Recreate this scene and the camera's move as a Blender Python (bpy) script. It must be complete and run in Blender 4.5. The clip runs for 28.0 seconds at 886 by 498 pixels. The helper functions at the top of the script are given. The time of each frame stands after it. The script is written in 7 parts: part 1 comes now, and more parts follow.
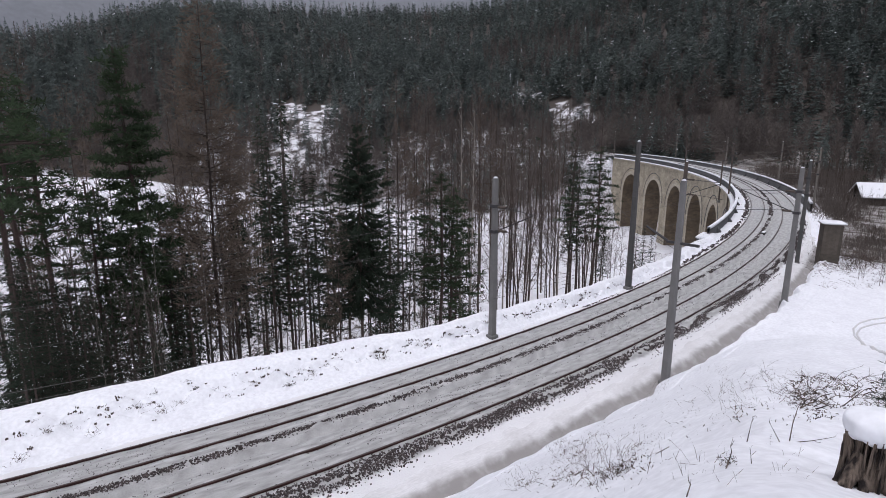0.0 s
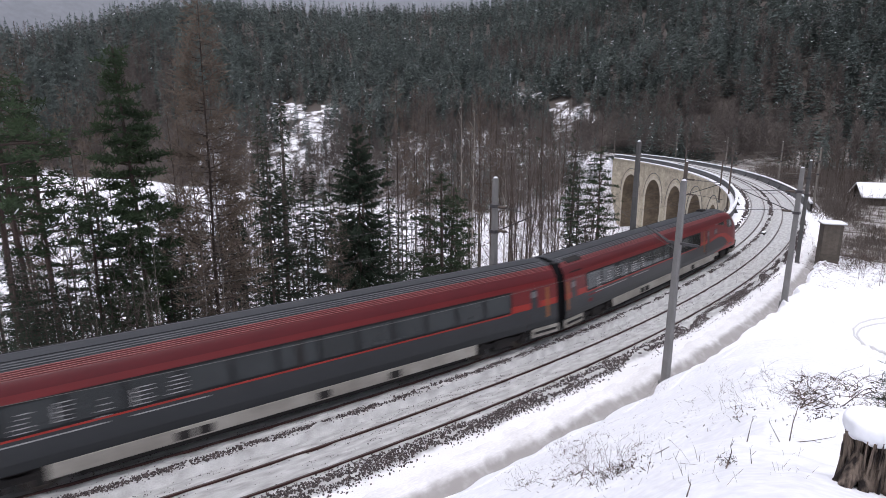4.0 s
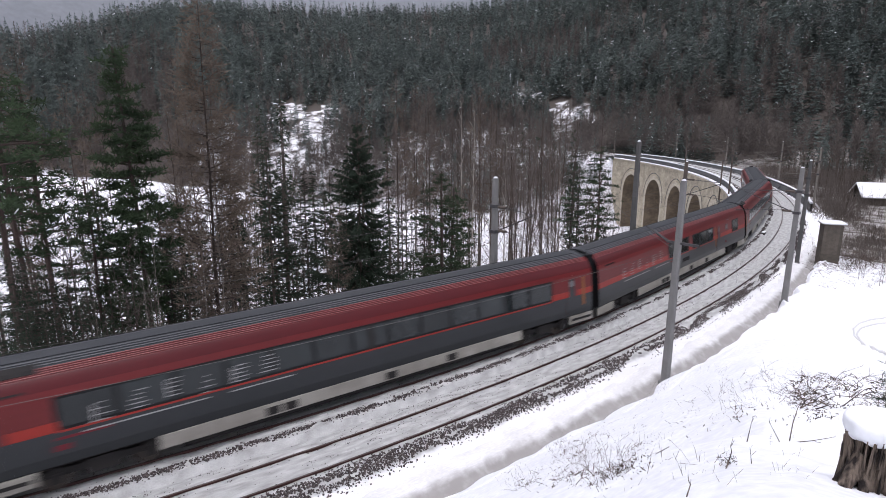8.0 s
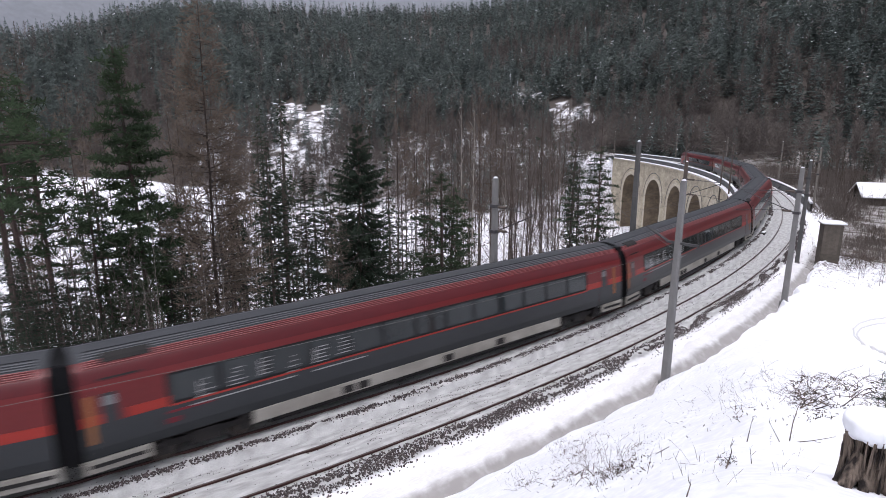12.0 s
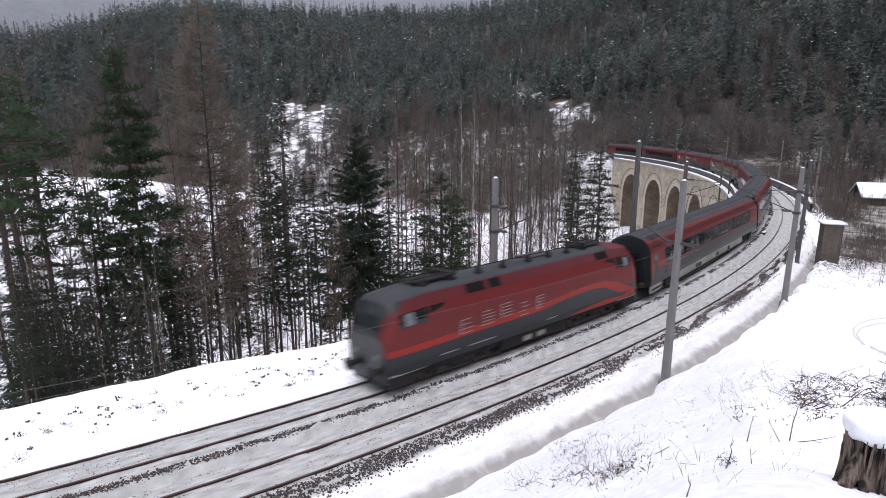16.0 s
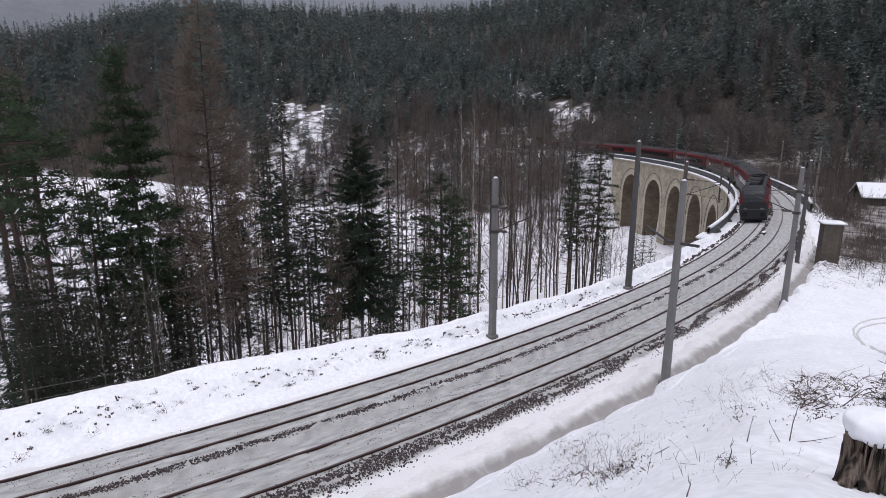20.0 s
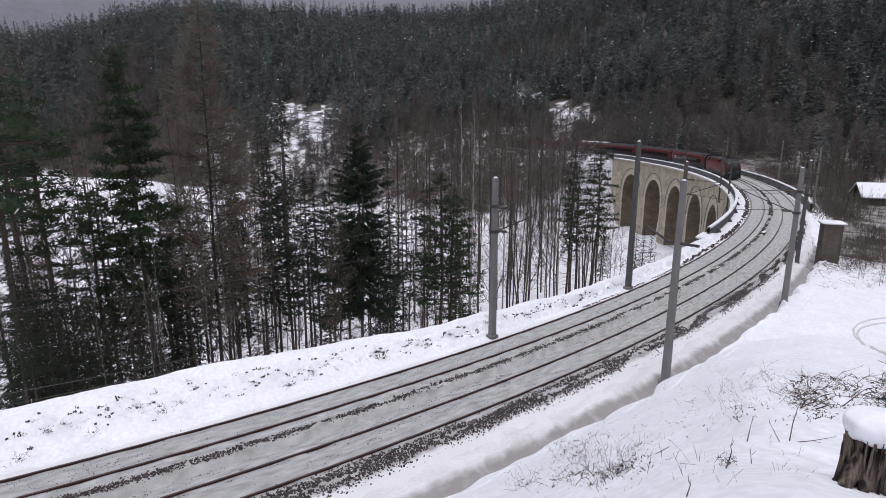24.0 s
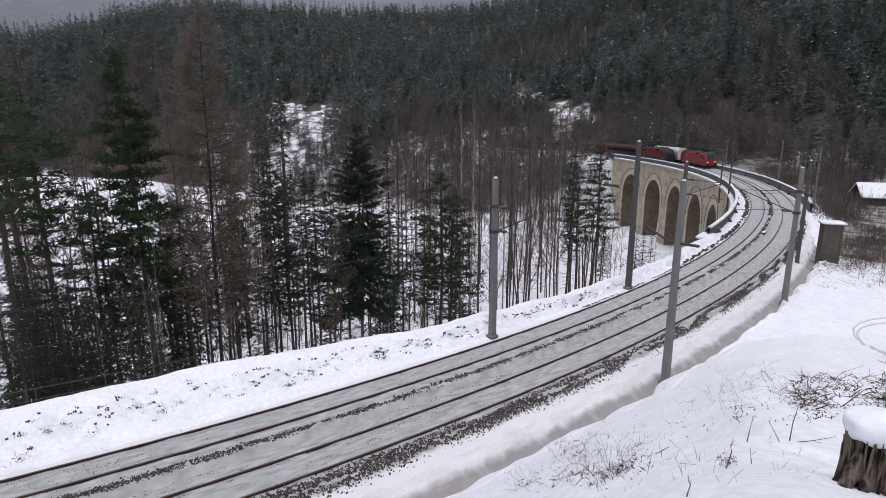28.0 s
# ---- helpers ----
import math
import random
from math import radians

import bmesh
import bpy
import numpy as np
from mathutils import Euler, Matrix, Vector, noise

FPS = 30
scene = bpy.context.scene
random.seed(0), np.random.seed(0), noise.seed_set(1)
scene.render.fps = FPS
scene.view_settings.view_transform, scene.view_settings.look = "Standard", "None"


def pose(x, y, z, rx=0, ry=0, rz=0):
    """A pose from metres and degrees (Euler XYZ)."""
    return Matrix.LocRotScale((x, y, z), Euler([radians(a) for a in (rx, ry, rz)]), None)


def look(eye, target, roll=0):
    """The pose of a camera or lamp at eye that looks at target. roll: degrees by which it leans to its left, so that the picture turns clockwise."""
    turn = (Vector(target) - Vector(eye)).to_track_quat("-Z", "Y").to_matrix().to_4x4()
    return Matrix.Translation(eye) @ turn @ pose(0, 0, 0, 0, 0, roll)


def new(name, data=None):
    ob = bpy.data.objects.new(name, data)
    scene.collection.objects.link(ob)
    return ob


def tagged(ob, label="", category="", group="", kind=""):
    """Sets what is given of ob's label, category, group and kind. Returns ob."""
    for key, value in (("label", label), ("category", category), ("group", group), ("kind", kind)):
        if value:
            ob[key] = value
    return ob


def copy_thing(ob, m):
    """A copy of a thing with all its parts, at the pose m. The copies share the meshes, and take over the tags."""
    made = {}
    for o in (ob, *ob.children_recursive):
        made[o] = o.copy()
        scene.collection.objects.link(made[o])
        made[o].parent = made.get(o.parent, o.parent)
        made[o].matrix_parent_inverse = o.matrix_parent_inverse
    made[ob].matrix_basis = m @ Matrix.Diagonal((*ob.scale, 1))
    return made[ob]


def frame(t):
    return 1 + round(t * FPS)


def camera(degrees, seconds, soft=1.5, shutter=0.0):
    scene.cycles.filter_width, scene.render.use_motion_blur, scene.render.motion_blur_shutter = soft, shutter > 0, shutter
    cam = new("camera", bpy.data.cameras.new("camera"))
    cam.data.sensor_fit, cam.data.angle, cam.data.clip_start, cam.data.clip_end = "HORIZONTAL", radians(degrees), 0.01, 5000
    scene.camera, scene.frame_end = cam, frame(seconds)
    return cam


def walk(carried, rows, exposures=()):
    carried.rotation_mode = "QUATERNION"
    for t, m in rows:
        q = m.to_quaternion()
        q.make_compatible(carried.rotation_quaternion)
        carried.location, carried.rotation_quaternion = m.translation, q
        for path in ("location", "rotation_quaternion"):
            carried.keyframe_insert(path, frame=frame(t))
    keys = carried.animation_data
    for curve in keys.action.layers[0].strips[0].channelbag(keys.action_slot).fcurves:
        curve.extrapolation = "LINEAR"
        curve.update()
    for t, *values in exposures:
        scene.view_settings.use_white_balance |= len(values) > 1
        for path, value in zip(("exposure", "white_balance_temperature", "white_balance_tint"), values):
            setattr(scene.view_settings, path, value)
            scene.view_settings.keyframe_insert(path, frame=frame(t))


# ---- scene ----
EYE = (0.0, 0.0, 10.706)
DOWN, LEAN = 12.589, 0.12
cam = camera(76.193, 28.0, soft=0.9, shutter=0.75)
VIEW = pose(*EYE, 90 - DOWN, 0, 0) @ pose(0, 0, 0, 0, 0, LEAN)
walk(cam, [(0.0, VIEW), (28.0, VIEW)], exposures=[(0.0, -0.05, 6150, 16), (0.6, -0.12, 6150, 16), (1.0, -0.1, 6150, 16), (2.0, 0.3, 6150, 16), (6.0, 0.45, 6150, 16), (11.0, 0.51, 6150, 16), (15.5, 0.52, 6150, 16), (16.0, 0.5, 6150, 16), (17.0, 0.16, 6150, 16), (18.0, 0.02, 6150, 16), (28.0, 0.0, 6150, 16)])

# overcast winter daylight
world = bpy.data.worlds.new("overcast_sky")
scene.world = world
world.use_nodes = True
wn = world.node_tree
sky = wn.nodes.new("ShaderNodeTexSky")
sky.sky_type, sky.sun_disc = "NISHITA", False
sky.sun_elevation, sky.sun_rotation = radians(78), radians(200)
sky.air_density, sky.dust_density, sky.ozone_density = 1.0, 4.0, 0.6
veil = wn.nodes.new("ShaderNodeHueSaturation")
veil.inputs["Saturation"].default_value = 0.22
wn.links.new(sky.outputs[0], veil.inputs["Color"])
wn.links.new(veil.outputs[0], wn.nodes["Background"].inputs[0])
wn.nodes["Background"].inputs[1].default_value = 0.15
sun = new("sun", bpy.data.lights.new("sun", "SUN"))
sun.data.energy, sun.data.angle, sun.data.color = 0.55, radians(60), (1.0, 0.98, 0.95)
sun.matrix_world = look((0, 0, 0), (0.05, 0.12, -0.99))
# ---- materials ----
def material(name, base, rough=0.8, metal=0.0, other=None, scale=3.0, fine=40.0, bump=0.15, dist=0.02, spread=0.5, per_object=0.0, per_island=0.0, spec=0.3, cells=0.0, stretch=None, attribute=None):
    """Two-scale noise colour, fine relief, and a shift from piece to piece."""
    m = bpy.data.materials.new(name)
    m.use_nodes = True
    t = m.node_tree
    b = t.nodes["Principled BSDF"]
    b.inputs["Roughness"].default_value, b.inputs["Metallic"].default_value = rough, metal
    b.inputs["Specular IOR Level"].default_value = spec
    co = t.nodes.new("ShaderNodeTexCoord")
    big, small = t.nodes.new("ShaderNodeTexNoise"), t.nodes.new("ShaderNodeTexNoise")
    where = co.outputs["Object"]
    if attribute:
        at = t.nodes.new("ShaderNodeAttribute")
        at.attribute_name = attribute
        where = at.outputs["Vector"]
    if stretch:
        pull = t.nodes.new("ShaderNodeMapping")
        pull.inputs["Scale"].default_value = stretch
        t.links.new(where, pull.inputs["Vector"])
        where = pull.outputs[0]
    for n, s in ((big, scale), (small, fine)):
        n.inputs["Scale"].default_value, n.inputs["Detail"].default_value = s, 4
        t.links.new(where, n.inputs["Vector"])
    ramp = t.nodes.new("ShaderNodeMapRange")
    ramp.inputs["From Min"].default_value, ramp.inputs["From Max"].default_value = 0.5 - spread / 2, 0.5 + spread / 2
    t.links.new(big.outputs[0], ramp.inputs[0])
    mix = t.nodes.new("ShaderNodeMix")
    mix.data_type = "RGBA"
    o = other or tuple(c * 0.75 for c in base)
    mix.inputs["A"].default_value, mix.inputs["B"].default_value = (*base, 1), (*o, 1)
    t.links.new(ramp.outputs[0], mix.inputs["Factor"])
    val = t.nodes.new("ShaderNodeMapRange")
    val.inputs["To Min"].default_value, val.inputs["To Max"].default_value = 0.8, 1.2
    t.links.new(small.outputs[0], val.inputs[0])
    hsv = t.nodes.new("ShaderNodeHueSaturation")
    t.links.new(mix.outputs["Result"], hsv.inputs["Color"])
    last = val.outputs[0]
    if per_object or per_island:
        src = t.nodes.new("ShaderNodeObjectInfo").outputs["Random"] if per_object else t.nodes.new("ShaderNodeNewGeometry").outputs["Random Per Island"]
        a = per_object or per_island
        r = t.nodes.new("ShaderNodeMapRange")
        r.inputs["To Min"].default_value, r.inputs["To Max"].default_value = 1 - a, 1 + a
        t.links.new(src, r.inputs[0])
        mul = t.nodes.new("ShaderNodeMath")
        mul.operation = "MULTIPLY"
        t.links.new(last, mul.inputs[0])
        t.links.new(r.outputs[0], mul.inputs[1])
        last = mul.outputs[0]
    if cells:
        vo = t.nodes.new("ShaderNodeTexVoronoi")
        vo.inputs["Scale"].default_value = cells
        mp = t.nodes.new("ShaderNodeMapping")
        mp.inputs["Scale"].default_value = (0.6, 0.6, 1.15)
        t.links.new(co.outputs["Object"], mp.inputs["Vector"])
        t.links.new(mp.outputs[0], vo.inputs["Vector"])
        cr = t.nodes.new("ShaderNodeMapRange")
        cr.inputs["To Min"].default_value, cr.inputs["To Max"].default_value = 0.78, 1.18
        t.links.new(vo.outputs["Color"], cr.inputs[0])
        cm = t.nodes.new("ShaderNodeMath")
        cm.operation = "MULTIPLY"
        t.links.new(last, cm.inputs[0])
        t.links.new(cr.outputs[0], cm.inputs[1])
        last = cm.outputs[0]
    t.links.new(last, hsv.inputs["Value"])
    t.links.new(hsv.outputs[0], b.inputs["Base Color"])
    if bump:
        bu = t.nodes.new("ShaderNodeBump")
        bu.inputs["Strength"].default_value, bu.inputs["Distance"].default_value = bump, dist
        t.links.new(small.outputs[0], bu.inputs["Height"])
        t.links.new(bu.outputs[0], b.inputs["Normal"])
    return m


SNOW = material("snow", (0.83, 0.84, 0.87), 0.75, other=(0.75, 0.755, 0.79), scale=0.9, fine=7, bump=0.16, dist=0.05, spec=0.15)
BED = material("trodden_track_snow", (0.53, 0.532, 0.526), 0.85, other=(0.27, 0.267, 0.26), scale=3.0, fine=40, bump=0.9, dist=0.03, spread=0.5, attribute="line", stretch=(0.45, 1.4, 1.0))
LEDGE = material("old_snow", (0.72, 0.714, 0.722), 0.8, other=(0.56, 0.55, 0.55), scale=1.6, fine=14, bump=0.3, dist=0.04, spread=0.6, spec=0.15, attribute="line", stretch=(0.4, 1.6, 1.0))
STUMPBARK = material("split_stump_wood", (0.185, 0.145, 0.115), 0.95, other=(0.016, 0.012, 0.011), scale=16, fine=45, bump=1.0, dist=0.04, spread=0.20, stretch=(1.0, 1.0, 0.22))


def valley_ground():
    """Snow with forest litter showing through where the wood stands; the litter attribute gives its share."""
    m = material("woodland_snow", (0.82, 0.83, 0.87), 0.85, other=(0.66, 0.65, 0.67), scale=0.09, fine=0.8, bump=0.25, dist=0.15)
    t = m.node_tree
    b = t.nodes["Principled BSDF"]
    snow = b.inputs["Base Color"].links[0].from_socket
    co, att, n = t.nodes.new("ShaderNodeTexCoord"), t.nodes.new("ShaderNodeAttribute"), t.nodes.new("ShaderNodeTexNoise")
    att.attribute_name = "litter"
    n.inputs["Scale"].default_value, n.inputs["Detail"].default_value, n.inputs["Roughness"].default_value = 0.16, 8, 0.72
    t.links.new(co.outputs["Object"], n.inputs["Vector"])
    less, fac, mix = t.nodes.new("ShaderNodeMath"), t.nodes.new("ShaderNodeMapRange"), t.nodes.new("ShaderNodeMix")
    less.operation = "SUBTRACT"
    t.links.new(att.outputs["Fac"], less.inputs[0])
    t.links.new(n.outputs[0], less.inputs[1])
    fac.inputs["From Min"].default_value, fac.inputs["From Max"].default_value = -0.06, 0.06
    t.links.new(less.outputs[0], fac.inputs[0])
    mix.data_type = "RGBA"
    t.links.new(fac.outputs[0], mix.inputs["Factor"])
    t.links.new(snow, mix.inputs["A"])
    mix.inputs["B"].default_value = (0.075, 0.063, 0.055, 1)
    t.links.new(mix.outputs["Result"], b.inputs["Base Color"])
    return m


VALLEY = valley_ground()
STONE = material("ballast_stone", (0.085, 0.068, 0.066), 0.9, other=(0.05, 0.042, 0.042), scale=6, fine=60, per_island=0.45)
RUST = material("rail_rust", (0.070, 0.030, 0.026), 0.8, other=(0.045, 0.022, 0.020), scale=2, fine=40, bump=0.3)
SHINE = material("rail_head_steel", (0.10, 0.075, 0.07), 0.5, metal=0.5, other=(0.07, 0.05, 0.045), scale=2, fine=40, bump=0.05)
CONCRETE = material("mast_concrete", (0.20, 0.195, 0.19), 0.85, other=(0.14, 0.137, 0.133), scale=1.2, fine=30)
STEEL = material("dark_steel", (0.075, 0.072, 0.075), 0.6, metal=0.3, other=(0.05, 0.047, 0.05), scale=4, fine=50)
RUSTY = material("weathered_brown_steel", (0.115, 0.092, 0.078), 0.8, other=(0.075, 0.06, 0.052), scale=3, fine=40)
GALV = material("galvanised_weathered_steel", (0.22, 0.20, 0.18), 0.75, other=(0.15, 0.135, 0.12), scale=3, fine=40)
WIRE = material("copper_wire", (0.10, 0.095, 0.09), 0.6, metal=0.3, bump=0)
MASON = material("viaduct_stone", (0.47, 0.415, 0.315), 0.9, other=(0.31, 0.272, 0.21), scale=0.33, fine=2.6, bump=0.6, dist=0.08, per_object=0.12, spread=0.4, cells=1.9)
RING = material("arch_ring_stone", (0.54, 0.49, 0.395), 0.9, other=(0.42, 0.375, 0.30), scale=0.5, fine=3, bump=0.5, dist=0.06, cells=2.2)
# Arch undersides and ring beds, a darker brown than the wall faces.
DARKMASON = material("dark_brown_masonry", (0.20, 0.155, 0.105), 0.9, other=(0.12, 0.095, 0.07), scale=0.5, fine=4, bump=0.5, cells=2.2)
PARAPET = material("dark_parapet", (0.075, 0.075, 0.08), 0.8, other=(0.11, 0.11, 0.11), scale=1.0, fine=12)
BARK = material("conifer_bark", (0.075, 0.055, 0.045), 0.95, other=(0.05, 0.04, 0.036), scale=2, fine=12, bump=0.6, dist=0.05, per_object=0.2)
PINEBARK = material("pine_bark", (0.085, 0.058, 0.048), 0.95, other=(0.05, 0.04, 0.037), scale=0.5, fine=10, bump=0.6, dist=0.05, per_object=0.2)
BIRCH = material("birch_bark", (0.40, 0.37, 0.33), 0.8, other=(0.17, 0.145, 0.125), scale=1.6, fine=9, spread=0.25)
TWIG = material("bare_twigs", (0.160, 0.135, 0.118), 0.95, other=(0.110, 0.093, 0.084), scale=0.5, fine=6, per_object=0.25, bump=0)
LARCH = material("larch_twigs", (0.150, 0.118, 0.092), 0.95, other=(0.110, 0.088, 0.072), scale=0.4, fine=6, per_object=0.2, bump=0)
NEEDLE = material("spruce_needles", (0.040, 0.056, 0.036), 0.9, other=(0.026, 0.038, 0.027), scale=0.5, fine=5, per_object=0.25, bump=0)
PINE = material("pine_needles", (0.055, 0.080, 0.040), 0.9, other=(0.036, 0.055, 0.032), scale=0.5, fine=5, per_object=0.25, bump=0)
# Far conifers: distance haze put into the colour, paler and bluer than near needles.
FIRS = material("hazed_far_conifers", (0.148, 0.170, 0.160), 0.95, other=(0.086, 0.106, 0.100), scale=0.10, fine=0.5, spread=0.3, bump=0)
BRUSH = material("brushy_snow", (0.36, 0.345, 0.335), 0.9, other=(0.085, 0.070, 0.058), scale=0.42, fine=3.0, bump=0.4, dist=0.1, spread=0.16)
BARES = material("far_bare_trees", (0.175, 0.150, 0.136), 0.95, other=(0.105, 0.092, 0.086), scale=0.10, fine=0.5, spread=0.35, bump=0)
ASH = material("pale_sapling_bark", (0.21, 0.19, 0.17), 0.9, other=(0.13, 0.115, 0.10), scale=1.6, fine=9)
# Backdrop ridge: the grey is aerial mist painted as base colour.
HAZE = material("hill_in_painted_mist", (0.22, 0.23, 0.25), 1.0, other=(0.17, 0.18, 0.20), scale=0.004, fine=0.05, bump=0)
STUMPWOOD = material("weathered_stump", (0.16, 0.125, 0.10), 0.95, other=(0.028, 0.022, 0.020), scale=11, fine=45, bump=0.9, dist=0.03, spread=0.25)
GRASS = material("dead_stalks", (0.125, 0.088, 0.068), 0.95, other=(0.07, 0.05, 0.042), scale=5, fine=30, bump=0, per_island=0.3)
RED = material("carmine_paint", (0.078, 0.006, 0.008), 0.34, other=(0.062, 0.005, 0.007), scale=0.5, fine=8, bump=0.02, spec=0.3)
LIGHTRED = material("wine_red_paint", (0.118, 0.011, 0.012), 0.36, other=(0.098, 0.01, 0.011), scale=0.5, fine=8, bump=0.02, spec=0.3)
SCARLET = material("orange_red_paint", (0.27, 0.02, 0.012), 0.36, other=(0.22, 0.018, 0.012), scale=0.6, fine=8, bump=0.02, spec=0.3)
GREY = material("anthracite_paint", (0.021, 0.023, 0.026), 0.32, other=(0.016, 0.018, 0.02), scale=0.4, fine=6, bump=0.02, spec=0.35)
ROOF = material("roof_grey_paint", (0.046, 0.048, 0.053), 0.65, other=(0.036, 0.038, 0.042), scale=0.6, fine=9, bump=0.03, spec=0.2)
SKIRT = material("light_grey_skirt", (0.31, 0.295, 0.265), 0.65, other=(0.17, 0.155, 0.135), scale=0.8, fine=9, bump=0.03)
UNDER = material("underframe_black", (0.014, 0.0135, 0.014), 0.9, other=(0.022, 0.019, 0.018), scale=2, fine=20)
BELLOWS = material("gangway_rubber", (0.008, 0.008, 0.009), 0.8, scale=2, fine=20, spec=0.1)
RIBRED = material("pale_red_rib", (0.21, 0.065, 0.065), 0.5, other=(0.16, 0.05, 0.05), scale=0.6, fine=9, bump=0)
RIBGREY = material("pale_grey_rib", (0.085, 0.088, 0.095), 0.55, other=(0.065, 0.068, 0.075), scale=0.6, fine=9, bump=0)
GLASS = material("tinted_window", (0.014, 0.018, 0.019), 0.08, other=(0.010, 0.013, 0.014), scale=0.9, fine=3, bump=0, spec=0.45, per_object=0.35)
GLASS2 = material("window_seal", (0.008, 0.008, 0.009), 0.5, other=(0.011, 0.011, 0.012), scale=0.5, fine=3, bump=0, spec=0.2)
EMBLEM = material("maroon_print", (0.13, 0.008, 0.016), 0.5, bump=0)
# Pale fittings and panes; also the reflection painted on the lead cab window.
PALE = material("pale_parts_and_reflection", (0.15, 0.156, 0.16), 0.45, other=(0.11, 0.115, 0.12), scale=2, fine=9, bump=0)
YELLOW = material("ochre_door_edge", (0.22, 0.085, 0.024), 0.5, other=(0.18, 0.07, 0.024), scale=2, fine=9, bump=0)
LETTER = material("silver_lettering", (0.30, 0.295, 0.295), 0.5, bump=0)
RIM = material("wheel_steel", (0.09, 0.075, 0.065), 0.7, metal=0.4, scale=4, fine=30)
PLANK = material("dark_hut_boards", (0.115, 0.098, 0.08), 0.9, other=(0.075, 0.064, 0.054), scale=3, fine=30, per_object=0.2)
EARTH = material("brown_earth", (0.095, 0.072, 0.06), 0.95, other=(0.05, 0.042, 0.038), scale=1.2, fine=12, bump=0.5)
WAGON = material("pale_wagon_paint", (0.62, 0.62, 0.60), 0.6, other=(0.45, 0.44, 0.42), scale=0.7, fine=8, bump=0.03)
MASTGREY = material("dark_grey_mast", (0.095, 0.093, 0.09), 0.8, other=(0.065, 0.064, 0.063), scale=1.5, fine=30)


def leafy(m, share):
    """Let part of the light through: thin sprays and twigs glow from behind as much as from the front."""
    t = m.node_tree
    b, out = t.nodes["Principled BSDF"], t.nodes["Material Output"]
    glow, mix = t.nodes.new("ShaderNodeBsdfTranslucent"), t.nodes.new("ShaderNodeMixShader")
    t.links.new(b.inputs["Base Color"].links[0].from_socket, glow.inputs["Color"])
    mix.inputs[0].default_value = share
    t.links.new(b.outputs[0], mix.inputs[1])
    t.links.new(glow.outputs[0], mix.inputs[2])
    t.links.new(mix.outputs[0], out.inputs["Surface"])


for _m, _share in ((NEEDLE, 0.4), (PINE, 0.4), (FIRS, 0.3), (BARES, 0.35), (LARCH, 0.4), (TWIG, 0.4)):
    leafy(_m, _share)


def overlay(m, name, colour, low, high):
    """Blend a second colour over a material where the named share, roughened by noise, is high."""
    t = m.node_tree
    b = t.nodes["Principled BSDF"]
    under = b.inputs["Base Color"].links[0].from_socket
    co, att, n = t.nodes.new("ShaderNodeTexCoord"), t.nodes.new("ShaderNodeAttribute"), t.nodes.new("ShaderNodeTexNoise")
    att.attribute_name = name
    n.inputs["Scale"].default_value, n.inputs["Detail"].default_value = 2.2, 5
    t.links.new(co.outputs["Object"], n.inputs["Vector"])
    add, fac, mix = t.nodes.new("ShaderNodeMath"), t.nodes.new("ShaderNodeMapRange"), t.nodes.new("ShaderNodeMix")
    t.links.new(att.outputs["Fac"], add.inputs[0])
    t.links.new(n.outputs[0], add.inputs[1])
    fac.interpolation_type = "SMOOTHSTEP"
    fac.inputs["From Min"].default_value, fac.inputs["From Max"].default_value = low, high
    t.links.new(add.outputs[0], fac.inputs[0])
    mix.data_type = "RGBA"
    t.links.new(fac.outputs[0], mix.inputs["Factor"])
    t.links.new(under, mix.inputs["A"])
    mix.inputs["B"].default_value = (*colour, 1)
    t.links.new(mix.outputs["Result"], b.inputs["Base Color"])


# Ditch band: grey slush plus the trench's soft shade, both as colour.
overlay(LEDGE, "wet_and_shade", (0.31, 0.295, 0.285), 0.80, 1.6)
overlay(BED, "clean", (0.74, 0.736, 0.744), 0.75, 1.4)


def spread_on(me, name, values, width=1):
    """Store values on the points of a mesh."""
    me.attributes.new(name, "FLOAT" if width == 1 else "FLOAT_VECTOR", "POINT").data.foreach_set("value" if width == 1 else "vector", np.asarray(values, np.float32).ravel())


# ---- the line: a curve of about 180 m radius ----
KNOT_S = np.array([-230, -40, 0, 30, 60, 90, 120, 150, 180, 280, 330, 430.0])
KNOT_K = np.array([0, 0.002, 0.0078, 0.0067, 0.0056, 0.0056, 0.0056, 0.0052, 0.0050, 0.0050, 0.0010, 0.0])
STEP = 0.5
LINE_S = np.arange(-230, 640.01, STEP)
_k = np.interp(LINE_S, KNOT_S, KNOT_K)
_th = np.concatenate([[0], np.cumsum((_k[1:] + _k[:-1]) / 2 * STEP)])
_i0 = int(round(230 / STEP))
LINE_T = _th - _th[_i0] + 0.5475
_mt = (LINE_T[1:] + LINE_T[:-1]) / 2
LINE_X = np.concatenate([[0], np.cumsum(np.cos(_mt) * STEP)])
LINE_Y = np.concatenate([[0], np.cumsum(np.sin(_mt) * STEP)])
LINE_X += -11.786 - LINE_X[_i0]
LINE_Y += 13.575 - LINE_Y[_i0]
GRADE, HALF, CANT = -0.001, 1.742, 0.098     # half the distance between the tracks' centres
VIA0, VIA1 = 57.0, 207.5                      # the viaduct's ends


def heading(s):
    return np.interp(s, LINE_S, LINE_T)


def along(s, off, z=0.0):
    """World points at s metres along the line, off metres to its left, z above the rails."""
    s = np.asarray(s, float)
    x, y, a = np.interp(s, LINE_S, LINE_X), np.interp(s, LINE_S, LINE_Y), heading(s)
    return np.stack(np.broadcast_arrays(x - off * np.sin(a), y + off * np.cos(a), GRADE * s + z), -1)


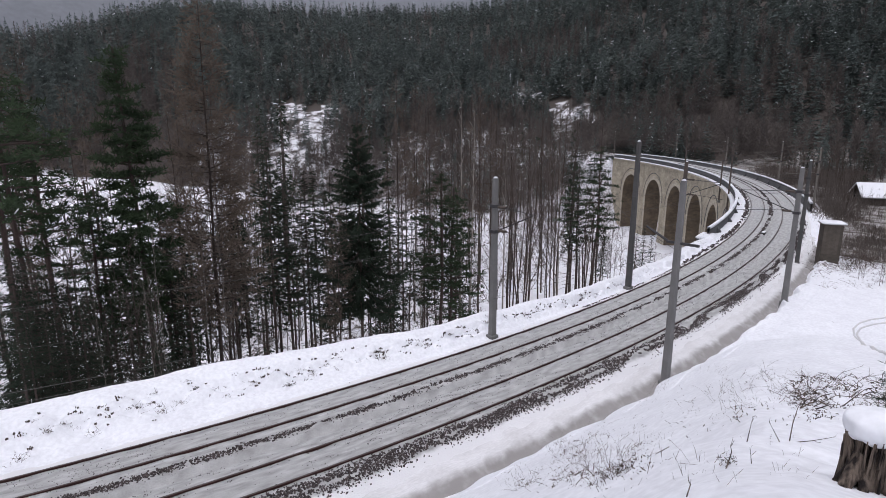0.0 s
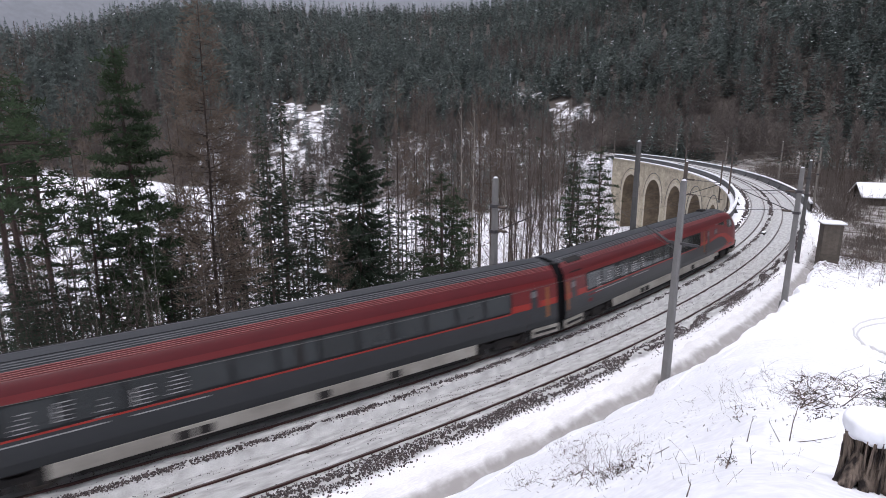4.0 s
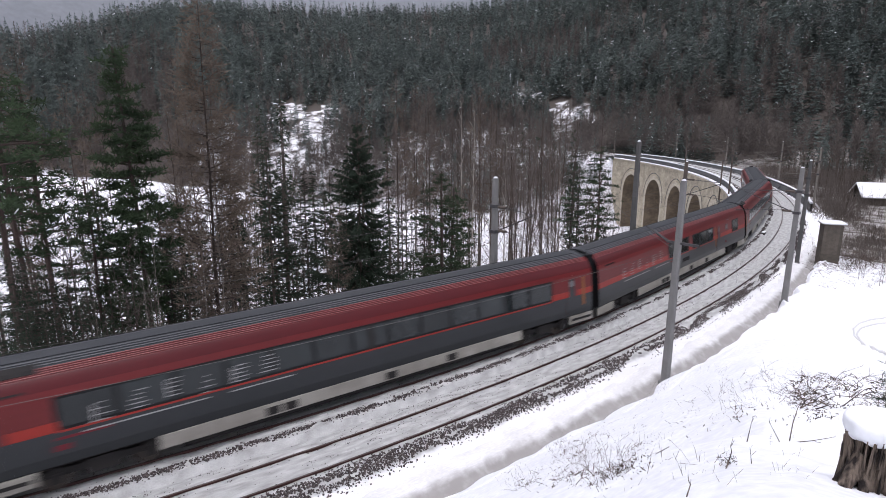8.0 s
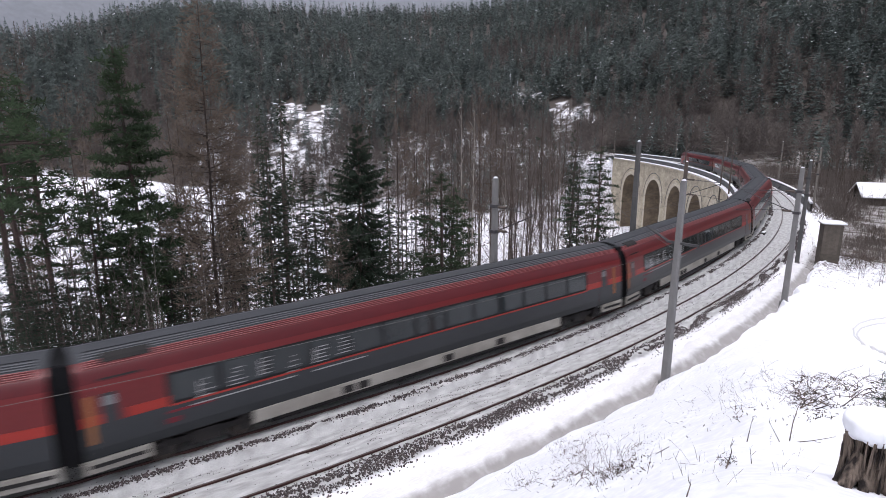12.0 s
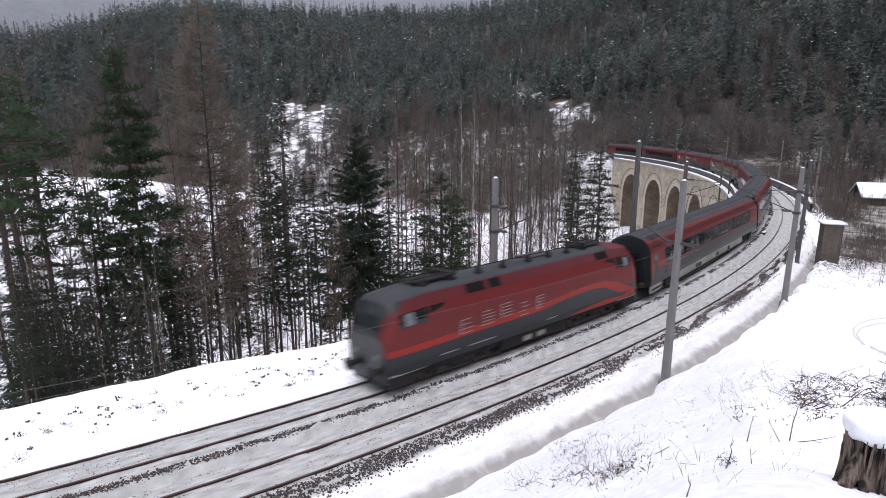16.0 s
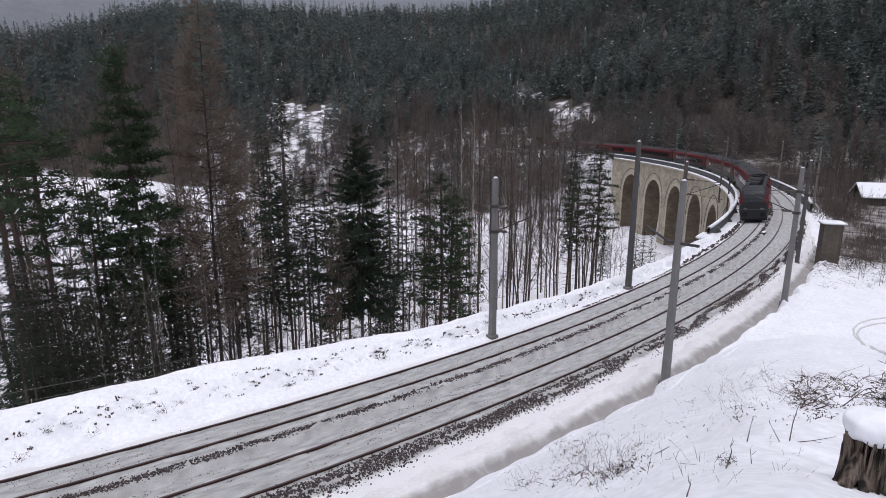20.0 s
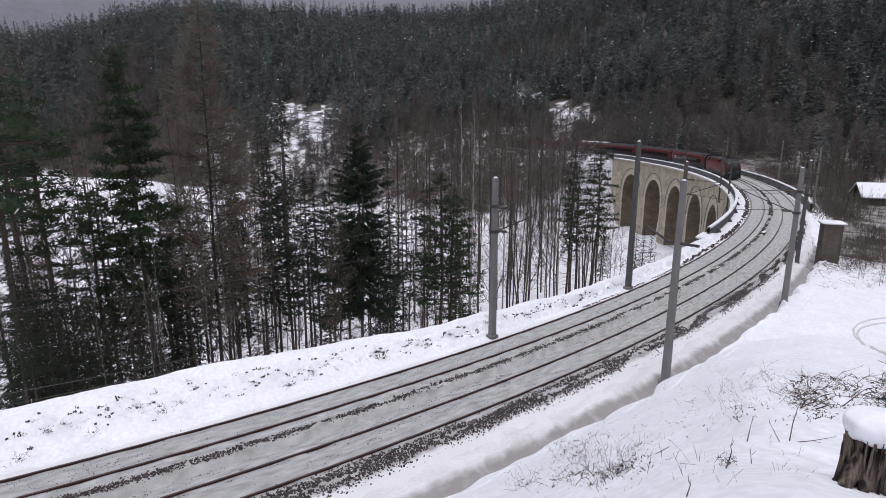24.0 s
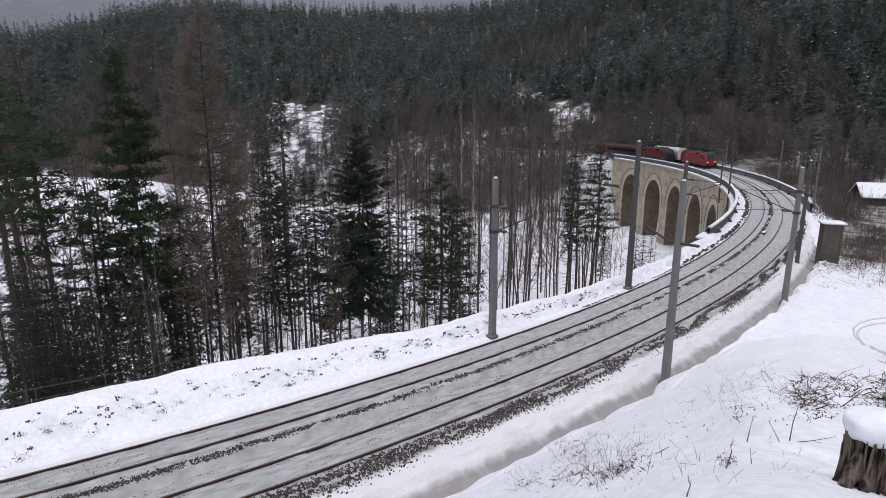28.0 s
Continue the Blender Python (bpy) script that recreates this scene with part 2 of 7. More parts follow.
def to_line(x, y):
    """s and off of world points."""
    x, y = np.asarray(x, float).ravel(), np.asarray(y, float).ravel()
    cx, cy, ct, cs = LINE_X[::4], LINE_Y[::4], LINE_T[::4], LINE_S[::4]
    s, o = np.empty(len(x)), np.empty(len(x))
    for a in range(0, len(x), 4000):
        d = (x[a:a + 4000, None] - cx) ** 2 + (y[a:a + 4000, None] - cy) ** 2
        i = d.argmin(1)
        dx, dy = x[a:a + 4000] - cx[i], y[a:a + 4000] - cy[i]
        s[a:a + 4000] = cs[i] + dx * np.cos(ct[i]) + dy * np.sin(ct[i])
        o[a:a + 4000] = -dx * np.sin(ct[i]) + dy * np.cos(ct[i])
    return s, o


def wave(x, y, scale, seed=0):
    """Smooth cheap noise from crossed sines, about -1 to 1."""
    r = np.random.RandomState(seed + 11)
    out = np.zeros(np.broadcast(x, y).shape)
    for i in range(7):
        a, f, ph = r.uniform(0, 6.28), r.uniform(0.5, 1.9), r.uniform(0, 6.28)
        out += np.sin((x * np.cos(a) + y * np.sin(a)) * f / scale * 2.2 + ph)
    return out / 3.6


# ---- mesh helpers ----
def mesh_from(name, verts, faces, mats, slots=None, smooth=False):
    me = bpy.data.meshes.new(name)
    verts = np.asarray(verts, np.float32)
    if isinstance(faces, np.ndarray):
        n = faces.shape[1]
        me.vertices.add(len(verts))
        me.vertices.foreach_set("co", verts.ravel())
        me.loops.add(faces.size)
        me.loops.foreach_set("vertex_index", faces.astype(np.int32).ravel())
        me.polygons.add(len(faces))
        me.polygons.foreach_set("loop_start", np.arange(0, faces.size, n, dtype=np.int32))
        me.update(calc_edges=True)
        me.validate()
    else:
        me.from_pydata([tuple(map(float, v)) for v in verts], [], faces)
        me.update()
    for m in mats if isinstance(mats, (list, tuple)) else [mats]:
        me.materials.append(m)
    if slots is not None:
        me.polygons.foreach_set("material_index", np.asarray(slots, np.int32))
    me.polygons.foreach_set("use_smooth", np.full(len(me.polygons), bool(smooth)))
    return me


def put(name, me, parent=None, m=None, label="", category="", group="", kind=""):
    ob = new(name, me)
    if parent is not None:
        ob.parent = parent
    if m is not None:
        ob.matrix_basis = m
    return tagged(ob, label, category, group, kind)


def part(name, bm, mat, parent, label="", smooth=False):
    me = bpy.data.meshes.new(name)
    bm.to_mesh(me)
    bm.free()
    for m in mat if isinstance(mat, (list, tuple)) else [mat]:
        me.materials.append(m)
    if smooth:
        me.polygons.foreach_set("use_smooth", np.ones(len(me.polygons), bool))
    ob = new(name, me)
    ob.parent = parent
    return tagged(ob, label)


def grid_faces(n, m):
    i, j = np.meshgrid(np.arange(n - 1), np.arange(m - 1), indexing="ij")
    a = (i * m + j).ravel()
    return np.stack([a, a + m, a + m + 1, a + 1], 1)


def sweep(s, prof, closed=True):
    """A section (off, z) carried along s: verts and quads."""
    prof = np.asarray(prof, float)
    v = np.stack([along(s, o, z) for o, z in prof], 1)
    n, m = v.shape[:2]
    f = grid_faces(n, m)
    if closed:
        a = np.arange(n - 1) * m
        f = np.concatenate([f, np.stack([a + m - 1, a + 2 * m - 1, a + m, a], 1)])
    return v.reshape(-1, 3), f


def box_bm(bm, x0, x1, y0, y1, z0, z1, bevel=0.0, m=None):
    vs = [bm.verts.new((x, y, z)) for x in (x0, x1) for y in (y0, y1) for z in (z0, z1)]
    fs = [bm.faces.new([vs[i] for i in q]) for q in ((0, 1, 3, 2), (4, 6, 7, 5), (0, 4, 5, 1), (2, 3, 7, 6), (0, 2, 6, 4), (1, 5, 7, 3))]
    if bevel:
        es = list({e for f in fs for e in f.edges})
        bmesh.ops.bevel(bm, geom=es, offset=bevel, segments=1, affect="EDGES")
    if m is not None:
        bmesh.ops.transform(bm, matrix=m, verts=vs if not bevel else bm.verts[:])
    return bm


def box(x0, x1, y0, y1, z0, z1, bevel=0.0, m=None):
    return box_bm(bmesh.new(), x0, x1, y0, y1, z0, z1, bevel, m)


def tube(points, r0, r1=None, sides=6):
    """Verts and quads of a tapered tube along points."""
    p = np.asarray(points, float)
    r1 = r0 if r1 is None else r1
    rad = np.linspace(r0, r1, len(p))
    d = np.gradient(p, axis=0)
    d /= np.linalg.norm(d, axis=1)[:, None] + 1e-9
    up = np.where(np.abs(d[:, 2:3]) > 0.9, [[1.0, 0, 0]], [[0, 0, 1.0]])
    u = np.cross(d, up)
    u /= np.linalg.norm(u, axis=1)[:, None] + 1e-9
    w = np.cross(d, u)
    a = np.arange(sides) * 2 * np.pi / sides
    v = p[:, None] + rad[:, None, None] * (np.cos(a)[None, :, None] * u[:, None] + np.sin(a)[None, :, None] * w[:, None])
    n = len(p)
    f = grid_faces(n, sides)
    b = np.arange(n - 1) * sides
    f = np.concatenate([f, np.stack([b + sides - 1, b + 2 * sides - 1, b + sides, b], 1)])
    return v.reshape(-1, 3), f


class Soup:
    """Gathers quads of many pieces into one mesh."""
    def __init__(self):
        self.v, self.f, self.k, self.n = [], [], [], 0

    def add(self, v, f, slot=0):
        self.v.append(v), self.f.append(f + self.n), self.k.append(np.full(len(f), slot))
        self.n += len(v)

    def mesh(self, name, mats, smooth=False):
        return mesh_from(name, np.concatenate(self.v), np.concatenate(self.f), mats, np.concatenate(self.k), smooth)


# ---- ground ----
AZ = np.radians([-180, -70, -45, -34, -25, -19, -13, 0, 10, 17, 24, 32, 45, 70, 180])
BASE_R = np.array([200, 400, 430, 430, 320, 270, 235, 215, 212, 208, 200, 190, 180, 180, 200.0])
RISE = np.array([0.2, 0.34, 0.39, 0.458, 0.398, 0.355, 0.33, 0.315, 0.345, 0.45, 0.52, 0.55, 0.56, 0.5, 0.2])
KNOLL_AZ = np.radians([-180, -70, -45, -30, -20, -10, 0, 5, 10, 15, 20, 25, 30, 35, 45, 70, 180])
KNOLL = np.array([0.5, 0.7, 0.75, 0.748, 0.73, 0.688, 0.619, 0.577, 0.528, 0.477, 0.417, 0.352, 0.298, 0.272, 0.262, 0.3, 0.4])


GLADES = [(-70, 300, 17, 60), (-95, 350, 12, 20), (64, 296, 12, 22), (49, 342, 9, 14)]


def ground_z(x, y):
    x, y = np.asarray(x, float), np.asarray(y, float)
    shape = x.shape
    x, y = x.ravel(), y.ravel()
    r, az = np.hypot(x, y), np.arctan2(x, y)
    s, o = to_line(x, y)
    zt = GRADE * s
    # the valley and the wooded hills round it
    base, rise = np.interp(az, AZ, BASE_R), np.interp(az, AZ, RISE)
    valley = -21 + 2.0 * wave(x, y, 60, 1)
    hill = valley + np.maximum(0, r - base) * rise * (1 + 0.06 * wave(x, y, 90, 2))
    ridge = valley + (620 - base) * rise + np.minimum(r - 620, 150) * 0.22 - np.maximum(r - 800, 0) * 0.10
    hill = np.where(r > 620, np.minimum(hill, ridge), hill)
    # the camera's knoll and the terrace right of the line
    lumps = 0.13 * wave(x, y, 2.6, 3) + 0.055 * wave(x, y, 0.8, 31) * (0.6 + 0.6 * wave(x, y, 3.1, 34)) + 0.030 * wave(x, y, 0.36, 32) * np.clip(0.5 + wave(x, y, 1.9, 35), 0, 1.4)
    knoll = 9.1 - np.interp(az, KNOLL_AZ, KNOLL) * r + lumps * np.clip(r - 2, 0, 1)
    terrace = -0.5 + np.interp(s, [22, 45], [0.10, -0.06]) * np.clip(-o - 5.2, 0, 60) + 0.15 * wave(x, y, 6, 4) + 0.03 * wave(x, y, 0.9, 33)
    right = np.maximum(knoll, terrace)
    nat = np.where(o > 0, hill, np.maximum(right, hill))
    # cuttings and banks of the line, but for the viaduct
    w = np.where(o > 0, np.interp(s, [0, 8, 20, 33, 60], [8.0, 7.8, 5.6, 4.4, 4.6]), 5.25 + 0.17 * wave(s, 0 * s, 1.3, 14) + 0.10 * wave(s, 0 * s, 0.45, 24))
    gap = np.clip(np.abs(o) - w, 0, None)
    low, high = zt - 0.1 - 0.85 * gap, zt + 0.2 + 0.9 * gap
    on = np.clip(np.maximum((VIA0 + 6 - s) / 12, (s - VIA1 + 6) / 12), 0, 1)
    high = np.where(o < 0, zt - 0.40 + 0.80 * gap, high)
    near = np.where(o < 0, np.minimum(np.maximum(nat, low), high), np.clip(nat, low, high))
    via = np.where(o < -4.7, nat, np.minimum(nat, zt - 9.0 + 0 * nat))
    via = np.where((o > 0) & (s < 95), np.maximum(np.minimum(nat, -9), zt - 3 - 0.55 * np.maximum(0, np.hypot(np.maximum(0, s - 57) * 0.6, gap) - 1)), via)
    z = near * on + via * (1 - on)
    z = np.where(np.abs(o) < w, np.minimum(z, zt - 0.95), z)
    far = np.clip((s - 270) / 25, 0, 1)
    z = z * (1 - far) + np.where(o > 0, hill, np.maximum(right, hill)) * far
    return z.reshape(shape)


def ring_grid(radii, angles):
    rr, aa = np.meshgrid(radii, angles, indexing="ij")
    return rr * np.sin(aa), rr * np.cos(aa)


_rad = np.concatenate([[0.0], np.geomspace(0.6, 1.6, 20), np.geomspace(1.62, 60, 300), np.geomspace(61.5, 400, 110), np.geomspace(410, 4200, 30)])
_ang = np.concatenate([np.radians(np.linspace(-48, 48, 330)), np.radians(np.linspace(50, 310, 60))])
gx, gy = ring_grid(_rad, np.concatenate([_ang, _ang[:1] + 2 * np.pi]))
gz = ground_z(gx, gy)
gz[0] = gz[1].mean()
me = mesh_from("ground", np.stack([gx, gy, gz], -1).reshape(-1, 3), grid_faces(*gx.shape)[:, ::-1], [SNOW, VALLEY, BRUSH], smooth=True)
_c = np.zeros(len(me.polygons) * 3)
me.polygons.foreach_get("center", _c)
_c = _c.reshape(-1, 3)
_s, _o = to_line(_c[:, 0], _c[:, 1])
_d = np.hypot(_c[:, 0], _c[:, 1])


def clearing(x, y):
    """Open snow in the woods: a few glades on the slopes, over 0 inside."""
    best = np.full(np.shape(x), -9.0)
    for cx, cy, rx, ry in GLADES:
        best = np.maximum(best, 1 - ((x - cx) / rx) ** 2 - ((y - cy) / ry) ** 2)
    return best + 0.45 * wave(x, y, 9, 81)


_vx, _vy = gx.ravel(), gy.ravel()
_vd, _va = np.hypot(_vx, _vy), np.degrees(np.arctan2(_vx, _vy))
_vb = np.interp(np.radians(_va), AZ, BASE_R)
_vs, _vo = to_line(_vx, _vy)
_belt = np.interp(_va, [-44, -27, -22, -5, 8, 18, 30, 44], [0.85, 0.8, 0.50, 0.47, 0.50, 0.70, 0.8, 0.8])
_mask = np.where(_vd > _vb + 90, 0.9, _belt) * np.clip((_vd - _vb * 0.95) / 12, 0, 1) * np.clip((np.maximum(np.abs(_vo) - 7, (_vs - 270) * 0.2)) / 5, 0, 1)
_mask = np.where(clearing(_vx, _vy) > 0, np.minimum(_mask, 0.50), _mask)
_mask = np.maximum(_mask, 0.31 * ((_vo > 14) & (_vd > 90) & (_va > -22)))
me.attributes.new("litter", "FLOAT", "POINT").data.foreach_set("value", _mask.astype(np.float32))
me.polygons.foreach_set("material_index", np.where((_o < -6.2) & (_s > 56) & (_d > 57) & (_d < 230), 2, (_o > 9) | (_d > 75)).astype(np.int32))
put("ground", me, kind="structure", label="snow-covered hillside, wooded valley and far slopes", category="ground")

# the snow-covered formation: berm, two track beds, ledge and ditch
_ss = np.concatenate([np.arange(-60, 75, 0.3), np.arange(75, 215, 0.8), np.arange(215, 430, 3.0)])


def formation(s_all, offs, zf):
    S, O = np.meshgrid(s_all, offs, indexing="ij")
    P = along(S.ravel(), O.ravel(), zf(S, O).ravel())
    return P, grid_faces(len(s_all), len(offs))[:, ::-1]


def bed_z(S, O):
    x, y = along(S, O)[..., 0], along(S, O)[..., 1]
    track = np.where(O > 0, O - HALF, O + HALF)
    tilt = -np.clip(track, -1.3, 1.3) * CANT
    z = -0.055 + tilt + 0.018 * wave(x, y, 0.5, 5) + 0.012 * wave(x, y, 0.17, 6)
    z = z - 0.022 * np.exp(-((np.abs(track) - 0.75) / 0.10) ** 2)
    z -= 0.10 * np.exp(-(O / 0.3) ** 2)
    out = np.clip(-O - 2.85, 0, 1.1)
    z -= 0.55 * out
    return z


_ob = np.linspace(-3.85, 3.05, 70)
P, F = formation(_ss, _ob, bed_z)
me = mesh_from("track_bed", P, F, BED, smooth=True)
S, O = np.meshgrid(_ss, _ob, indexing="ij")
spread_on(me, "line", np.stack([S, O, 0 * S], -1), 3)
_tr = np.abs(np.where(O > 0, O - HALF, O + HALF))
spread_on(me, "clean", np.where(O > 2.62, np.clip((O - 2.62) * 5, 0, 1), 0) + np.where(O < -3.1, np.clip((-3.1 - O) * 3, 0, 1), 0.40 * np.exp(-((_tr - 0.98) / 0.14) ** 2) + 0.22 * np.exp(-(_tr / 0.35) ** 2)))
put("track_bed", me, kind="structure", label="trodden grey snow over the ballast of two tracks", category="track bed")


def crest_off(S):
    return np.interp(S, [-60, 0, 8, 20, 33, 56, 60], [6.6, 6.4, 6.0, 4.5, 3.9, 4.0, 4.0])


_t = np.linspace(0, 1, 46)
_sb = np.concatenate([np.arange(-60, -6, 0.5), np.arange(-6, VIA0 + 1.0, 0.11)])
S, T = np.meshgrid(_sb, _t, indexing="ij")
co = crest_off(S) + 0.22 * wave(S, 0 * S, 2.2, 7) + 0.08 * wave(S, 0 * S, 0.7, 17)
O = np.where(T < 0.6, 2.95 + (co - 2.95) * T / 0.6, co + (T - 0.6) / 0.4 * 4.2)
rise = np.clip((O - 2.95) / (co - 2.95), 0, 1)
height = np.interp(S, [-60, 8, 20, 33, 45, 60], [0.62, 0.62, 0.55, 0.42, 0.25, 0.1])
Z = -0.20 + (height + 0.2) * (rise ** 1.2) - 0.78 * np.clip(O - co - 0.25, 0, 9)
rough_b = (0.22 * wave(S, O, 0.6, 8) + 0.15 * wave(S, O, 0.24, 18)) * np.exp(-((rise - 0.55) / 0.25) ** 2) + 0.06 * wave(S, O, 1.9, 9) + 0.02 * wave(S, O, 0.5, 19) + 0.05 * np.sin(O * 11 + 0.6 * wave(S, 0 * S, 3.0, 20)) * np.exp(-((rise - 0.15) / 0.12) ** 2)
Z = Z + rough_b * np.clip((O - 2.9) * 2, 0, 1)
BERM_S, BERM_O, BERM_Z = S, O, Z
put("snow_berm", mesh_from("snow_berm", along(S.ravel(), O.ravel(), Z.ravel()), grid_faces(*S.shape)[:, ::-1], SNOW, smooth=True), kind="structure", label="lumpy snow bank along the outer track", category="snow bank")

_sr = np.arange(-20, VIA0 + 8, 0.1)
_or = np.concatenate([np.linspace(-3.35, -4.38, 9), np.linspace(-4.43, -5.5, 26), np.linspace(-5.54, -6.4, 9)])
S, O = np.meshgrid(_sr, _or, indexing="ij")
O = O + (0.16 * wave(S, 0 * S, 2.4, 12) + 0.06 * wave(S, 0 * S, 0.6, 15)) * np.exp(-((O + 4.9) / 0.7) ** 2)
dit = -4.93 + 0.16 * wave(S, 0 * S, 2.4, 12)
Z = -0.36 - 0.30 * np.clip(-O - 3.35, 0, 1.2) * 0.5 - 0.34 * np.exp(-((O - dit) / 0.36) ** 2) + 0.035 * wave(S, O, 0.7, 13) + 0.02 * wave(S, O, 0.28, 16)
bank = np.clip(-O - 5.12 - 0.17 * wave(S, 0 * S, 1.3, 14) - 0.10 * wave(S, 0 * S, 0.45, 24), 0, 5)
xy = along(S.ravel(), O.ravel())
gzz = ground_z(xy[:, 0], xy[:, 1]).reshape(S.shape) - GRADE * S
Z = np.where(bank > 0, np.minimum(Z + 1.5 * bank ** 0.8, np.maximum(gzz + 0.03, Z)), Z)
Z[:, -1] = gzz[:, -1] - 0.1
me = mesh_from("snow_ledge", along(S.ravel(), O.ravel(), Z.ravel()), grid_faces(*S.shape), [LEDGE, SNOW], smooth=True)
spread_on(me, "line", np.stack([S, O, 0 * S], -1), 3)
spread_on(me, "wet_and_shade", np.clip((-3.95 - O) / 0.6, 0, 1) ** 1.3 * (bank <= 0.03))
_bk = (bank > 0.05)
me.polygons.foreach_set("material_index", (_bk[1:, 1:] & _bk[:-1, :-1]).ravel().astype(np.int32))
put("snow_ledge", me, kind="structure", label="snowy ledge beside the track with a slushy ditch, its shade partly painted", category="snow bank")

# rails
RAIL = [(-0.036, 0.0), (0.036, 0.0), (0.036, -0.035), (0.010, -0.05), (0.010, -0.12), (0.06, -0.15), (0.06, -0.16), (-0.06, -0.16), (-0.06, -0.15), (-0.010, -0.12), (-0.010, -0.05), (-0.036, -0.035)]
_sr = np.concatenate([np.arange(-60, 215, 0.5), np.arange(215, 430, 2.0)])
for centre in (HALF, -HALF):
    for side in (0.7525, -0.7525):
        v, f = sweep(_sr, [(centre + side + a, b + 0.01 - side * CANT) for a, b in RAIL])
        n = len(_sr) - 1
        slots = np.zeros(len(f), int)
        slots[np.arange(n) * (len(RAIL) - 1)] = 1
        put("rail", mesh_from("rail", v, f, [RUST, SHINE], slots), label="rust-brown steel rail half buried in snow", category="rail", group="rails", kind="structure")
# ---- rolling stock ----
# Body shells: half sections (half width, height), carried along x. x forward, y left, rails at z = 0.
COACH = np.array([(1.36, 0.95), (1.41, 1.25), (1.41, 2.3), (1.39, 3.0), (1.34, 3.25), (1.20, 3.55), (1.00, 3.76), (0.65, 3.93), (0.30, 4.03), (0.0, 4.07)])
LOCO = np.array([(1.42, 0.85), (1.49, 1.2), (1.49, 2.3), (1.45, 2.9), (1.36, 3.40), (1.14, 3.78), (1.04, 3.92), (0.6, 4.00), (0.3, 4.03), (0.0, 4.04)])


class Shell:
    """A body surface: half width by height, with noses that slope and narrow at one or both ends."""
    def __init__(self, section, x0, x1, front=None, rear=None):
        self.sec, self.x0, self.x1, self.front, self.rear = section, x0, x1, front, rear
        self.top, self.low = section[-1, 1], section[0, 1]

    def nose(self, d, table):
        d = np.clip(d, 0, 9)
        return [np.interp(d, table[:, 0], table[:, i]) for i in (1, 2, 3)]      # top, width, low edge

    def at(self, x, z, side, out=0.0):
        x, z = np.broadcast_arrays(np.asarray(x, float), np.asarray(z, float))
        zz = self.sec[:, 1]
        y = np.interp(z, zz, self.sec[:, 0])
        slope = np.interp(z, zz, np.gradient(self.sec[:, 0], zz))
        ny = 1 / np.sqrt(1 + slope ** 2)
        y, z2 = y + out * ny, z - out * slope * ny
        px = x.copy()
        for table, d, way in ((self.front, self.x1 - x, 1), (self.rear, x - self.x0, -1)):
            if table is None:
                continue
            top, wid, low = self.nose(d, table)
            f = np.clip((z2 - 1.9) / (self.top - 1.9), 0, 1.05)
            g = np.clip((1.9 - z2) / (1.9 - self.low), 0, 1.05)
            bent = np.where(z2 > 1.9, 1.9 + f * (top - 1.9), 1.9 - g * (1.9 - low))
            z2 = np.where(d < table[-1, 0], bent, z2)
            y = np.where(d < table[-1, 0], y * wid, y)
        return np.stack([px, side * y, z2], -1)

    def stations(self, a, b, step=3.0):
        xs = {a, b}
        for table, e, way in ((self.front, self.x1, -1), (self.rear, self.x0, 1)):
            if table is not None:
                xs |= {e + way * d for d in table[:, 0] if a < e + way * d < b}
        n = max(1, int((b - a) / step))
        xs |= {a + (b - a) * i / n for i in range(n + 1)}
        return np.array(sorted(xs))

    def heights(self, a, b):
        return np.array(sorted({a, b} | {z for z in self.sec[:, 1] if a + 0.01 < z < b - 0.01}))

    def band(self, xa, xb, za, zb, side, out=0.0, thick=0.0, taper=None):
        """A panel of the surface; taper gives the heights at its two ends as ((x, za, zb), ...)."""
        xs = self.stations(xa, xb)
        n = len(self.heights(za, zb))
        if taper is not None:
            t = np.array(taper, float)
            xs = np.array(sorted(set(xs) | {x for x in t[:, 0] if xa < x < xb}))
            lo, hi = np.interp(xs, t[:, 0], t[:, 1]), np.interp(xs, t[:, 0], t[:, 2])
            n = 3
            Z = lo[:, None] + (hi - lo)[:, None] * np.linspace(0, 1, n)
        else:
            Z = np.repeat(self.heights(za, zb)[None], len(xs), 0)
        v = self.at(np.repeat(xs[:, None], n, 1), Z, side, out)
        f = grid_faces(len(xs), n)
        if side > 0:
            f = f[:, ::-1]
        v = v.reshape(-1, 3)
        if thick:
            inner = self.at(np.repeat(xs[:, None], n, 1), Z, side, out - thick).reshape(-1, 3)
            k = len(v)
            idx = np.arange(k).reshape(len(xs), n)
            loop = np.concatenate([idx[:, 0], idx[-1, 1:], idx[-2::-1, -1], idx[0, -2:0:-1]])
            nx = np.roll(loop, -1)
            f = np.concatenate([f, np.stack([loop, nx, nx + k, loop + k], 1) if side > 0 else np.stack([loop, loop + k, nx + k, nx], 1)])
            v = np.concatenate([v, inner])
        return v, f

    def ring(self, x, za=None):
        zs = self.sec[:, 1]
        r = self.at(np.full(len(zs), x), zs, -1)
        l = self.at(np.full(len(zs), x), zs, 1)
        return np.concatenate([r, l[-2::-1]])


def shell_part(parent, name, shell, mat, xa, xb, za, zb, out=0.0, thick=0.0, sides=(-1, 1), label="", taper=None, smooth=False):
    for sd in sides:
        so = Soup()
        so.add(*shell.band(xa, xb, za, zb, sd, out, thick, taper))
        ob = put(name, so.mesh(name, mat, smooth), parent, label=label)
    return ob


def end_wall(parent, name, shell, x, mat, label=""):
    r = shell.ring(x)
    c = r.mean(0)
    v = np.concatenate([r, [c]])
    n = len(r)
    f = [[i, (i + 1) % n, n] for i in range(n)]
    return put(name, mesh_from(name, v, f, mat), parent, label=label)


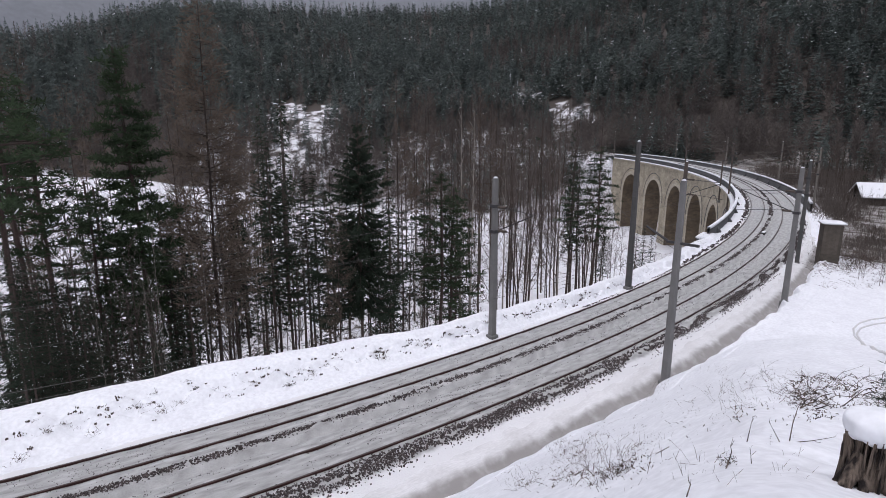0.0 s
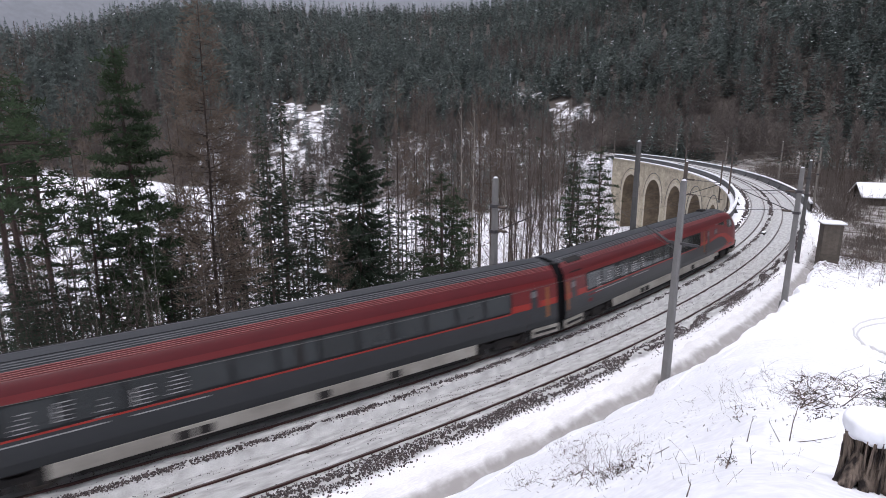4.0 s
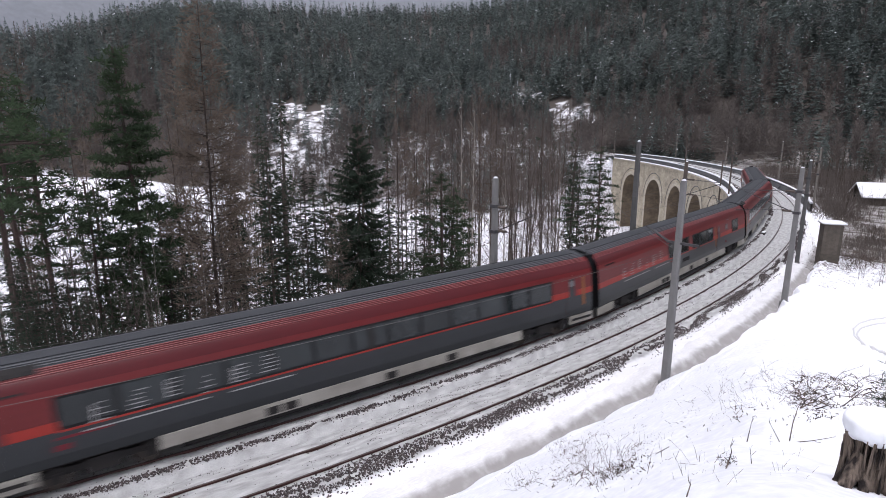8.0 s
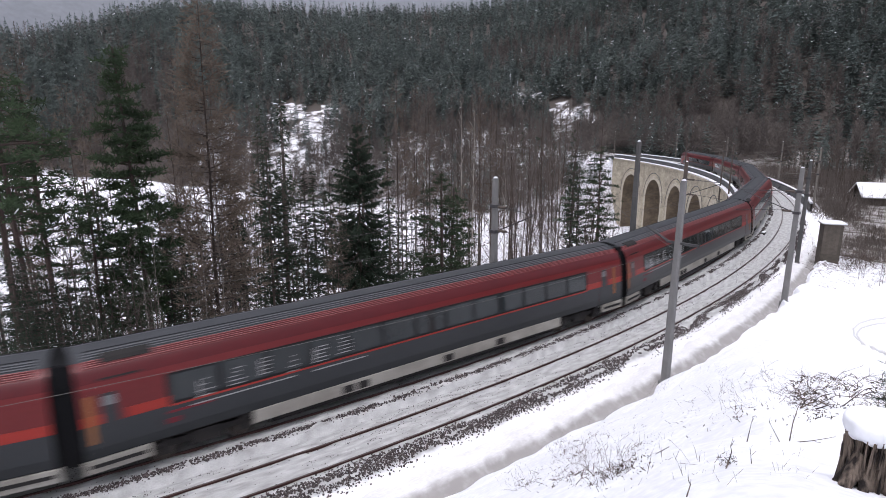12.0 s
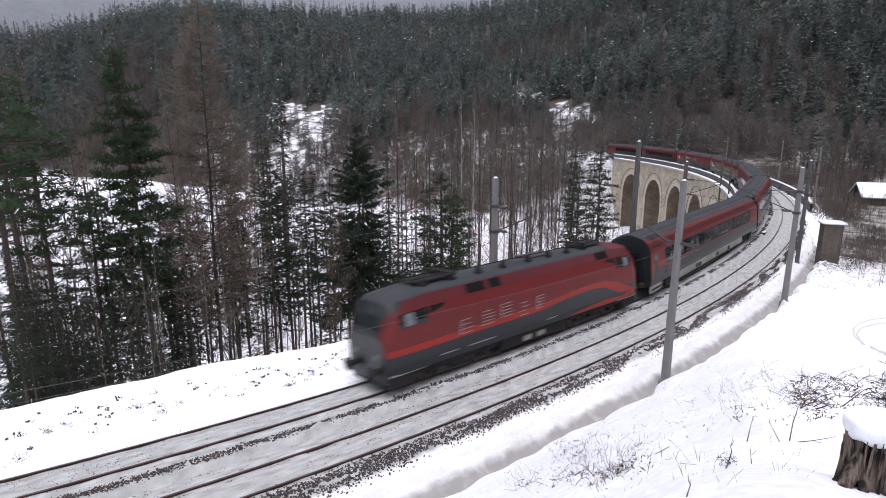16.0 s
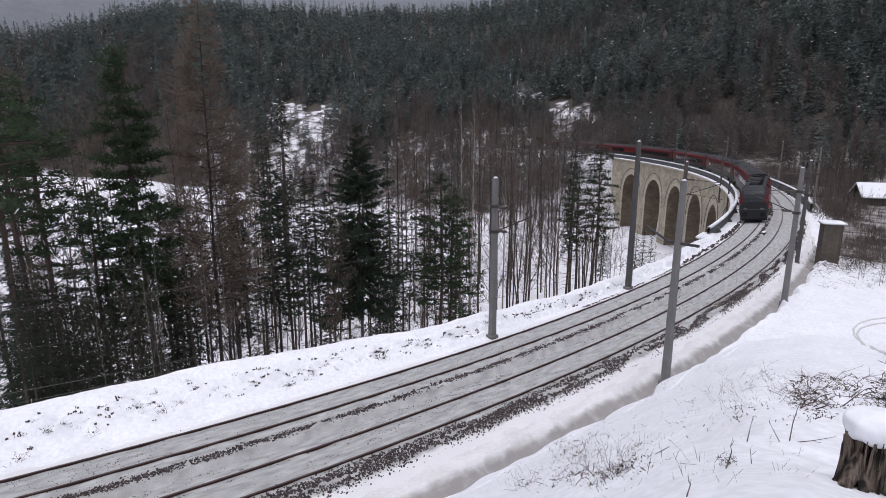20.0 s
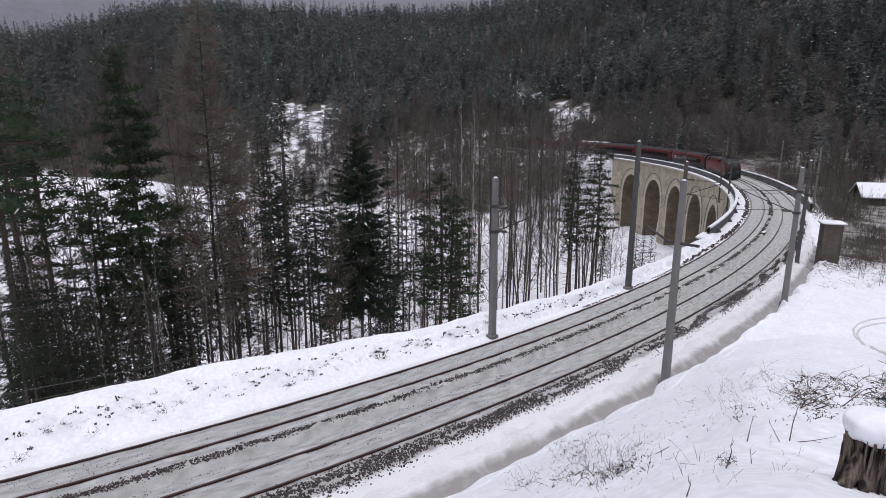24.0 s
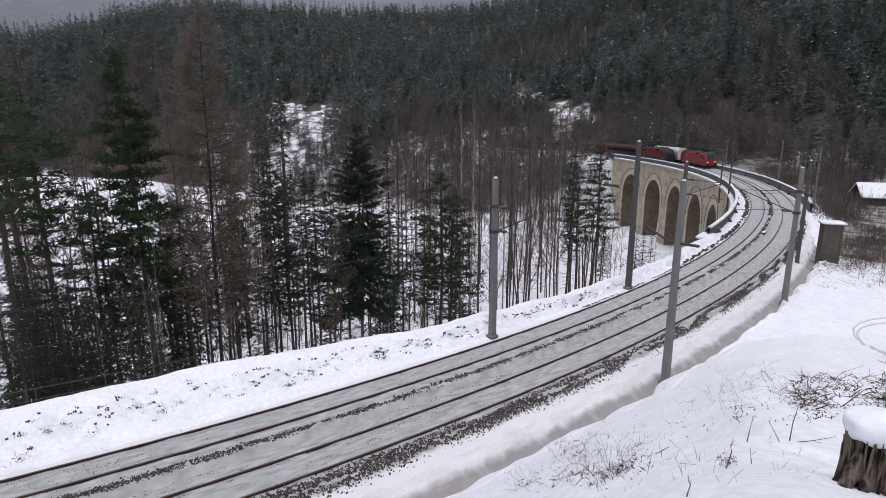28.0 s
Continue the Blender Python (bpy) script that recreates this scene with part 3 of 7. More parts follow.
def wheel_mesh(r=0.46):
    bm = bmesh.new()
    for s in (-1, 1):
        for rad, dep, y in ((r, 0.10, 0.735), (r + 0.03, 0.03, 0.67), (0.16, 0.2, 0.76)):
            bmesh.ops.create_cone(bm, cap_ends=True, segments=20, radius1=rad, radius2=rad, depth=dep, matrix=Matrix.Translation((0, s * y, 0)) @ Matrix.Rotation(radians(90), 4, "X"))
    bmesh.ops.create_cone(bm, cap_ends=True, segments=8, radius1=0.08, radius2=0.08, depth=1.4, matrix=Matrix.Rotation(radians(90), 4, "X"))
    return bm


def bogie(parent, x, base=2.5, r=0.46, heavy=False):
    bm = bmesh.new()
    for s in (-1, 1):
        box_bm(bm, x - base / 2 - 0.55, x + base / 2 + 0.55, s * 1.02 - 0.09, s * 1.02 + 0.09, 0.52, 0.72)
        box_bm(bm, x - 0.5, x + 0.5, s * 1.08 - 0.14, s * 1.08 + 0.14, 0.38, 0.82)
        for w in (-1, 1):
            box_bm(bm, x + w * base / 2 - 0.2, x + w * base / 2 + 0.2, s * 1.05 - 0.15, s * 1.05 + 0.15, 0.34, 0.62)
            box_bm(bm, x + w * base / 2 - 0.12, x + w * base / 2 + 0.12, s * 1.16 - 0.1, s * 1.16 + 0.1, 0.62, 0.86)
        if heavy:
            box_bm(bm, x - base / 2 - 0.9, x + base / 2 + 0.9, s * 1.2 - 0.06, s * 1.2 + 0.06, 0.60, 0.9)
    box_bm(bm, x - base / 2, x + base / 2, -0.9, 0.9, 0.5, 0.85)
    b = part("bogie", bm, UNDER, parent, "black bogie frame")
    for w in (-1, 1):
        ws = part("wheelset", wheel_mesh(r), [RIM], b, "steel wheels on an axle")
        ws.matrix_basis = pose(x + w * base / 2, 0, r)
    return b


def lettering(parent, shell, x0, z0, w, h, name="letter", mat=None, seed=1, slant=0.0, n=6):
    """Large worded mark as plain bars of its size."""
    r = random.Random(seed)
    for i in range(n):
        a, b = x0 + w * i / n + 0.05, x0 + w * (i + r.uniform(0.6, 0.9)) / n
        so = Soup()
        lift = h * 0.12 * (i % 3)
        rows = 5 if i % 3 else 4
        for k in range(rows):
            zz = z0 + lift + h * 0.72 * k / (rows - 1)
            so.add(*shell.band(a + 0.2 * k / rows + r.uniform(0, 0.15), b - r.uniform(0, 0.2), zz, zz + 0.03, -1, 0.022, 0.004))
        if i % 2 == 0:
            so.add(*shell.band(a + 0.12, a + 0.17, z0 + lift, z0 + lift + h * 0.72, -1, 0.020, 0.004))
        put(name, so.mesh(name, mat or LETTER), parent, label="silver bar of the large mark" if i == 0 else "")


def coach(kind="saloon"):
    """kind: lead (with a nose), saloon, diner or end coach."""
    L0, L1 = -12.86, 12.86
    nose = kind == "lead"
    front = None
    if nose:
        L1 = 13.1
        front = np.array([(0.0, 2.30, 0.80, 1.0), (0.12, 2.66, 0.87, 0.96), (0.35, 3.08, 0.92, 0.95), (0.75, 3.55, 0.955, 0.95), (1.15, 3.83, 0.98, 0.95), (1.6, 3.97, 0.99, 0.95), (2.3, 4.03, 1.0, 0.95), (3.2, 4.07, 1.0, 0.95)])
    sh = Shell(COACH, L0, L1, front)
    c = new({"lead": "control_coach", "diner": "dining_coach"}.get(kind, "passenger_coach"))
    shell_part(c, "lower_wall", sh, GREY, L0, L1, 0.95, 1.95, label="anthracite lower body side")
    shell_part(c, "upper_wall", sh, LIGHTRED, L0, L1, 1.95, 3.2, label="wine red upper body side")
    shell_part(c, "cantrail", sh, RED, L0, L1, 3.2, 3.58, label="dark carmine roof shoulder", smooth=True)
    shell_part(c, "roof_edge", sh, LIGHTRED, L0, L1, 3.58, 3.78, label="ribbed red roof edge", smooth=True)
    shell_part(c, "roof", sh, ROOF, L0, L1, 3.78, 4.07, label="ribbed dark grey roof", smooth=True)
    for z, m in ((3.60, RIBRED), (3.65, RIBRED), (3.70, RIBRED), (3.75, RIBRED), (3.81, RIBGREY), (3.86, RIBGREY), (3.91, RIBGREY), (3.96, ROOF)):
        shell_part(c, "roof_rib", sh, m, L0 + 0.3, L1 - (3.0 if nose else 0.3), z, z + 0.02, out=0.03, thick=0.03)
    end_wall(c, "end_wall", sh, L0, GREY if kind == "end" else BELLOWS, "dark grey coach end" if kind == "end" else "black coach end")
    if not nose:
        end_wall(c, "end_wall", sh, L1, BELLOWS, "black coach end")
    part("floor_pan", box(L0, L1 - (0.9 if nose else 0), -1.3, 1.3, 0.90, 0.955), UNDER, c)
    part("underfloor_gear", box(-7.4, 7.4, -1.2, 1.2, 0.26, 0.92, 0.05), UNDER, c)
    # window ribbons: first and last place of each, and the places of their dark posts
    ribbons_at = {"lead": [(-10.8, 5.0)], "saloon": [(-10.5, 9.85)], "end": [(-10.5, 10.3)], "diner": [(-3.5, 0.05), (0.75, 4.95)]}[kind]
    posts = {"lead": [-0.2], "saloon": [-0.3], "end": [-5.4, 4.9], "diner": [-0.2]}[kind]
    if kind == "diner":
        ribbons_at.append((9.4, 10.9))
    for a, b in ribbons_at:
        n = max(1, round((b - a) / 1.55))
        for sd in (-1, 1):
            for i in range(n):
                p, q = a + (b - a) * i / n, a + (b - a) * (i + 1) / n
                shell_part(c, "window", sh, GLASS, p + 0.09, q - 0.09, 2.07, 2.90, out=0.012, thick=0.012, sides=(sd,), label="flush tinted window pane")
            shell_part(c, "window_surround", sh, GLASS2, a - 0.05, b + 0.05, 1.98, 2.97, out=0.005, thick=0.006, sides=(sd,))
            shell_part(c, "stripe", sh, SCARLET, a, b, 1.91, 1.97, out=0.008, thick=0.01, sides=(sd,), label="thin scarlet line under the windows")
    for x in posts:
        shell_part(c, "window_post", sh, UNDER, x - 0.14, x + 0.14, 1.99, 2.96, out=0.018, thick=0.012, label="black post between the panes")
    # broad scarlet bands between and beyond the ribbons
    solid, at = [], L0 + 0.02
    for a, b in ribbons_at:
        solid.append((at, a))
        at = b
    if not nose:
        solid.append((at, L1 - 0.02))
    for a, b in solid:
        shell_part(c, "stripe", sh, SCARLET, a, b, 1.96, 2.26, out=0.007, thick=0.008, label="broad scarlet band")
    # doors: place of the ochre edge, place of the glass
    doors = {"lead": [(-12.62, -12.1), (5.72, 6.5)], "saloon": [(-12.62, -12.1), (12.2, 11.3)], "end": [(-12.62, -12.1)], "diner": [(5.55, 6.2)]}[kind]
    for xy, xd in doors:
        for sd in (-1, 1):
            shell_part(c, "door", sh, LIGHTRED, xd - 0.42, xd + 0.42, 1.0, 3.05, out=0.010, thick=0.014, sides=(sd,), label="wine red and grey entrance door")
            shell_part(c, "door_panel", sh, GREY, xd - 0.42, xd + 0.42, 1.0, 1.95, out=0.014, thick=0.006, sides=(sd,))
            shell_part(c, "door_band", sh, SCARLET, xd - 0.42, xd - 0.22, 1.96, 2.26, out=0.014, thick=0.004, sides=(sd,))
            shell_part(c, "door_glass", sh, GREY, xd - 0.2, xd + 0.2, 1.75, 2.85, out=0.018, thick=0.006, sides=(sd,), label="narrow grey door window")
            shell_part(c, "door_sticker", sh, PALE, xd - 0.17, xd + 0.17, 2.48, 2.76, out=0.023, thick=0.004, sides=(sd,), label="pale patch in the door glass")
            shell_part(c, "door_mark", sh, YELLOW, xy - 0.09, xy + 0.09, 1.4, 2.85, out=0.012, thick=0.010, sides=(sd,), label="ochre vertical band beside the door")
    if nose:
        for sd in (-1, 1):
            shell_part(c, "swoosh", sh, SCARLET, 5.0, L1 - 0.12, 1.9, 2.2, out=0.007, thick=0.008, sides=(sd,), label="scarlet curve sweeping down to the nose",
                       taper=[(5.0, 1.98, 2.20), (6.6, 1.94, 2.14), (7.6, 2.06, 2.24), (8.5, 2.14, 2.34), (9.4, 2.08, 2.32), (10.1, 1.84, 2.24), (10.7, 1.40, 2.06), (11.3, 1.08, 1.82), (12.2, 1.0, 1.50), (12.98, 1.0, 1.35)])
            shell_part(c, "dark_wedge", sh, GREY, 6.6, 10.3, 1.5, 2.0, out=0.005, thick=0.005, sides=(sd,), taper=[(6.6, 1.7, 1.94), (8.5, 1.3, 2.1), (9.4, 1.3, 2.02), (10.3, 1.25, 1.6)])
            shell_part(c, "sill_stripe", sh, SCARLET, 7.9, 11.3, 0.95, 1.2, out=0.006, thick=0.008, sides=(sd,), taper=[(7.9, 0.97, 1.02), (9.6, 0.97, 1.14), (10.2, 0.97, 1.42), (10.8, 0.97, 1.36), (11.3, 0.97, 1.1)])
            shell_part(c, "nose_side", sh, LIGHTRED, 11.0, L1 - 0.02, 1.3, 1.95, out=0.004, thick=0.004, sides=(sd,), taper=[(11.0, 1.0, 1.95), (12.3, 0.98, 1.95), (13.08, 1.2, 1.95)])
            shell_part(c, "cab_window", sh, GLASS, 10.5, 11.75, 2.6, 3.2, out=0.012, thick=0.012, sides=(sd,), taper=[(10.5, 2.78, 3.16), (10.75, 2.62, 3.24), (11.75, 2.60, 3.24)], label="dark cab side window")
            # A reflection in the cab glass, laid on as a pale panel.
            shell_part(c, "cab_window_blind", sh, PALE, 11.0, 11.45, 2.72, 3.14, out=0.02, thick=0.006, sides=(sd,), label="pale reflection painted on the cab pane")
            shell_part(c, "quarter_window", sh, GLASS, 8.7, 9.9, 2.9, 3.16, out=0.012, thick=0.01, sides=(sd,), taper=[(8.7, 3.08, 3.14), (9.9, 2.86, 3.16)])
        fx = [sh.ring(L1 - d) for d in (0.06, 0.2, 0.4, 0.75, 1.1)]
        sel = [4, 5, 6, 7, 8, 9, 10, 11, 12, 13, 14]
        v = np.concatenate([q[sel] + np.array([0.035, 0, 0.02]) for q in fx])
        put("windscreen", mesh_from("windscreen", v, grid_faces(5, len(sel))[:, ::-1], GLASS, smooth=True), c, label="raked dark windscreen")
        end_wall(c, "nose_face", sh, L1, UNDER, "anthracite nose face")
        for s in (-1, 1):
            bm = bmesh.new()
            bmesh.ops.create_cone(bm, cap_ends=True, segments=14, radius1=0.12, radius2=0.12, depth=0.5, matrix=Matrix.Translation((13.25, s * 0.88, 1.06)) @ Matrix.Rotation(radians(90), 4, "Y"))
            bmesh.ops.create_cone(bm, cap_ends=True, segments=18, radius1=0.27, radius2=0.25, depth=0.06, matrix=Matrix.Translation((13.5, s * 0.88, 1.06)) @ Matrix.Rotation(radians(90), 4, "Y"))
            part("buffer", bm, UNDER, c, "black round buffer")
            part("headlight", box(13.08, 13.14, s * 0.78 - 0.16, s * 0.78 + 0.16, 1.45, 1.6, 0.03), PALE, c, "pale headlight glass")
        part("snow_plough", box(12.55, 13.15, -1.15, 1.15, 0.28, 0.62, 0.08), SKIRT, c, "pale snow-caked plough")
        part("buffer_beam", box(12.5, 13.12, -1.2, 1.2, 0.6, 1.05, 0.05), UNDER, c)
        part("roof_horn", box(8.6, 9.3, -0.25, 0.25, 4.05, 4.2, 0.04), UNDER, c)
    else:
        part("gangway", box(12.86, 13.25, -1.14, 1.14, 0.75, 3.85, 0.03), BELLOWS, c, "black rubber gangway bellows")
    if kind in ("lead", "diner"):
        shell_part(c, "small_window", sh, PALE, 7.78, 8.32, 2.48, 2.76, out=0.012, thick=0.01, sides=(-1,), label="small pale lavatory window")
        shell_part(c, "small_window_frame", sh, GREY, 7.70, 8.40, 2.42, 2.82, out=0.006, thick=0.008, sides=(-1,))
        shell_part(c, "sign", sh, PALE, 8.1, 8.75, 3.1, 3.16, out=0.008, thick=0.004, sides=(-1,), label="small pale sign above the window")
    ex = 7.86 if kind == "diner" else -10.45
    shell_part(c, "emblem", sh, EMBLEM, ex - 0.2, ex + 0.2, 1.38, 1.55, out=0.007, thick=0.005, sides=(-1,), label="small red emblem")
    shell_part(c, "maroon_letters", sh, EMBLEM, *((-3.2, -1.6) if kind == "diner" else (-10.6, -9.2)), 1.70, 1.78, out=0.007, thick=0.005, sides=(-1,))
    if kind == "diner":
        shell_part(c, "vent_slot", sh, UNDER, -12.0, -11.0, 3.05, 3.12, out=0.008, thick=0.006, sides=(-1,))
        shell_part(c, "service_hatch", sh, UNDER, -1.1, 0.1, 1.35, 1.6, out=0.006, thick=0.006, sides=(-1,))
    else:
        shell_part(c, "vent_slot", sh, UNDER, -12.3, -11.2, 3.24, 3.29, out=0.008, thick=0.006, sides=(-1,))
        shell_part(c, "vent", sh, UNDER, L0 + 0.7, L0 + 2.1, 3.66, 3.86, out=0.05, thick=0.05, label="dark roof vent grille")
    for sd in (-1, 1):
        y = sd * 1.37
        sk = part("skirt", box(-8.0, 7.75, y - 0.03, y + 0.03, 0.50, 0.953, 0.015), SKIRT, c, "dirty light grey side skirt")
        for vx in (-4.6, -3.95, 0.25, 3.3):
            part("vent_panel", box(vx, vx + 0.5, y + sd * 0.01, y + sd * 0.045, 0.56, 0.84), UNDER, sk, "dark vent in the skirt")
        for e in (-1, 1):
            if nose and e > 0:
                continue
            y = sd * 1.34
            sk = part("end_skirt", box(min(e * 11.15, e * 12.95), max(e * 11.15, e * 12.95), y - 0.04, y + 0.04, 0.50, 0.92, 0.02), SKIRT, c, "light grey skirt under the door")
            if kind != "diner":
                part("step_slot", box(min(e * 11.3, e * 12.8), max(e * 11.3, e * 12.8), y + sd * 0.02, y + sd * 0.06, 0.66, 0.77), UNDER, sk, "dark step slot")
        if nose:
            part("end_skirt", box(7.75, 8.7, sd * 1.35 - 0.03, sd * 1.35 + 0.03, 0.70, 0.95, 0.02), SKIRT, c)
    for x in (-9.5, 9.5 if not nose else 10.1):
        bogie(c, x)
    lettering(c, sh, -9.8 if kind != "diner" else -10.2, 1.98, 6.0, 0.74, seed=4)
    for a, b in ((-9.9, -6.4), (-5.7, -3.5)):
        shell_part(c, "underline", sh, LETTER, a, b, 1.76, 1.80, out=0.009, thick=0.004, sides=(-1,))
    if kind == "end":
        part("gangway", box(-13.05, -12.86, -0.72, 0.72, 0.9, 3.05, 0.05), BELLOWS, c, "black rubber gangway frame")
        part("end_door", box(-13.065, -13.05, -0.42, 0.42, 1.0, 2.85), GREY, c, "dark grey end door")
        for s in (-1, 1):
            part("end_post", box(-12.92, -12.86, s * 1.0 - 0.03, s * 1.0 + 0.03, 1.0, 3.2), UNDER, c, "dark post on the coach end")
            part("buffer", box(-13.35, -12.86, s * 0.88 - 0.12, s * 0.88 + 0.12, 0.92, 1.18, 0.05), UNDER, c, "black buffer")
    else:
        part("gangway", box(-13.25, -12.86, -1.14, 1.14, 0.75, 3.85, 0.03), BELLOWS, c, "black rubber gangway bellows")
    part("coupling", box(-13.4, -12.86, -0.25, 0.25, 0.55, 0.95), UNDER, c)
    labels = {"lead": "leading control coach in red and anthracite with a sloping nose", "diner": "red and anthracite dining coach with a closed kitchen end",
              "saloon": "red and anthracite express coach with a long window ribbon", "end": "rearmost red and anthracite coach before the locomotive"}
    tagged(c, labels[kind], "train coach", "cars of the express train")
    return c


def locomotive(plain=False):
    L0, L1 = -8.9, 8.9
    tab = np.array([(0.0, 2.4, 0.86, 0.95), (0.10, 2.85, 0.91, 0.90), (0.28, 3.30, 0.95, 0.86), (0.5, 3.66, 0.975, 0.85), (0.8, 3.88, 0.99, 0.85), (1.5, 3.96, 1.0, 0.85), (2.4, 4.04, 1.0, 0.85)])
    sh = Shell(LOCO, L0, L1, tab, tab)
    c = new("electric_locomotive")
    body, low = (LOCORED, GREY) if plain else (LOCOWINE, GREY)
    shell_part(c, "lower_wall", sh, low if not plain else body, L0, L1, 0.85, 1.65, label="lower body side")
    shell_part(c, "upper_wall", sh, body, L0, L1, 1.65, 3.40, label="red body side")
    shell_part(c, "cantrail", sh, body if plain else RED, L0, L1, 3.40, 3.80, label="red sloping roof shoulder", smooth=True)
    shell_part(c, "roof", sh, ROOF, L0, L1, 3.80, 4.04, label="grey equipment roof", smooth=True)
    if not plain:
        for sd in (-1, 1):
            shell_part(c, "stripe", sh, SCARLET, L0 + 0.15, 8.6, 1.5, 1.85, out=0.008, thick=0.01, sides=(sd,), label="scarlet stripe sweeping along the side",
                       taper=[(L0 + 0.15, 1.62, 1.88), (-7.0, 1.62, 1.90), (0.0, 1.70, 1.97), (2.6, 1.90, 2.16), (4.4, 1.98, 2.24), (5.6, 1.84, 2.18), (6.6, 1.42, 1.96), (7.5, 1.02, 1.62), (8.6, 0.95, 1.25)])
            shell_part(c, "dark_wedge", sh, GREY, 0.5, 6.1, 1.5, 1.85, out=0.005, thick=0.006, sides=(sd,), taper=[(0.5, 1.64, 1.72), (2.6, 1.4, 1.93), (4.4, 1.25, 2.0), (5.6, 1.25, 1.86), (6.1, 1.3, 1.62)])
            shell_part(c, "sill_stripe", sh, SCARLET, 2.6, 8.0, 0.87, 1.0, out=0.006, thick=0.006, sides=(sd,), taper=[(2.6, 0.87, 0.95), (5.5, 0.87, 1.16), (8.0, 0.87, 1.0)])
            shell_part(c, "cab_front_panel", sh, GREY, L0, L0 + 1.1, 1.9, 3.6, out=0.006, thick=0.006, sides=(sd,), taper=[(L0, 0.88, 3.84), (L0 + 0.12, 1.4, 3.84), (L0 + 0.26, 2.6, 3.84), (L0 + 0.45, 3.3, 3.84), (L0 + 1.1, 3.72, 3.84)])
    else:
        for sd in (-1, 1):
            shell_part(c, "stripe", sh, PALE, L0 + 0.6, L1 - 0.6, 1.04, 1.12, out=0.006, thick=0.006, sides=(sd,), label="pale line")
            shell_part(c, "sill", sh, GREY, L0 + 0.1, L1 - 0.1, 0.86, 1.0, out=0.006, thick=0.006, sides=(sd,))
        shell_part(c, "mark", sh, YELLOW, -1.2, 0.8, 1.7, 2.2, out=0.006, thick=0.006, sides=(1,), label="ochre mark drawn as a bar")
    for e, x in ((-1, L0), (1, L1)):
        for sd in (-1, 1):
            xs = sorted((x - e * 0.8, x - e * 2.2))
            shell_part(c, "cab_window", sh, GLASS, xs[0], xs[1], 2.72, 3.32, out=0.012, thick=0.012, sides=(sd,), label="cab side window")
            xs = sorted((x - e * 1.05, x - e * 1.5))
            shell_part(c, "window_blind", sh, PALE, xs[0], xs[1], 2.76, 3.28, out=0.018, thick=0.006, sides=(sd,), label="pale pane of the cab window")
            xs = sorted((x - e * 2.3, x - e * 3.2))
            tp = [(xs[0], 3.0, 3.3), (xs[1], 3.22, 3.3)] if e < 0 else [(xs[0], 3.22, 3.3), (xs[1], 3.0, 3.3)]
            shell_part(c, "quarter_window", sh, GLASS, xs[0], xs[1], 3.0, 3.3, out=0.012, thick=0.01, sides=(sd,), taper=tp)
        rings = [sh.ring(x - e * d) for d in (0.06, 0.25, 0.5)]
        sel = [5, 6, 7, 8, 9, 10, 11, 12, 13]
        v = np.concatenate([q[sel] + np.array([e * 0.035, 0, 0.02]) for q in rings])
        f = grid_faces(3, len(sel))
        put("windscreen", mesh_from("windscreen", v, f[:, ::-1] if e > 0 else f, GLASS), c, label="raked windscreen")
        end_wall(c, "cab_face", sh, x, GREY if not plain else body, "cab front")
        for s in (-1, 1):
            bm = bmesh.new()
            bmesh.ops.create_cone(bm, cap_ends=True, segments=14, radius1=0.13, radius2=0.13, depth=0.5, matrix=Matrix.Translation((x + e * 0.15, s * 0.88, 1.05)) @ Matrix.Rotation(radians(90), 4, "Y"))
            bmesh.ops.create_cone(bm, cap_ends=True, segments=18, radius1=0.28, radius2=0.28, depth=0.06, matrix=Matrix.Translation((x + e * 0.36, s * 0.88, 1.05)) @ Matrix.Rotation(radians(90), 4, "Y"))
            part("buffer", bm, UNDER, c, "black round buffer")
        if not plain and e > 0:
            xs = sorted((x - e * 0.35, x - e * 2.5))
            shell_part(c, "cab_roof", sh, LOCOWINE, xs[0], xs[1], 3.78, 4.04, out=0.012, label="red roof over the cab", smooth=True)
        xs = sorted((x, x - e * 1.0))
        part("buffer_beam", box(xs[0], xs[1], -1.3, 1.3, 0.5, 0.95, 0.06), GREY, c)
        xs = sorted((x - e * 0.1, x - e * 1.5))
        part("snow_plough", box(xs[0], xs[1], -1.32, 1.32, 0.30, 0.86, 0.05), UNDER, c, "pale plough edge")
        for s in (-1, 1):
            part("plough_edge", box(*sorted((x - e * 0.2, x - e * 2.0)), s * 1.36 - 0.03, s * 1.36 + 0.03, 0.80, 0.88), SKIRT, c, "pale snowy lower edge")
            part("headlight", box(min(x, x + e * 0.05), max(x, x + e * 0.05), s * 0.82 - 0.17, s * 0.82 + 0.17, 1.5, 1.68, 0.02), LAMPGLOW if plain and e < 0 else PALE, c, "headlight")
    for xa, xb in ((-4.4, -3.3), (-3.0, -2.3), (5.0, 6.05)):
        for sd in (-1, 1):
            g = shell_part(c, "air_grille", sh, BELLOWS, xa, xb, 3.40, 3.76, out=0.014, thick=0.016, sides=(sd,), label="dark louvred air grille")
    lettering(c, sh, -5.2, 1.75, 6.2, 0.80, seed=9, mat=LETTER if not plain else PALE, n=5)
    for xa, w in ((-6.2, 1.0), (-4.6, 1.6), (0.6, 0.8)):
        shell_part(c, "side_label", sh, LETTER, xa, xa + w, 1.12, 1.17, out=0.006, thick=0.004, sides=(-1,))
    part("floor_pan", box(L0 + 0.5, L1 - 0.5, -1.35, 1.35, 0.78, 0.86), UNDER, c)
    part("transformer_tank", box(-2.4, 2.4, -1.25, 1.25, 0.25, 0.8, 0.06), UNDER, c)
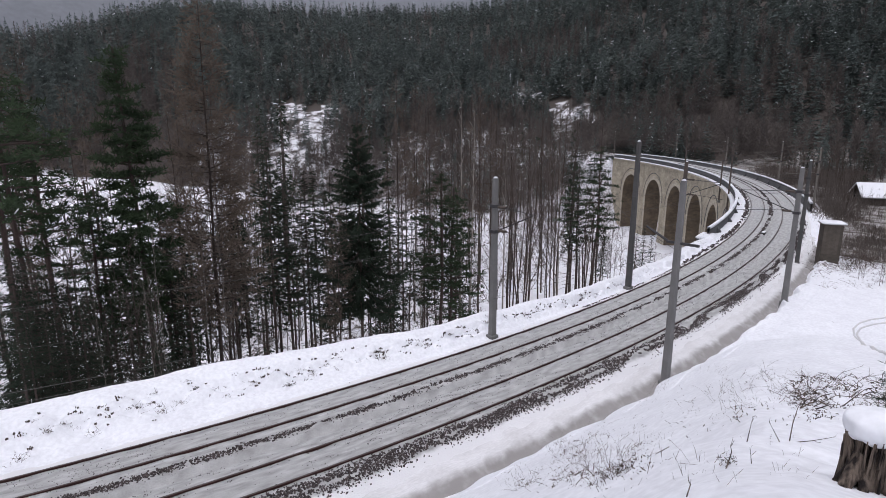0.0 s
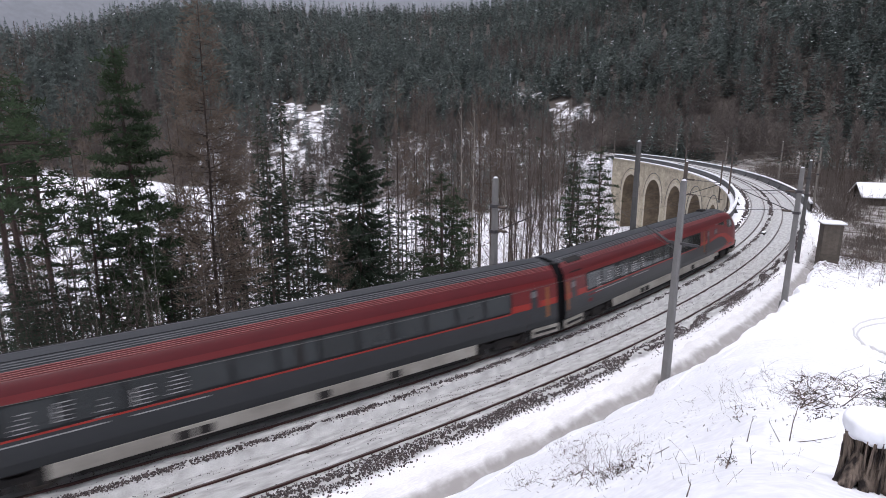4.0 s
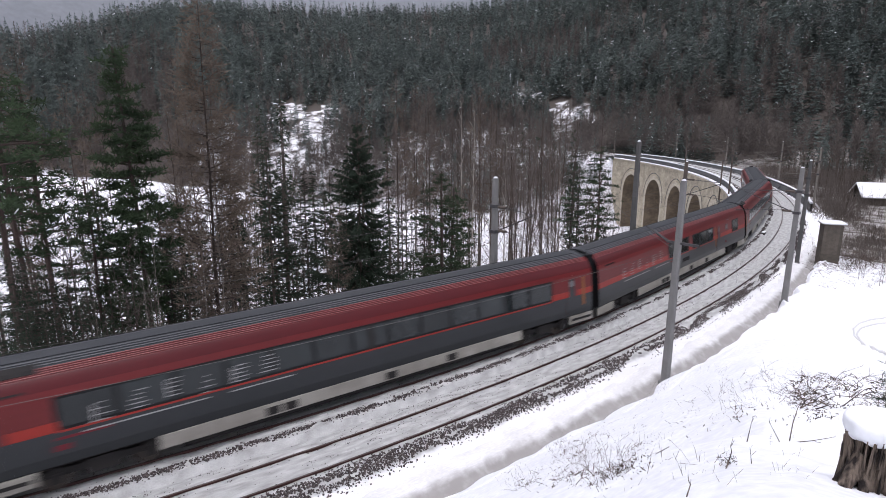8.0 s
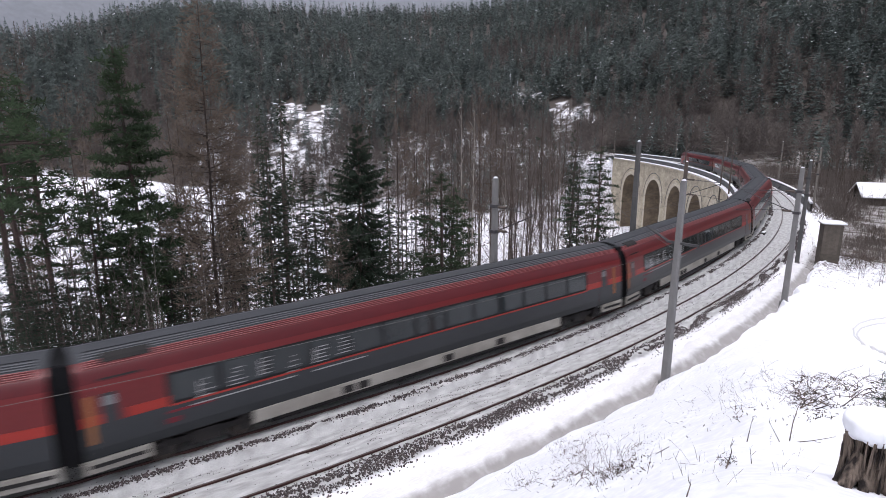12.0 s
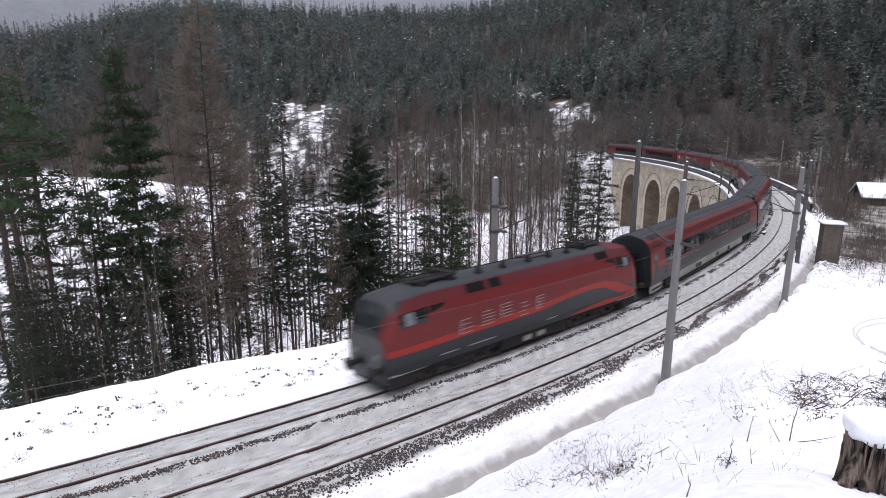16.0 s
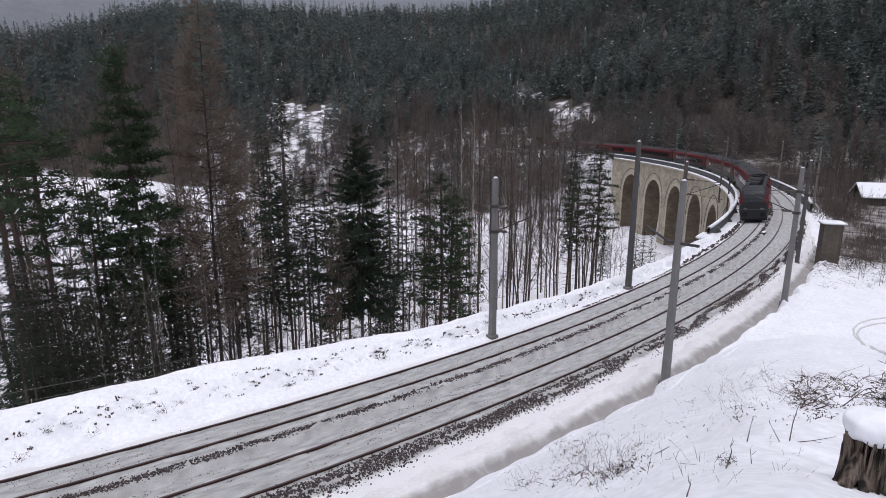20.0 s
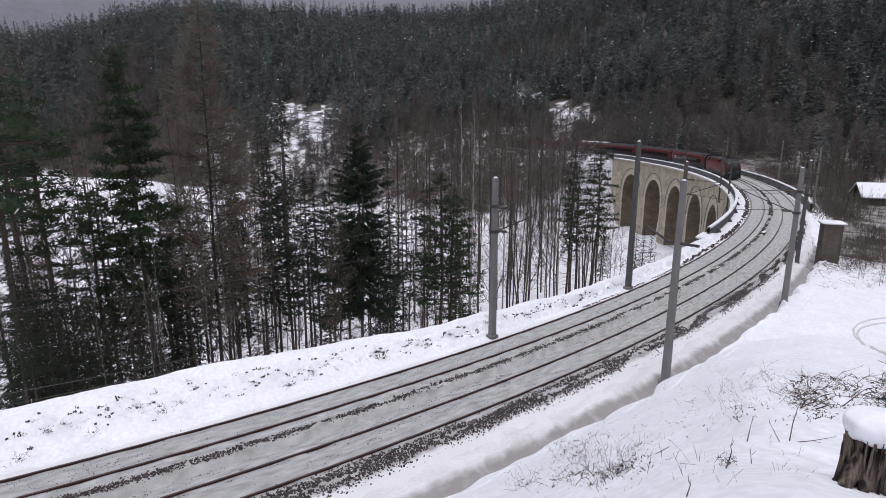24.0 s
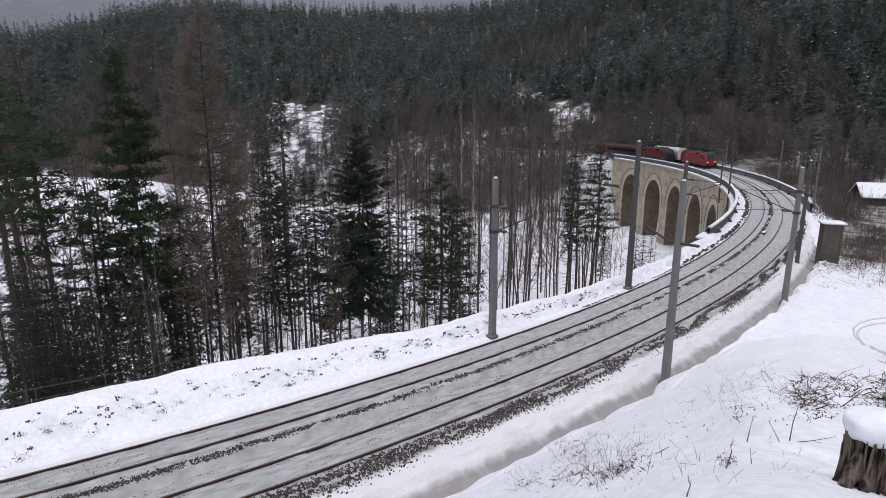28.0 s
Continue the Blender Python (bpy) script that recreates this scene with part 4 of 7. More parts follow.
    for xx in (-0.9, 0.1):
        part("cable_plate", box(xx, xx + 0.55, -1.30, -1.25, 0.38, 0.62), SKIRT, c, "pale equipment plate")
    for x in (-5.0, 5.0):
        bogie(c, x, 3.0, 0.575, True)
    # roof equipment
    for x in (-6.2, -4.6, -3.0, -1.4, 0.4, 1.9, 3.4, 4.8):
        bm = bmesh.new()
        bmesh.ops.create_cone(bm, cap_ends=True, segments=10, radius1=0.17, radius2=0.10, depth=0.34, matrix=Matrix.Translation((x, -0.6, 4.14)))
        bmesh.ops.create_cone(bm, cap_ends=True, segments=10, radius1=0.20, radius2=0.20, depth=0.05, matrix=Matrix.Translation((x, -0.6, 4.06)))
        part("insulator", bm, UNDER, c, "dark roof insulator")
    part("busbar", box(-6.4, 5.0, -0.62, -0.58, 4.30, 4.34), UNDER, c, "roof conductor rail")
    part("roof_hatch", box(0.8, 2.6, -0.3, 0.7, 4.0, 4.12, 0.03), ROOF, c)
    for x, e in ((-5.6, 1), (5.6, -1)):
        bm = bmesh.new()
        box_bm(bm, x - 1.0, x + 1.0, -0.55, 0.55, 4.1, 4.17)
        for s in (-1, 1):
            box_bm(bm, x - 1.1, x + 1.1, s * 0.35 - 0.03, s * 0.35 + 0.03, 4.24, 4.29)
            box_bm(bm, x + e * 0.9, x + e * 1.0, s * 0.8 - 0.12, s * 0.8 + 0.12, 4.27, 4.34)
        box_bm(bm, x + e * 0.7, x + e * 1.0, -0.85, 0.85, 4.31, 4.37)
        part("pantograph", bm, UNDER, c, "folded dark pantograph")
    tagged(c, "plain red electric locomotive hauling on the far track" if plain else "red and anthracite electric locomotive at the end of the train", "locomotive", "" if plain else "cars of the express train")
    return c


LOCORED = material("traffic_red_paint", (0.26, 0.026, 0.022), 0.5, other=(0.21, 0.022, 0.020), scale=0.6, fine=8, bump=0.02, spec=0.5)
LOCOWINE = material("locomotive_wine_red", (0.128, 0.014, 0.014), 0.36, other=(0.104, 0.013, 0.013), scale=0.5, fine=8, bump=0.02, spec=0.3)
LAMPGLOW = material("lit_headlight", (0.9, 0.88, 0.8), 0.3, bump=0)
LAMPGLOW.node_tree.nodes["Principled BSDF"].inputs["Emission Color"].default_value = (1, 0.95, 0.85, 1)
LAMPGLOW.node_tree.nodes["Principled BSDF"].inputs["Emission Strength"].default_value = 0.7

def covered_wagon():
    """Pale covered freight wagon with sliding walls."""
    c = new("freight_wagon")
    sec = np.array([(1.40, 1.05), (1.42, 1.3), (1.42, 3.2), (1.32, 3.6), (1.0, 3.95), (0.5, 4.15), (0.0, 4.2)])
    sh = Shell(sec, -8.7, 8.7)
    for i in range(4):
        a = -8.7 + 4.35 * i
        shell_part(c, "sliding_wall", sh, WAGON, a + 0.03, a + 4.32, 1.05, 3.2, out=0.02 * (i % 2), thick=0.02, label="pale sliding wall")
        for k in range(3):
            shell_part(c, "rib", sh, WAGON, a + 0.7 + 1.3 * k, a + 0.8 + 1.3 * k, 1.1, 3.15, out=0.06, thick=0.05)
    shell_part(c, "roof", sh, WAGON, -8.7, 8.7, 3.2, 4.2, label="pale curved roof", smooth=True)
    for x in (-8.7, 8.7):
        end_wall(c, "end_wall", sh, x, WAGON)
    part("underframe", box(-9.2, 9.2, -1.3, 1.3, 0.85, 1.06), UNDER, c)
    for x in (-6.0, 6.0):
        bogie(c, x, 1.8)
    for e in (-1, 1):
        for sd in (-1, 1):
            part("buffer", box(min(e * 9.2, e * 9.7), max(e * 9.2, e * 9.7), sd * 0.88 - 0.15, sd * 0.88 + 0.15, 0.9, 1.2, 0.05), UNDER, c)
    return tagged(c, "pale covered freight wagon behind the plain red locomotive", "freight wagon")


freight_wagon = covered_wagon()
lead_coach = coach("lead")
first_coach = coach()
coaches = [first_coach, coach("diner")] + [copy_thing(first_coach, Matrix.Identity(4)) for _ in range(3)] + [coach("end")]
tail_loco = locomotive()
other_loco = locomotive(True)


def on_track(s, centre, pivot):
    """Pose of a vehicle whose two pivots stand on the track round s."""
    a, b = along(s + pivot, centre), along(s - pivot, centre)
    d = a - b
    m = Matrix.Translation(Vector((a + b) / 2)) @ Matrix.Rotation(math.atan2(d[1], d[0]), 4, "Z")
    return m @ Matrix.Rotation(-CANT, 4, "X")


SPEED, NOSE0 = 13.98, -7.3        # metres a second; the nose's place at 0 s


def run(t):
    """Place of the express train's nose: steady, then braking gently."""
    return NOSE0 + SPEED * t - 0.12 * max(0.0, t - 20) ** 2


def motions():
    times = [i * 0.5 for i in range(57)]
    for i, c in enumerate([lead_coach] + coaches):
        walk(c, [(t, on_track(run(t) - 13.25 - 26.5 * i, HALF, 9.5)) for t in times])
        turn_wheels(c, run, 0.46)
    turn_wheels(tail_loco, run, 0.575)
    walk(tail_loco, [(t, on_track(run(t) - 185.5 - 10.2, HALF, 5.0)) for t in times])
    walk(other_loco, [(t, on_track(OTHER28 + OTHER_SPEED * (28 - t) + 9.25, -HALF, 5.0)) for t in times])
    walk(freight_wagon, [(t, on_track(OTHER28 + OTHER_SPEED * (28 - t) + 28.4, -HALF, 6.0)) for t in times])


def turn_wheels(vehicle, travel, radius):
    """Roll the wheelsets of a vehicle as far as it has gone, a row for every thirtieth of a second."""
    for b in vehicle.children:
        for ws in b.children:
            if ws.name.startswith("wheelset"):
                x = ws.matrix_basis.translation.x
                walk(ws, [(i / 30, Matrix.Translation((x, 0, radius)) @ Matrix.Rotation((travel(i / 30) / radius) % (2 * math.pi), 4, "Y")) for i in range(841)])


OTHER28, OTHER_SPEED = 151.8, 13.0   # the oncoming locomotive's front at 28 s, and its pace
# ---- the stone viaduct ----
FACE, PITCH, SPAN, CROWN = 4.6, 17.75, 12.0, -4.9
ARCHES = [121.6 + PITCH * k for k in (-2, -1, 0, 1, 2, 3, 4)]


def viaduct():
    v = new("railway_viaduct")
    zb, zt = -24.0, -0.75
    R = SPAN / 2
    spring = CROWN - R
    for sd, o in ((1, FACE), (-1, -FACE)):
        # spandrel walls, one bay after the other, cut out over the arches
        edges = [VIA0] + [a + PITCH / 2 for a in ARCHES]
        edges[-1] = VIA1
        edges[0] += 0 if sd > 0 else 26
        for a, e0, e1 in zip(ARCHES, edges[:-1], edges[1:]):
            so = Soup()
            ang = np.linspace(np.pi, 0, 17)
            s = np.concatenate([[e0], a + R * np.cos(ang), [e1]])
            lowz = np.concatenate([[spring], spring + R * np.sin(ang), [spring]])
            P = np.stack([along(s, o, np.where(True, lowz, 0)), along(s, o, (lowz + zt) / 2), along(s, o, zt)], 1)
            f = grid_faces(len(s), 3)
            so.add(P.reshape(-1, 3), f if sd < 0 else f[:, ::-1])
            for p0, p1 in ((e0, a - R), (a + R, e1)):
                ss = np.linspace(p0, p1, 4)
                Q = np.stack([along(ss, o, zb), along(ss, o, spring)], 1)
                f = grid_faces(4, 2)
                so.add(Q.reshape(-1, 3), f if sd < 0 else f[:, ::-1])
            put("spandrel_wall", so.mesh("spandrel_wall", MASON), v, label="ochre rubble masonry wall over an arch")
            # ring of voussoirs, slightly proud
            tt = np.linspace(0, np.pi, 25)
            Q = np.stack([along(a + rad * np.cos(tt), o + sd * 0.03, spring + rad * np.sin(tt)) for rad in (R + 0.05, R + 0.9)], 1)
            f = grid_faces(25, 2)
            ring = put("arch_ring", mesh_from("arch_ring", Q.reshape(-1, 3), f if sd < 0 else f[:, ::-1], DARKMASON), v, label="dark mortar bed of an arch ring")
            n = 31
            for i in range(n):
                t0, t1 = np.pi * i / n + 0.006, np.pi * (i + 1) / n - 0.006
                q = []
                for t in (t0, t1):
                    for rad in (R, R + 0.95):
                        for out in (-0.05, 0.10):
                            q.append(along(a + rad * np.cos(t), o + sd * out, spring + rad * np.sin(t)))
                put("voussoir", mesh_from("voussoir", np.array(q), np.array([(0, 2, 3, 1), (4, 5, 7, 6), (0, 1, 5, 4), (2, 6, 7, 3), (1, 3, 7, 5), (0, 4, 6, 2)]), RING), ring)
            t = np.linspace(0, np.pi, 25)
            pts0, pts1 = [], []
            for rad in (R + 1.55, R + 1.75):
                pts0.append(along(a + rad * np.cos(t), o + sd * 0.05, spring + 0.2 + rad * np.sin(t)))
            if sd > 0:
                Q = np.stack([pts0[0], pts0[0] * 0 + along(a + (R + 1.65) * np.cos(t), o + 0.14, spring + 0.2 + (R + 1.65) * np.sin(t)), pts0[1]], 1)
                put("drip_course", mesh_from("drip_course", Q.reshape(-1, 3), grid_faces(25, 3), PARAPET), v, label="dark moulding line round an arch")
            for e in (-1, 1):
                qs = np.linspace(a + e * R, a + e * (R + 0.95), 3)
                Q = np.stack([along(np.repeat(qs, 1), o + sd * 0.10, zb), along(qs, o + sd * 0.10, spring)], 1)
                f = grid_faces(3, 2)
                flip = (sd > 0) == (e > 0)
                put("pier_quoin", mesh_from("pier_quoin", Q.reshape(-1, 3), f[:, ::-1] if flip else f, RING), v, label="pale dressed edge of a pier")
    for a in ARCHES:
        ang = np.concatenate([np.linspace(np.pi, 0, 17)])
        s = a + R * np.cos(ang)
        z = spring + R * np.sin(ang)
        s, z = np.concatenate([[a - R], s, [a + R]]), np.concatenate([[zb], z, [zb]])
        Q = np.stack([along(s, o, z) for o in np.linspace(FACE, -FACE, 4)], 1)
        put("arch_barrel", mesh_from("arch_barrel", Q.reshape(-1, 3), grid_faces(len(s), 4), DARKMASON, smooth=False), v, label="brownish vaulted underside of an arch")
    # deck, cornice ledges with their snow, dark parapets with snow caps
    ss = np.arange(VIA0 + 7, VIA1 + 0.1, 1.5)
    vv, f = sweep(ss, [(FACE - 0.05, -0.75), (FACE - 0.05, -0.6), (-FACE + 0.05, -0.7), (-FACE + 0.05, -0.9)])
    put("deck", mesh_from("deck", vv, f, MASON), v)
    for sd in (1, -1):
        a = VIA0 if sd > 0 else VIA0 + 27
        s2 = np.arange(a, VIA1 + 0.1, 1.5)
        vv, f = sweep(s2, [(sd * (FACE - 0.1), -0.95), (sd * (FACE + 0.45), -0.85), (sd * (FACE + 0.5), -0.55), (sd * (FACE - 0.1), -0.5)])
        put("cornice", mesh_from("cornice", vv, f, RING), v, label="stone cornice ledge")
        vv, f = sweep(s2, [(sd * (FACE - 0.12), -0.50), (sd * (FACE + 0.52), -0.55), (sd * (FACE + 0.48), -0.40), (sd * (FACE + 0.1), -0.33), (sd * (FACE - 0.12), -0.36)])
        put("ledge_snow", mesh_from("ledge_snow", vv, f, SNOW, smooth=True), v, label="snow lying on the ledge")
        inner = 3.0 if sd > 0 else 3.45
        of = np.linspace(inner, FACE - 0.3 if sd > 0 else 5.3, 10)
        S2, O2 = np.meshgrid(np.arange(a - 1 if sd > 0 else VIA0 + 3, VIA1 + 0.1, 0.5), of, indexing="ij")
        Z2 = -0.22 - 0.08 * (O2 - inner) + 0.05 * wave(S2, O2, 0.6, 61) + 0.03 * wave(S2, O2, 0.25, 62) + (0.0 if sd > 0 else -0.25)
        fc = grid_faces(*S2.shape)
        put("walkway_snow", mesh_from("walkway_snow", along(S2.ravel(), sd * O2.ravel(), Z2.ravel()), fc[:, ::-1] if sd > 0 else fc, SNOW, smooth=True), v, label="snow between track and parapet")
        vv, f = sweep(s2, [(sd * (FACE - 0.35), -0.6), (sd * (FACE - 0.12), -0.6), (sd * (FACE - 0.12), 0.62), (sd * (FACE - 0.35), 0.62)])
        put("parapet", mesh_from("parapet", vv, f, PARAPET), v, label="dark parapet wall")
        vv, f = sweep(s2, [(sd * (FACE - 0.42), 0.62), (sd * (FACE - 0.06), 0.62), (sd * (FACE - 0.08), 0.78), (sd * (FACE - 0.2), 0.84), (sd * (FACE - 0.4), 0.78)])
        put("parapet_snow", mesh_from("parapet_snow", vv, f, SNOW, smooth=True), v, label="snow cap on the parapet")
        for k, s in enumerate(np.arange(a + 4, VIA1, 8.0)):
            q = [along(s + ds, sd * (FACE - w), z) for ds in (-0.2, 0.2) for w in (0.36, 0.75) for z in (-0.5, 0.3 if w < 0.5 else -0.2)]
            put("buttress", mesh_from("buttress", q, np.array([(0, 1, 3, 2), (4, 6, 7, 5), (0, 4, 5, 1), (2, 3, 7, 6), (1, 5, 7, 3)]), PARAPET), v, label="snow-dusted parapet stay")
    # near end of the inner parapet: wing pillar on a snowy block
    p0 = along(VIA0, FACE - 0.1)
    m = Matrix.Translation(Vector(p0)) @ Matrix.Rotation(float(heading(VIA0)), 4, "Z")
    part("end_block", box(-1.6, 0.9, -0.7, 0.6, -1.2, -0.15, 0.05, m), PARAPET, v, "dark block at the parapet's end")
    part("end_block_snow", box(-1.7, 1.0, -0.75, 0.65, -0.15, 0.08, 0.08, m), SNOW, v, "snow on the end block")
    return tagged(v, "curved railway viaduct of ochre stone with tall round arches", "viaduct")


viaduct()

# ---- masts and overhead line ----
def mast(s, off, z0, h, arm=0.0, w0=0.34, w1=0.24, dark=False, bracket=False):
    base = along(s, off, z0)
    c = new("catenary_mast")
    c.matrix_basis = Matrix.Translation(Vector(base)) @ Matrix.Rotation(float(heading(s)), 4, "Z")
    mat = GALV if dark == 3 else MASTGREY if dark == 2 else RUSTY if dark else CONCRETE
    arms, stout = (GALV, 1.9) if dark == 3 else (STEEL, 1.0)
    bm = bmesh.new()
    vs = []
    rings = [(0, w0), (h * 0.5, (w0 + w1) / 2), (h, w1)]
    for z, w in rings:
        vs.append([bm.verts.new((x * w / 2, y * w / 2, z)) for x, y in ((-1, -0.72), (-0.72, -1), (0.72, -1), (1, -0.72), (1, 0.72), (0.72, 1), (-0.72, 1), (-1, 0.72))])
    for a, b in zip(vs, vs[1:]):
        for i in range(8):
            bm.faces.new((a[i], a[(i + 1) % 8], b[(i + 1) % 8], b[i]))
    bm.faces.new(vs[-1])
    part("pole", bm, mat, c, "grey tapering mast" if not dark else "dark steel mast")
    bm = bmesh.new()
    bmesh.ops.create_uvsphere(bm, u_segments=10, v_segments=6, radius=w1 * 0.45, matrix=Matrix.Translation((0, 0, h)) @ Matrix.Diagonal((1, 1, 0.75, 1)))
    part("snow_cap", bm, SNOW, c, "small snow cap", True)
    part("footing", box(-w0 * 0.7, w0 * 0.7, -w0 * 0.7, w0 * 0.7, -0.5, 0.02, 0.03), CONCRETE, c, "dark footing")
    if arm:
        # cantilever reaching over the track: tie, stay, registration arm and insulators
        d = 1 if arm > 0 else -1
        L = abs(arm)
        for (a, b, r) in (((0.1, 6.9), (L, 6.75), 0.022), ((0.1, 5.6), (L * 0.95, 6.7), 0.030), ((0.35, 5.75), (L * 1.05, 5.45), 0.018)):
            v, f = tube([(0, d * a[0], a[1] * h / 8.3), (0, d * b[0], b[1] * h / 8.3)], r * stout, sides=6)
            put("cantilever_tube", mesh_from("cantilever_tube", v, f, arms), c, label="thin cantilever tube")
        for a in ((0.25, 6.88), (0.3, 5.68)):
            v, f = tube([(0, d * a[0], a[1] * h / 8.3), (0, d * (a[0] + 0.5), (a[1] + 0.0) * h / 8.3)], 0.075, sides=8)
            put("insulator", mesh_from("insulator", v, f, RUSTY), c, label="ribbed brown insulator")
        for z in (6.9, 5.6):
            part("clamp", box(-w0 * 0.55, w0 * 0.55, -w0 * 0.55, w0 * 0.55, z * h / 8.3 - 0.08, z * h / 8.3 + 0.08), STEEL, c, "dark clamp band")
    if bracket:
        part("bracket", box(-0.06, 0.06, -0.9, 0.5, h * 0.70, h * 0.70 + 0.10), STEEL, c, "dark cross bracket")
        v, f = tube([(0, 0.5, h * 0.71), (0, 0.95, h * 0.735), (0, 1.5, h * 0.765)], 0.06, 0.045)
        put("insulator", mesh_from("insulator", v, f, STEEL), c, label="dark rod insulator")
    lab = "dark grey catenary mast beside the track" if dark == 2 else "weathered pale steel catenary mast with cantilevers" if dark == 3 else "dark brown steel catenary mast beside the track" if dark else "grey snow-capped catenary mast beside the track"
    return tagged(c, lab, "catenary mast", "catenary masts")


mast(20.1, 3.05, 0.0, 8.1, arm=-2.6)
mast(23.1, -4.9, -0.6, 9.0, w0=0.33, w1=0.21, bracket=True)
mast(38.9, -5.2, -0.4, 8.5, w0=0.34, w1=0.23, arm=3.3)
mast(33.8, 2.95, 0.0, 9.6, w0=0.36, w1=0.25, dark=2)
mast(49.6, 5.1, -1.4, 8.9, arm=-3.1, dark=True, w0=0.34, w1=0.24)
mast(51.2, -3.85, -0.4, 8.3, dark=2, w0=0.30, w1=0.22, arm=3.0)
for s, o, arm in ((114, 5.0, -3), (100, 5.0, -3), (150, 5.0, -3), (186, 5.0, -3), (88, -5.0, 3), (117, -5.0, 3), (152, -5.0, 3), (184, -5.0, 3), (225, -5.2, 3), (250, -5.2, 3)):
    mast(s, o, -3.0 if s < 207 else -0.5, 10.6 if s < 207 else 8.4, arm=arm * (1.05 if o > 0 else 1.5), dark=3 if o < 0 else True, w0=0.27, w1=0.19)


def wire(points, r, name, label):
    v, f = tube(points, r, sides=4)
    return put(name, mesh_from(name, v, f, WIRE), label=label, category="wire", group="overhead wires")


for centre in (HALF, -HALF):
    ss = np.arange(-60, 300, 2.5)
    sag = 0.15 * np.cos((ss - 20) / 29.0 * 2 * np.pi)
    wire(along(ss, centre - 0.1, 5.45), 0.004, "contact_wire", "taut overhead contact wire")
    wire(along(ss, centre - 0.1, 6.55 + sag), 0.004, "messenger_wire", "sagging overhead carrying wire")
ss = np.arange(-60, 23.5, 2.0)
wire(along(ss, -4.75, 5.32 + 0.0012 * (ss - 6) ** 2 * 0.4), 0.006, "side_wire", "thin wire from mast to mast beside the track")
ss = np.arange(-60, 34.5, 2.0)
wire(along(ss, 4.4 - 1.2 * np.clip(ss / 34, -1, 1), 6.0 + 0.4 * np.cos((ss - 20) / 27 * 2 * np.pi)), 0.004, "feeder_wire", "thin feeder wire beside the track")
ss = np.arange(-60, 11, 1.0)
wire(along(ss, 7.6 - 0.0 * ss, 0.62 + 0.0015 * (ss - 11) ** 2 * 0.3), 0.014, "ground_cable", "dark cable hanging along the snow bank")
wire([along(23.1, -4.8, 5.45), along(25.5, -1.6, 5.75), along(28.5, 1.7, 6.4)], 0.012, "pull_off_cable", "tensioned cable from the mast to the catenary")
# ---- trees ----
def ribbons(base, tip, width, rng):
    """Narrow leaves or twigs as quads from base to tip."""
    base, tip = np.asarray(base, float), np.asarray(tip, float)
    d = tip - base
    side = np.cross(d, rng.normal(size=d.shape))
    side /= np.linalg.norm(side, axis=1)[:, None] + 1e-9
    w = np.broadcast_to(np.asarray(width, float), (len(base),))[:, None]
    v = np.stack([base - side * w * 0.35, base + side * w * 0.35, base + d * 0.8 + side * w * 0.6, tip], 1)
    n = len(base)
    return v.reshape(-1, 3), np.arange(4 * n).reshape(n, 4)


def trunk_path(h, rng, lean=0.02, n=7):
    z = np.linspace(0, h, n)
    w = np.cumsum(rng.normal(0, lean * h / n, (n, 2)), 0)
    w[0] = 0
    return np.column_stack([w, z])


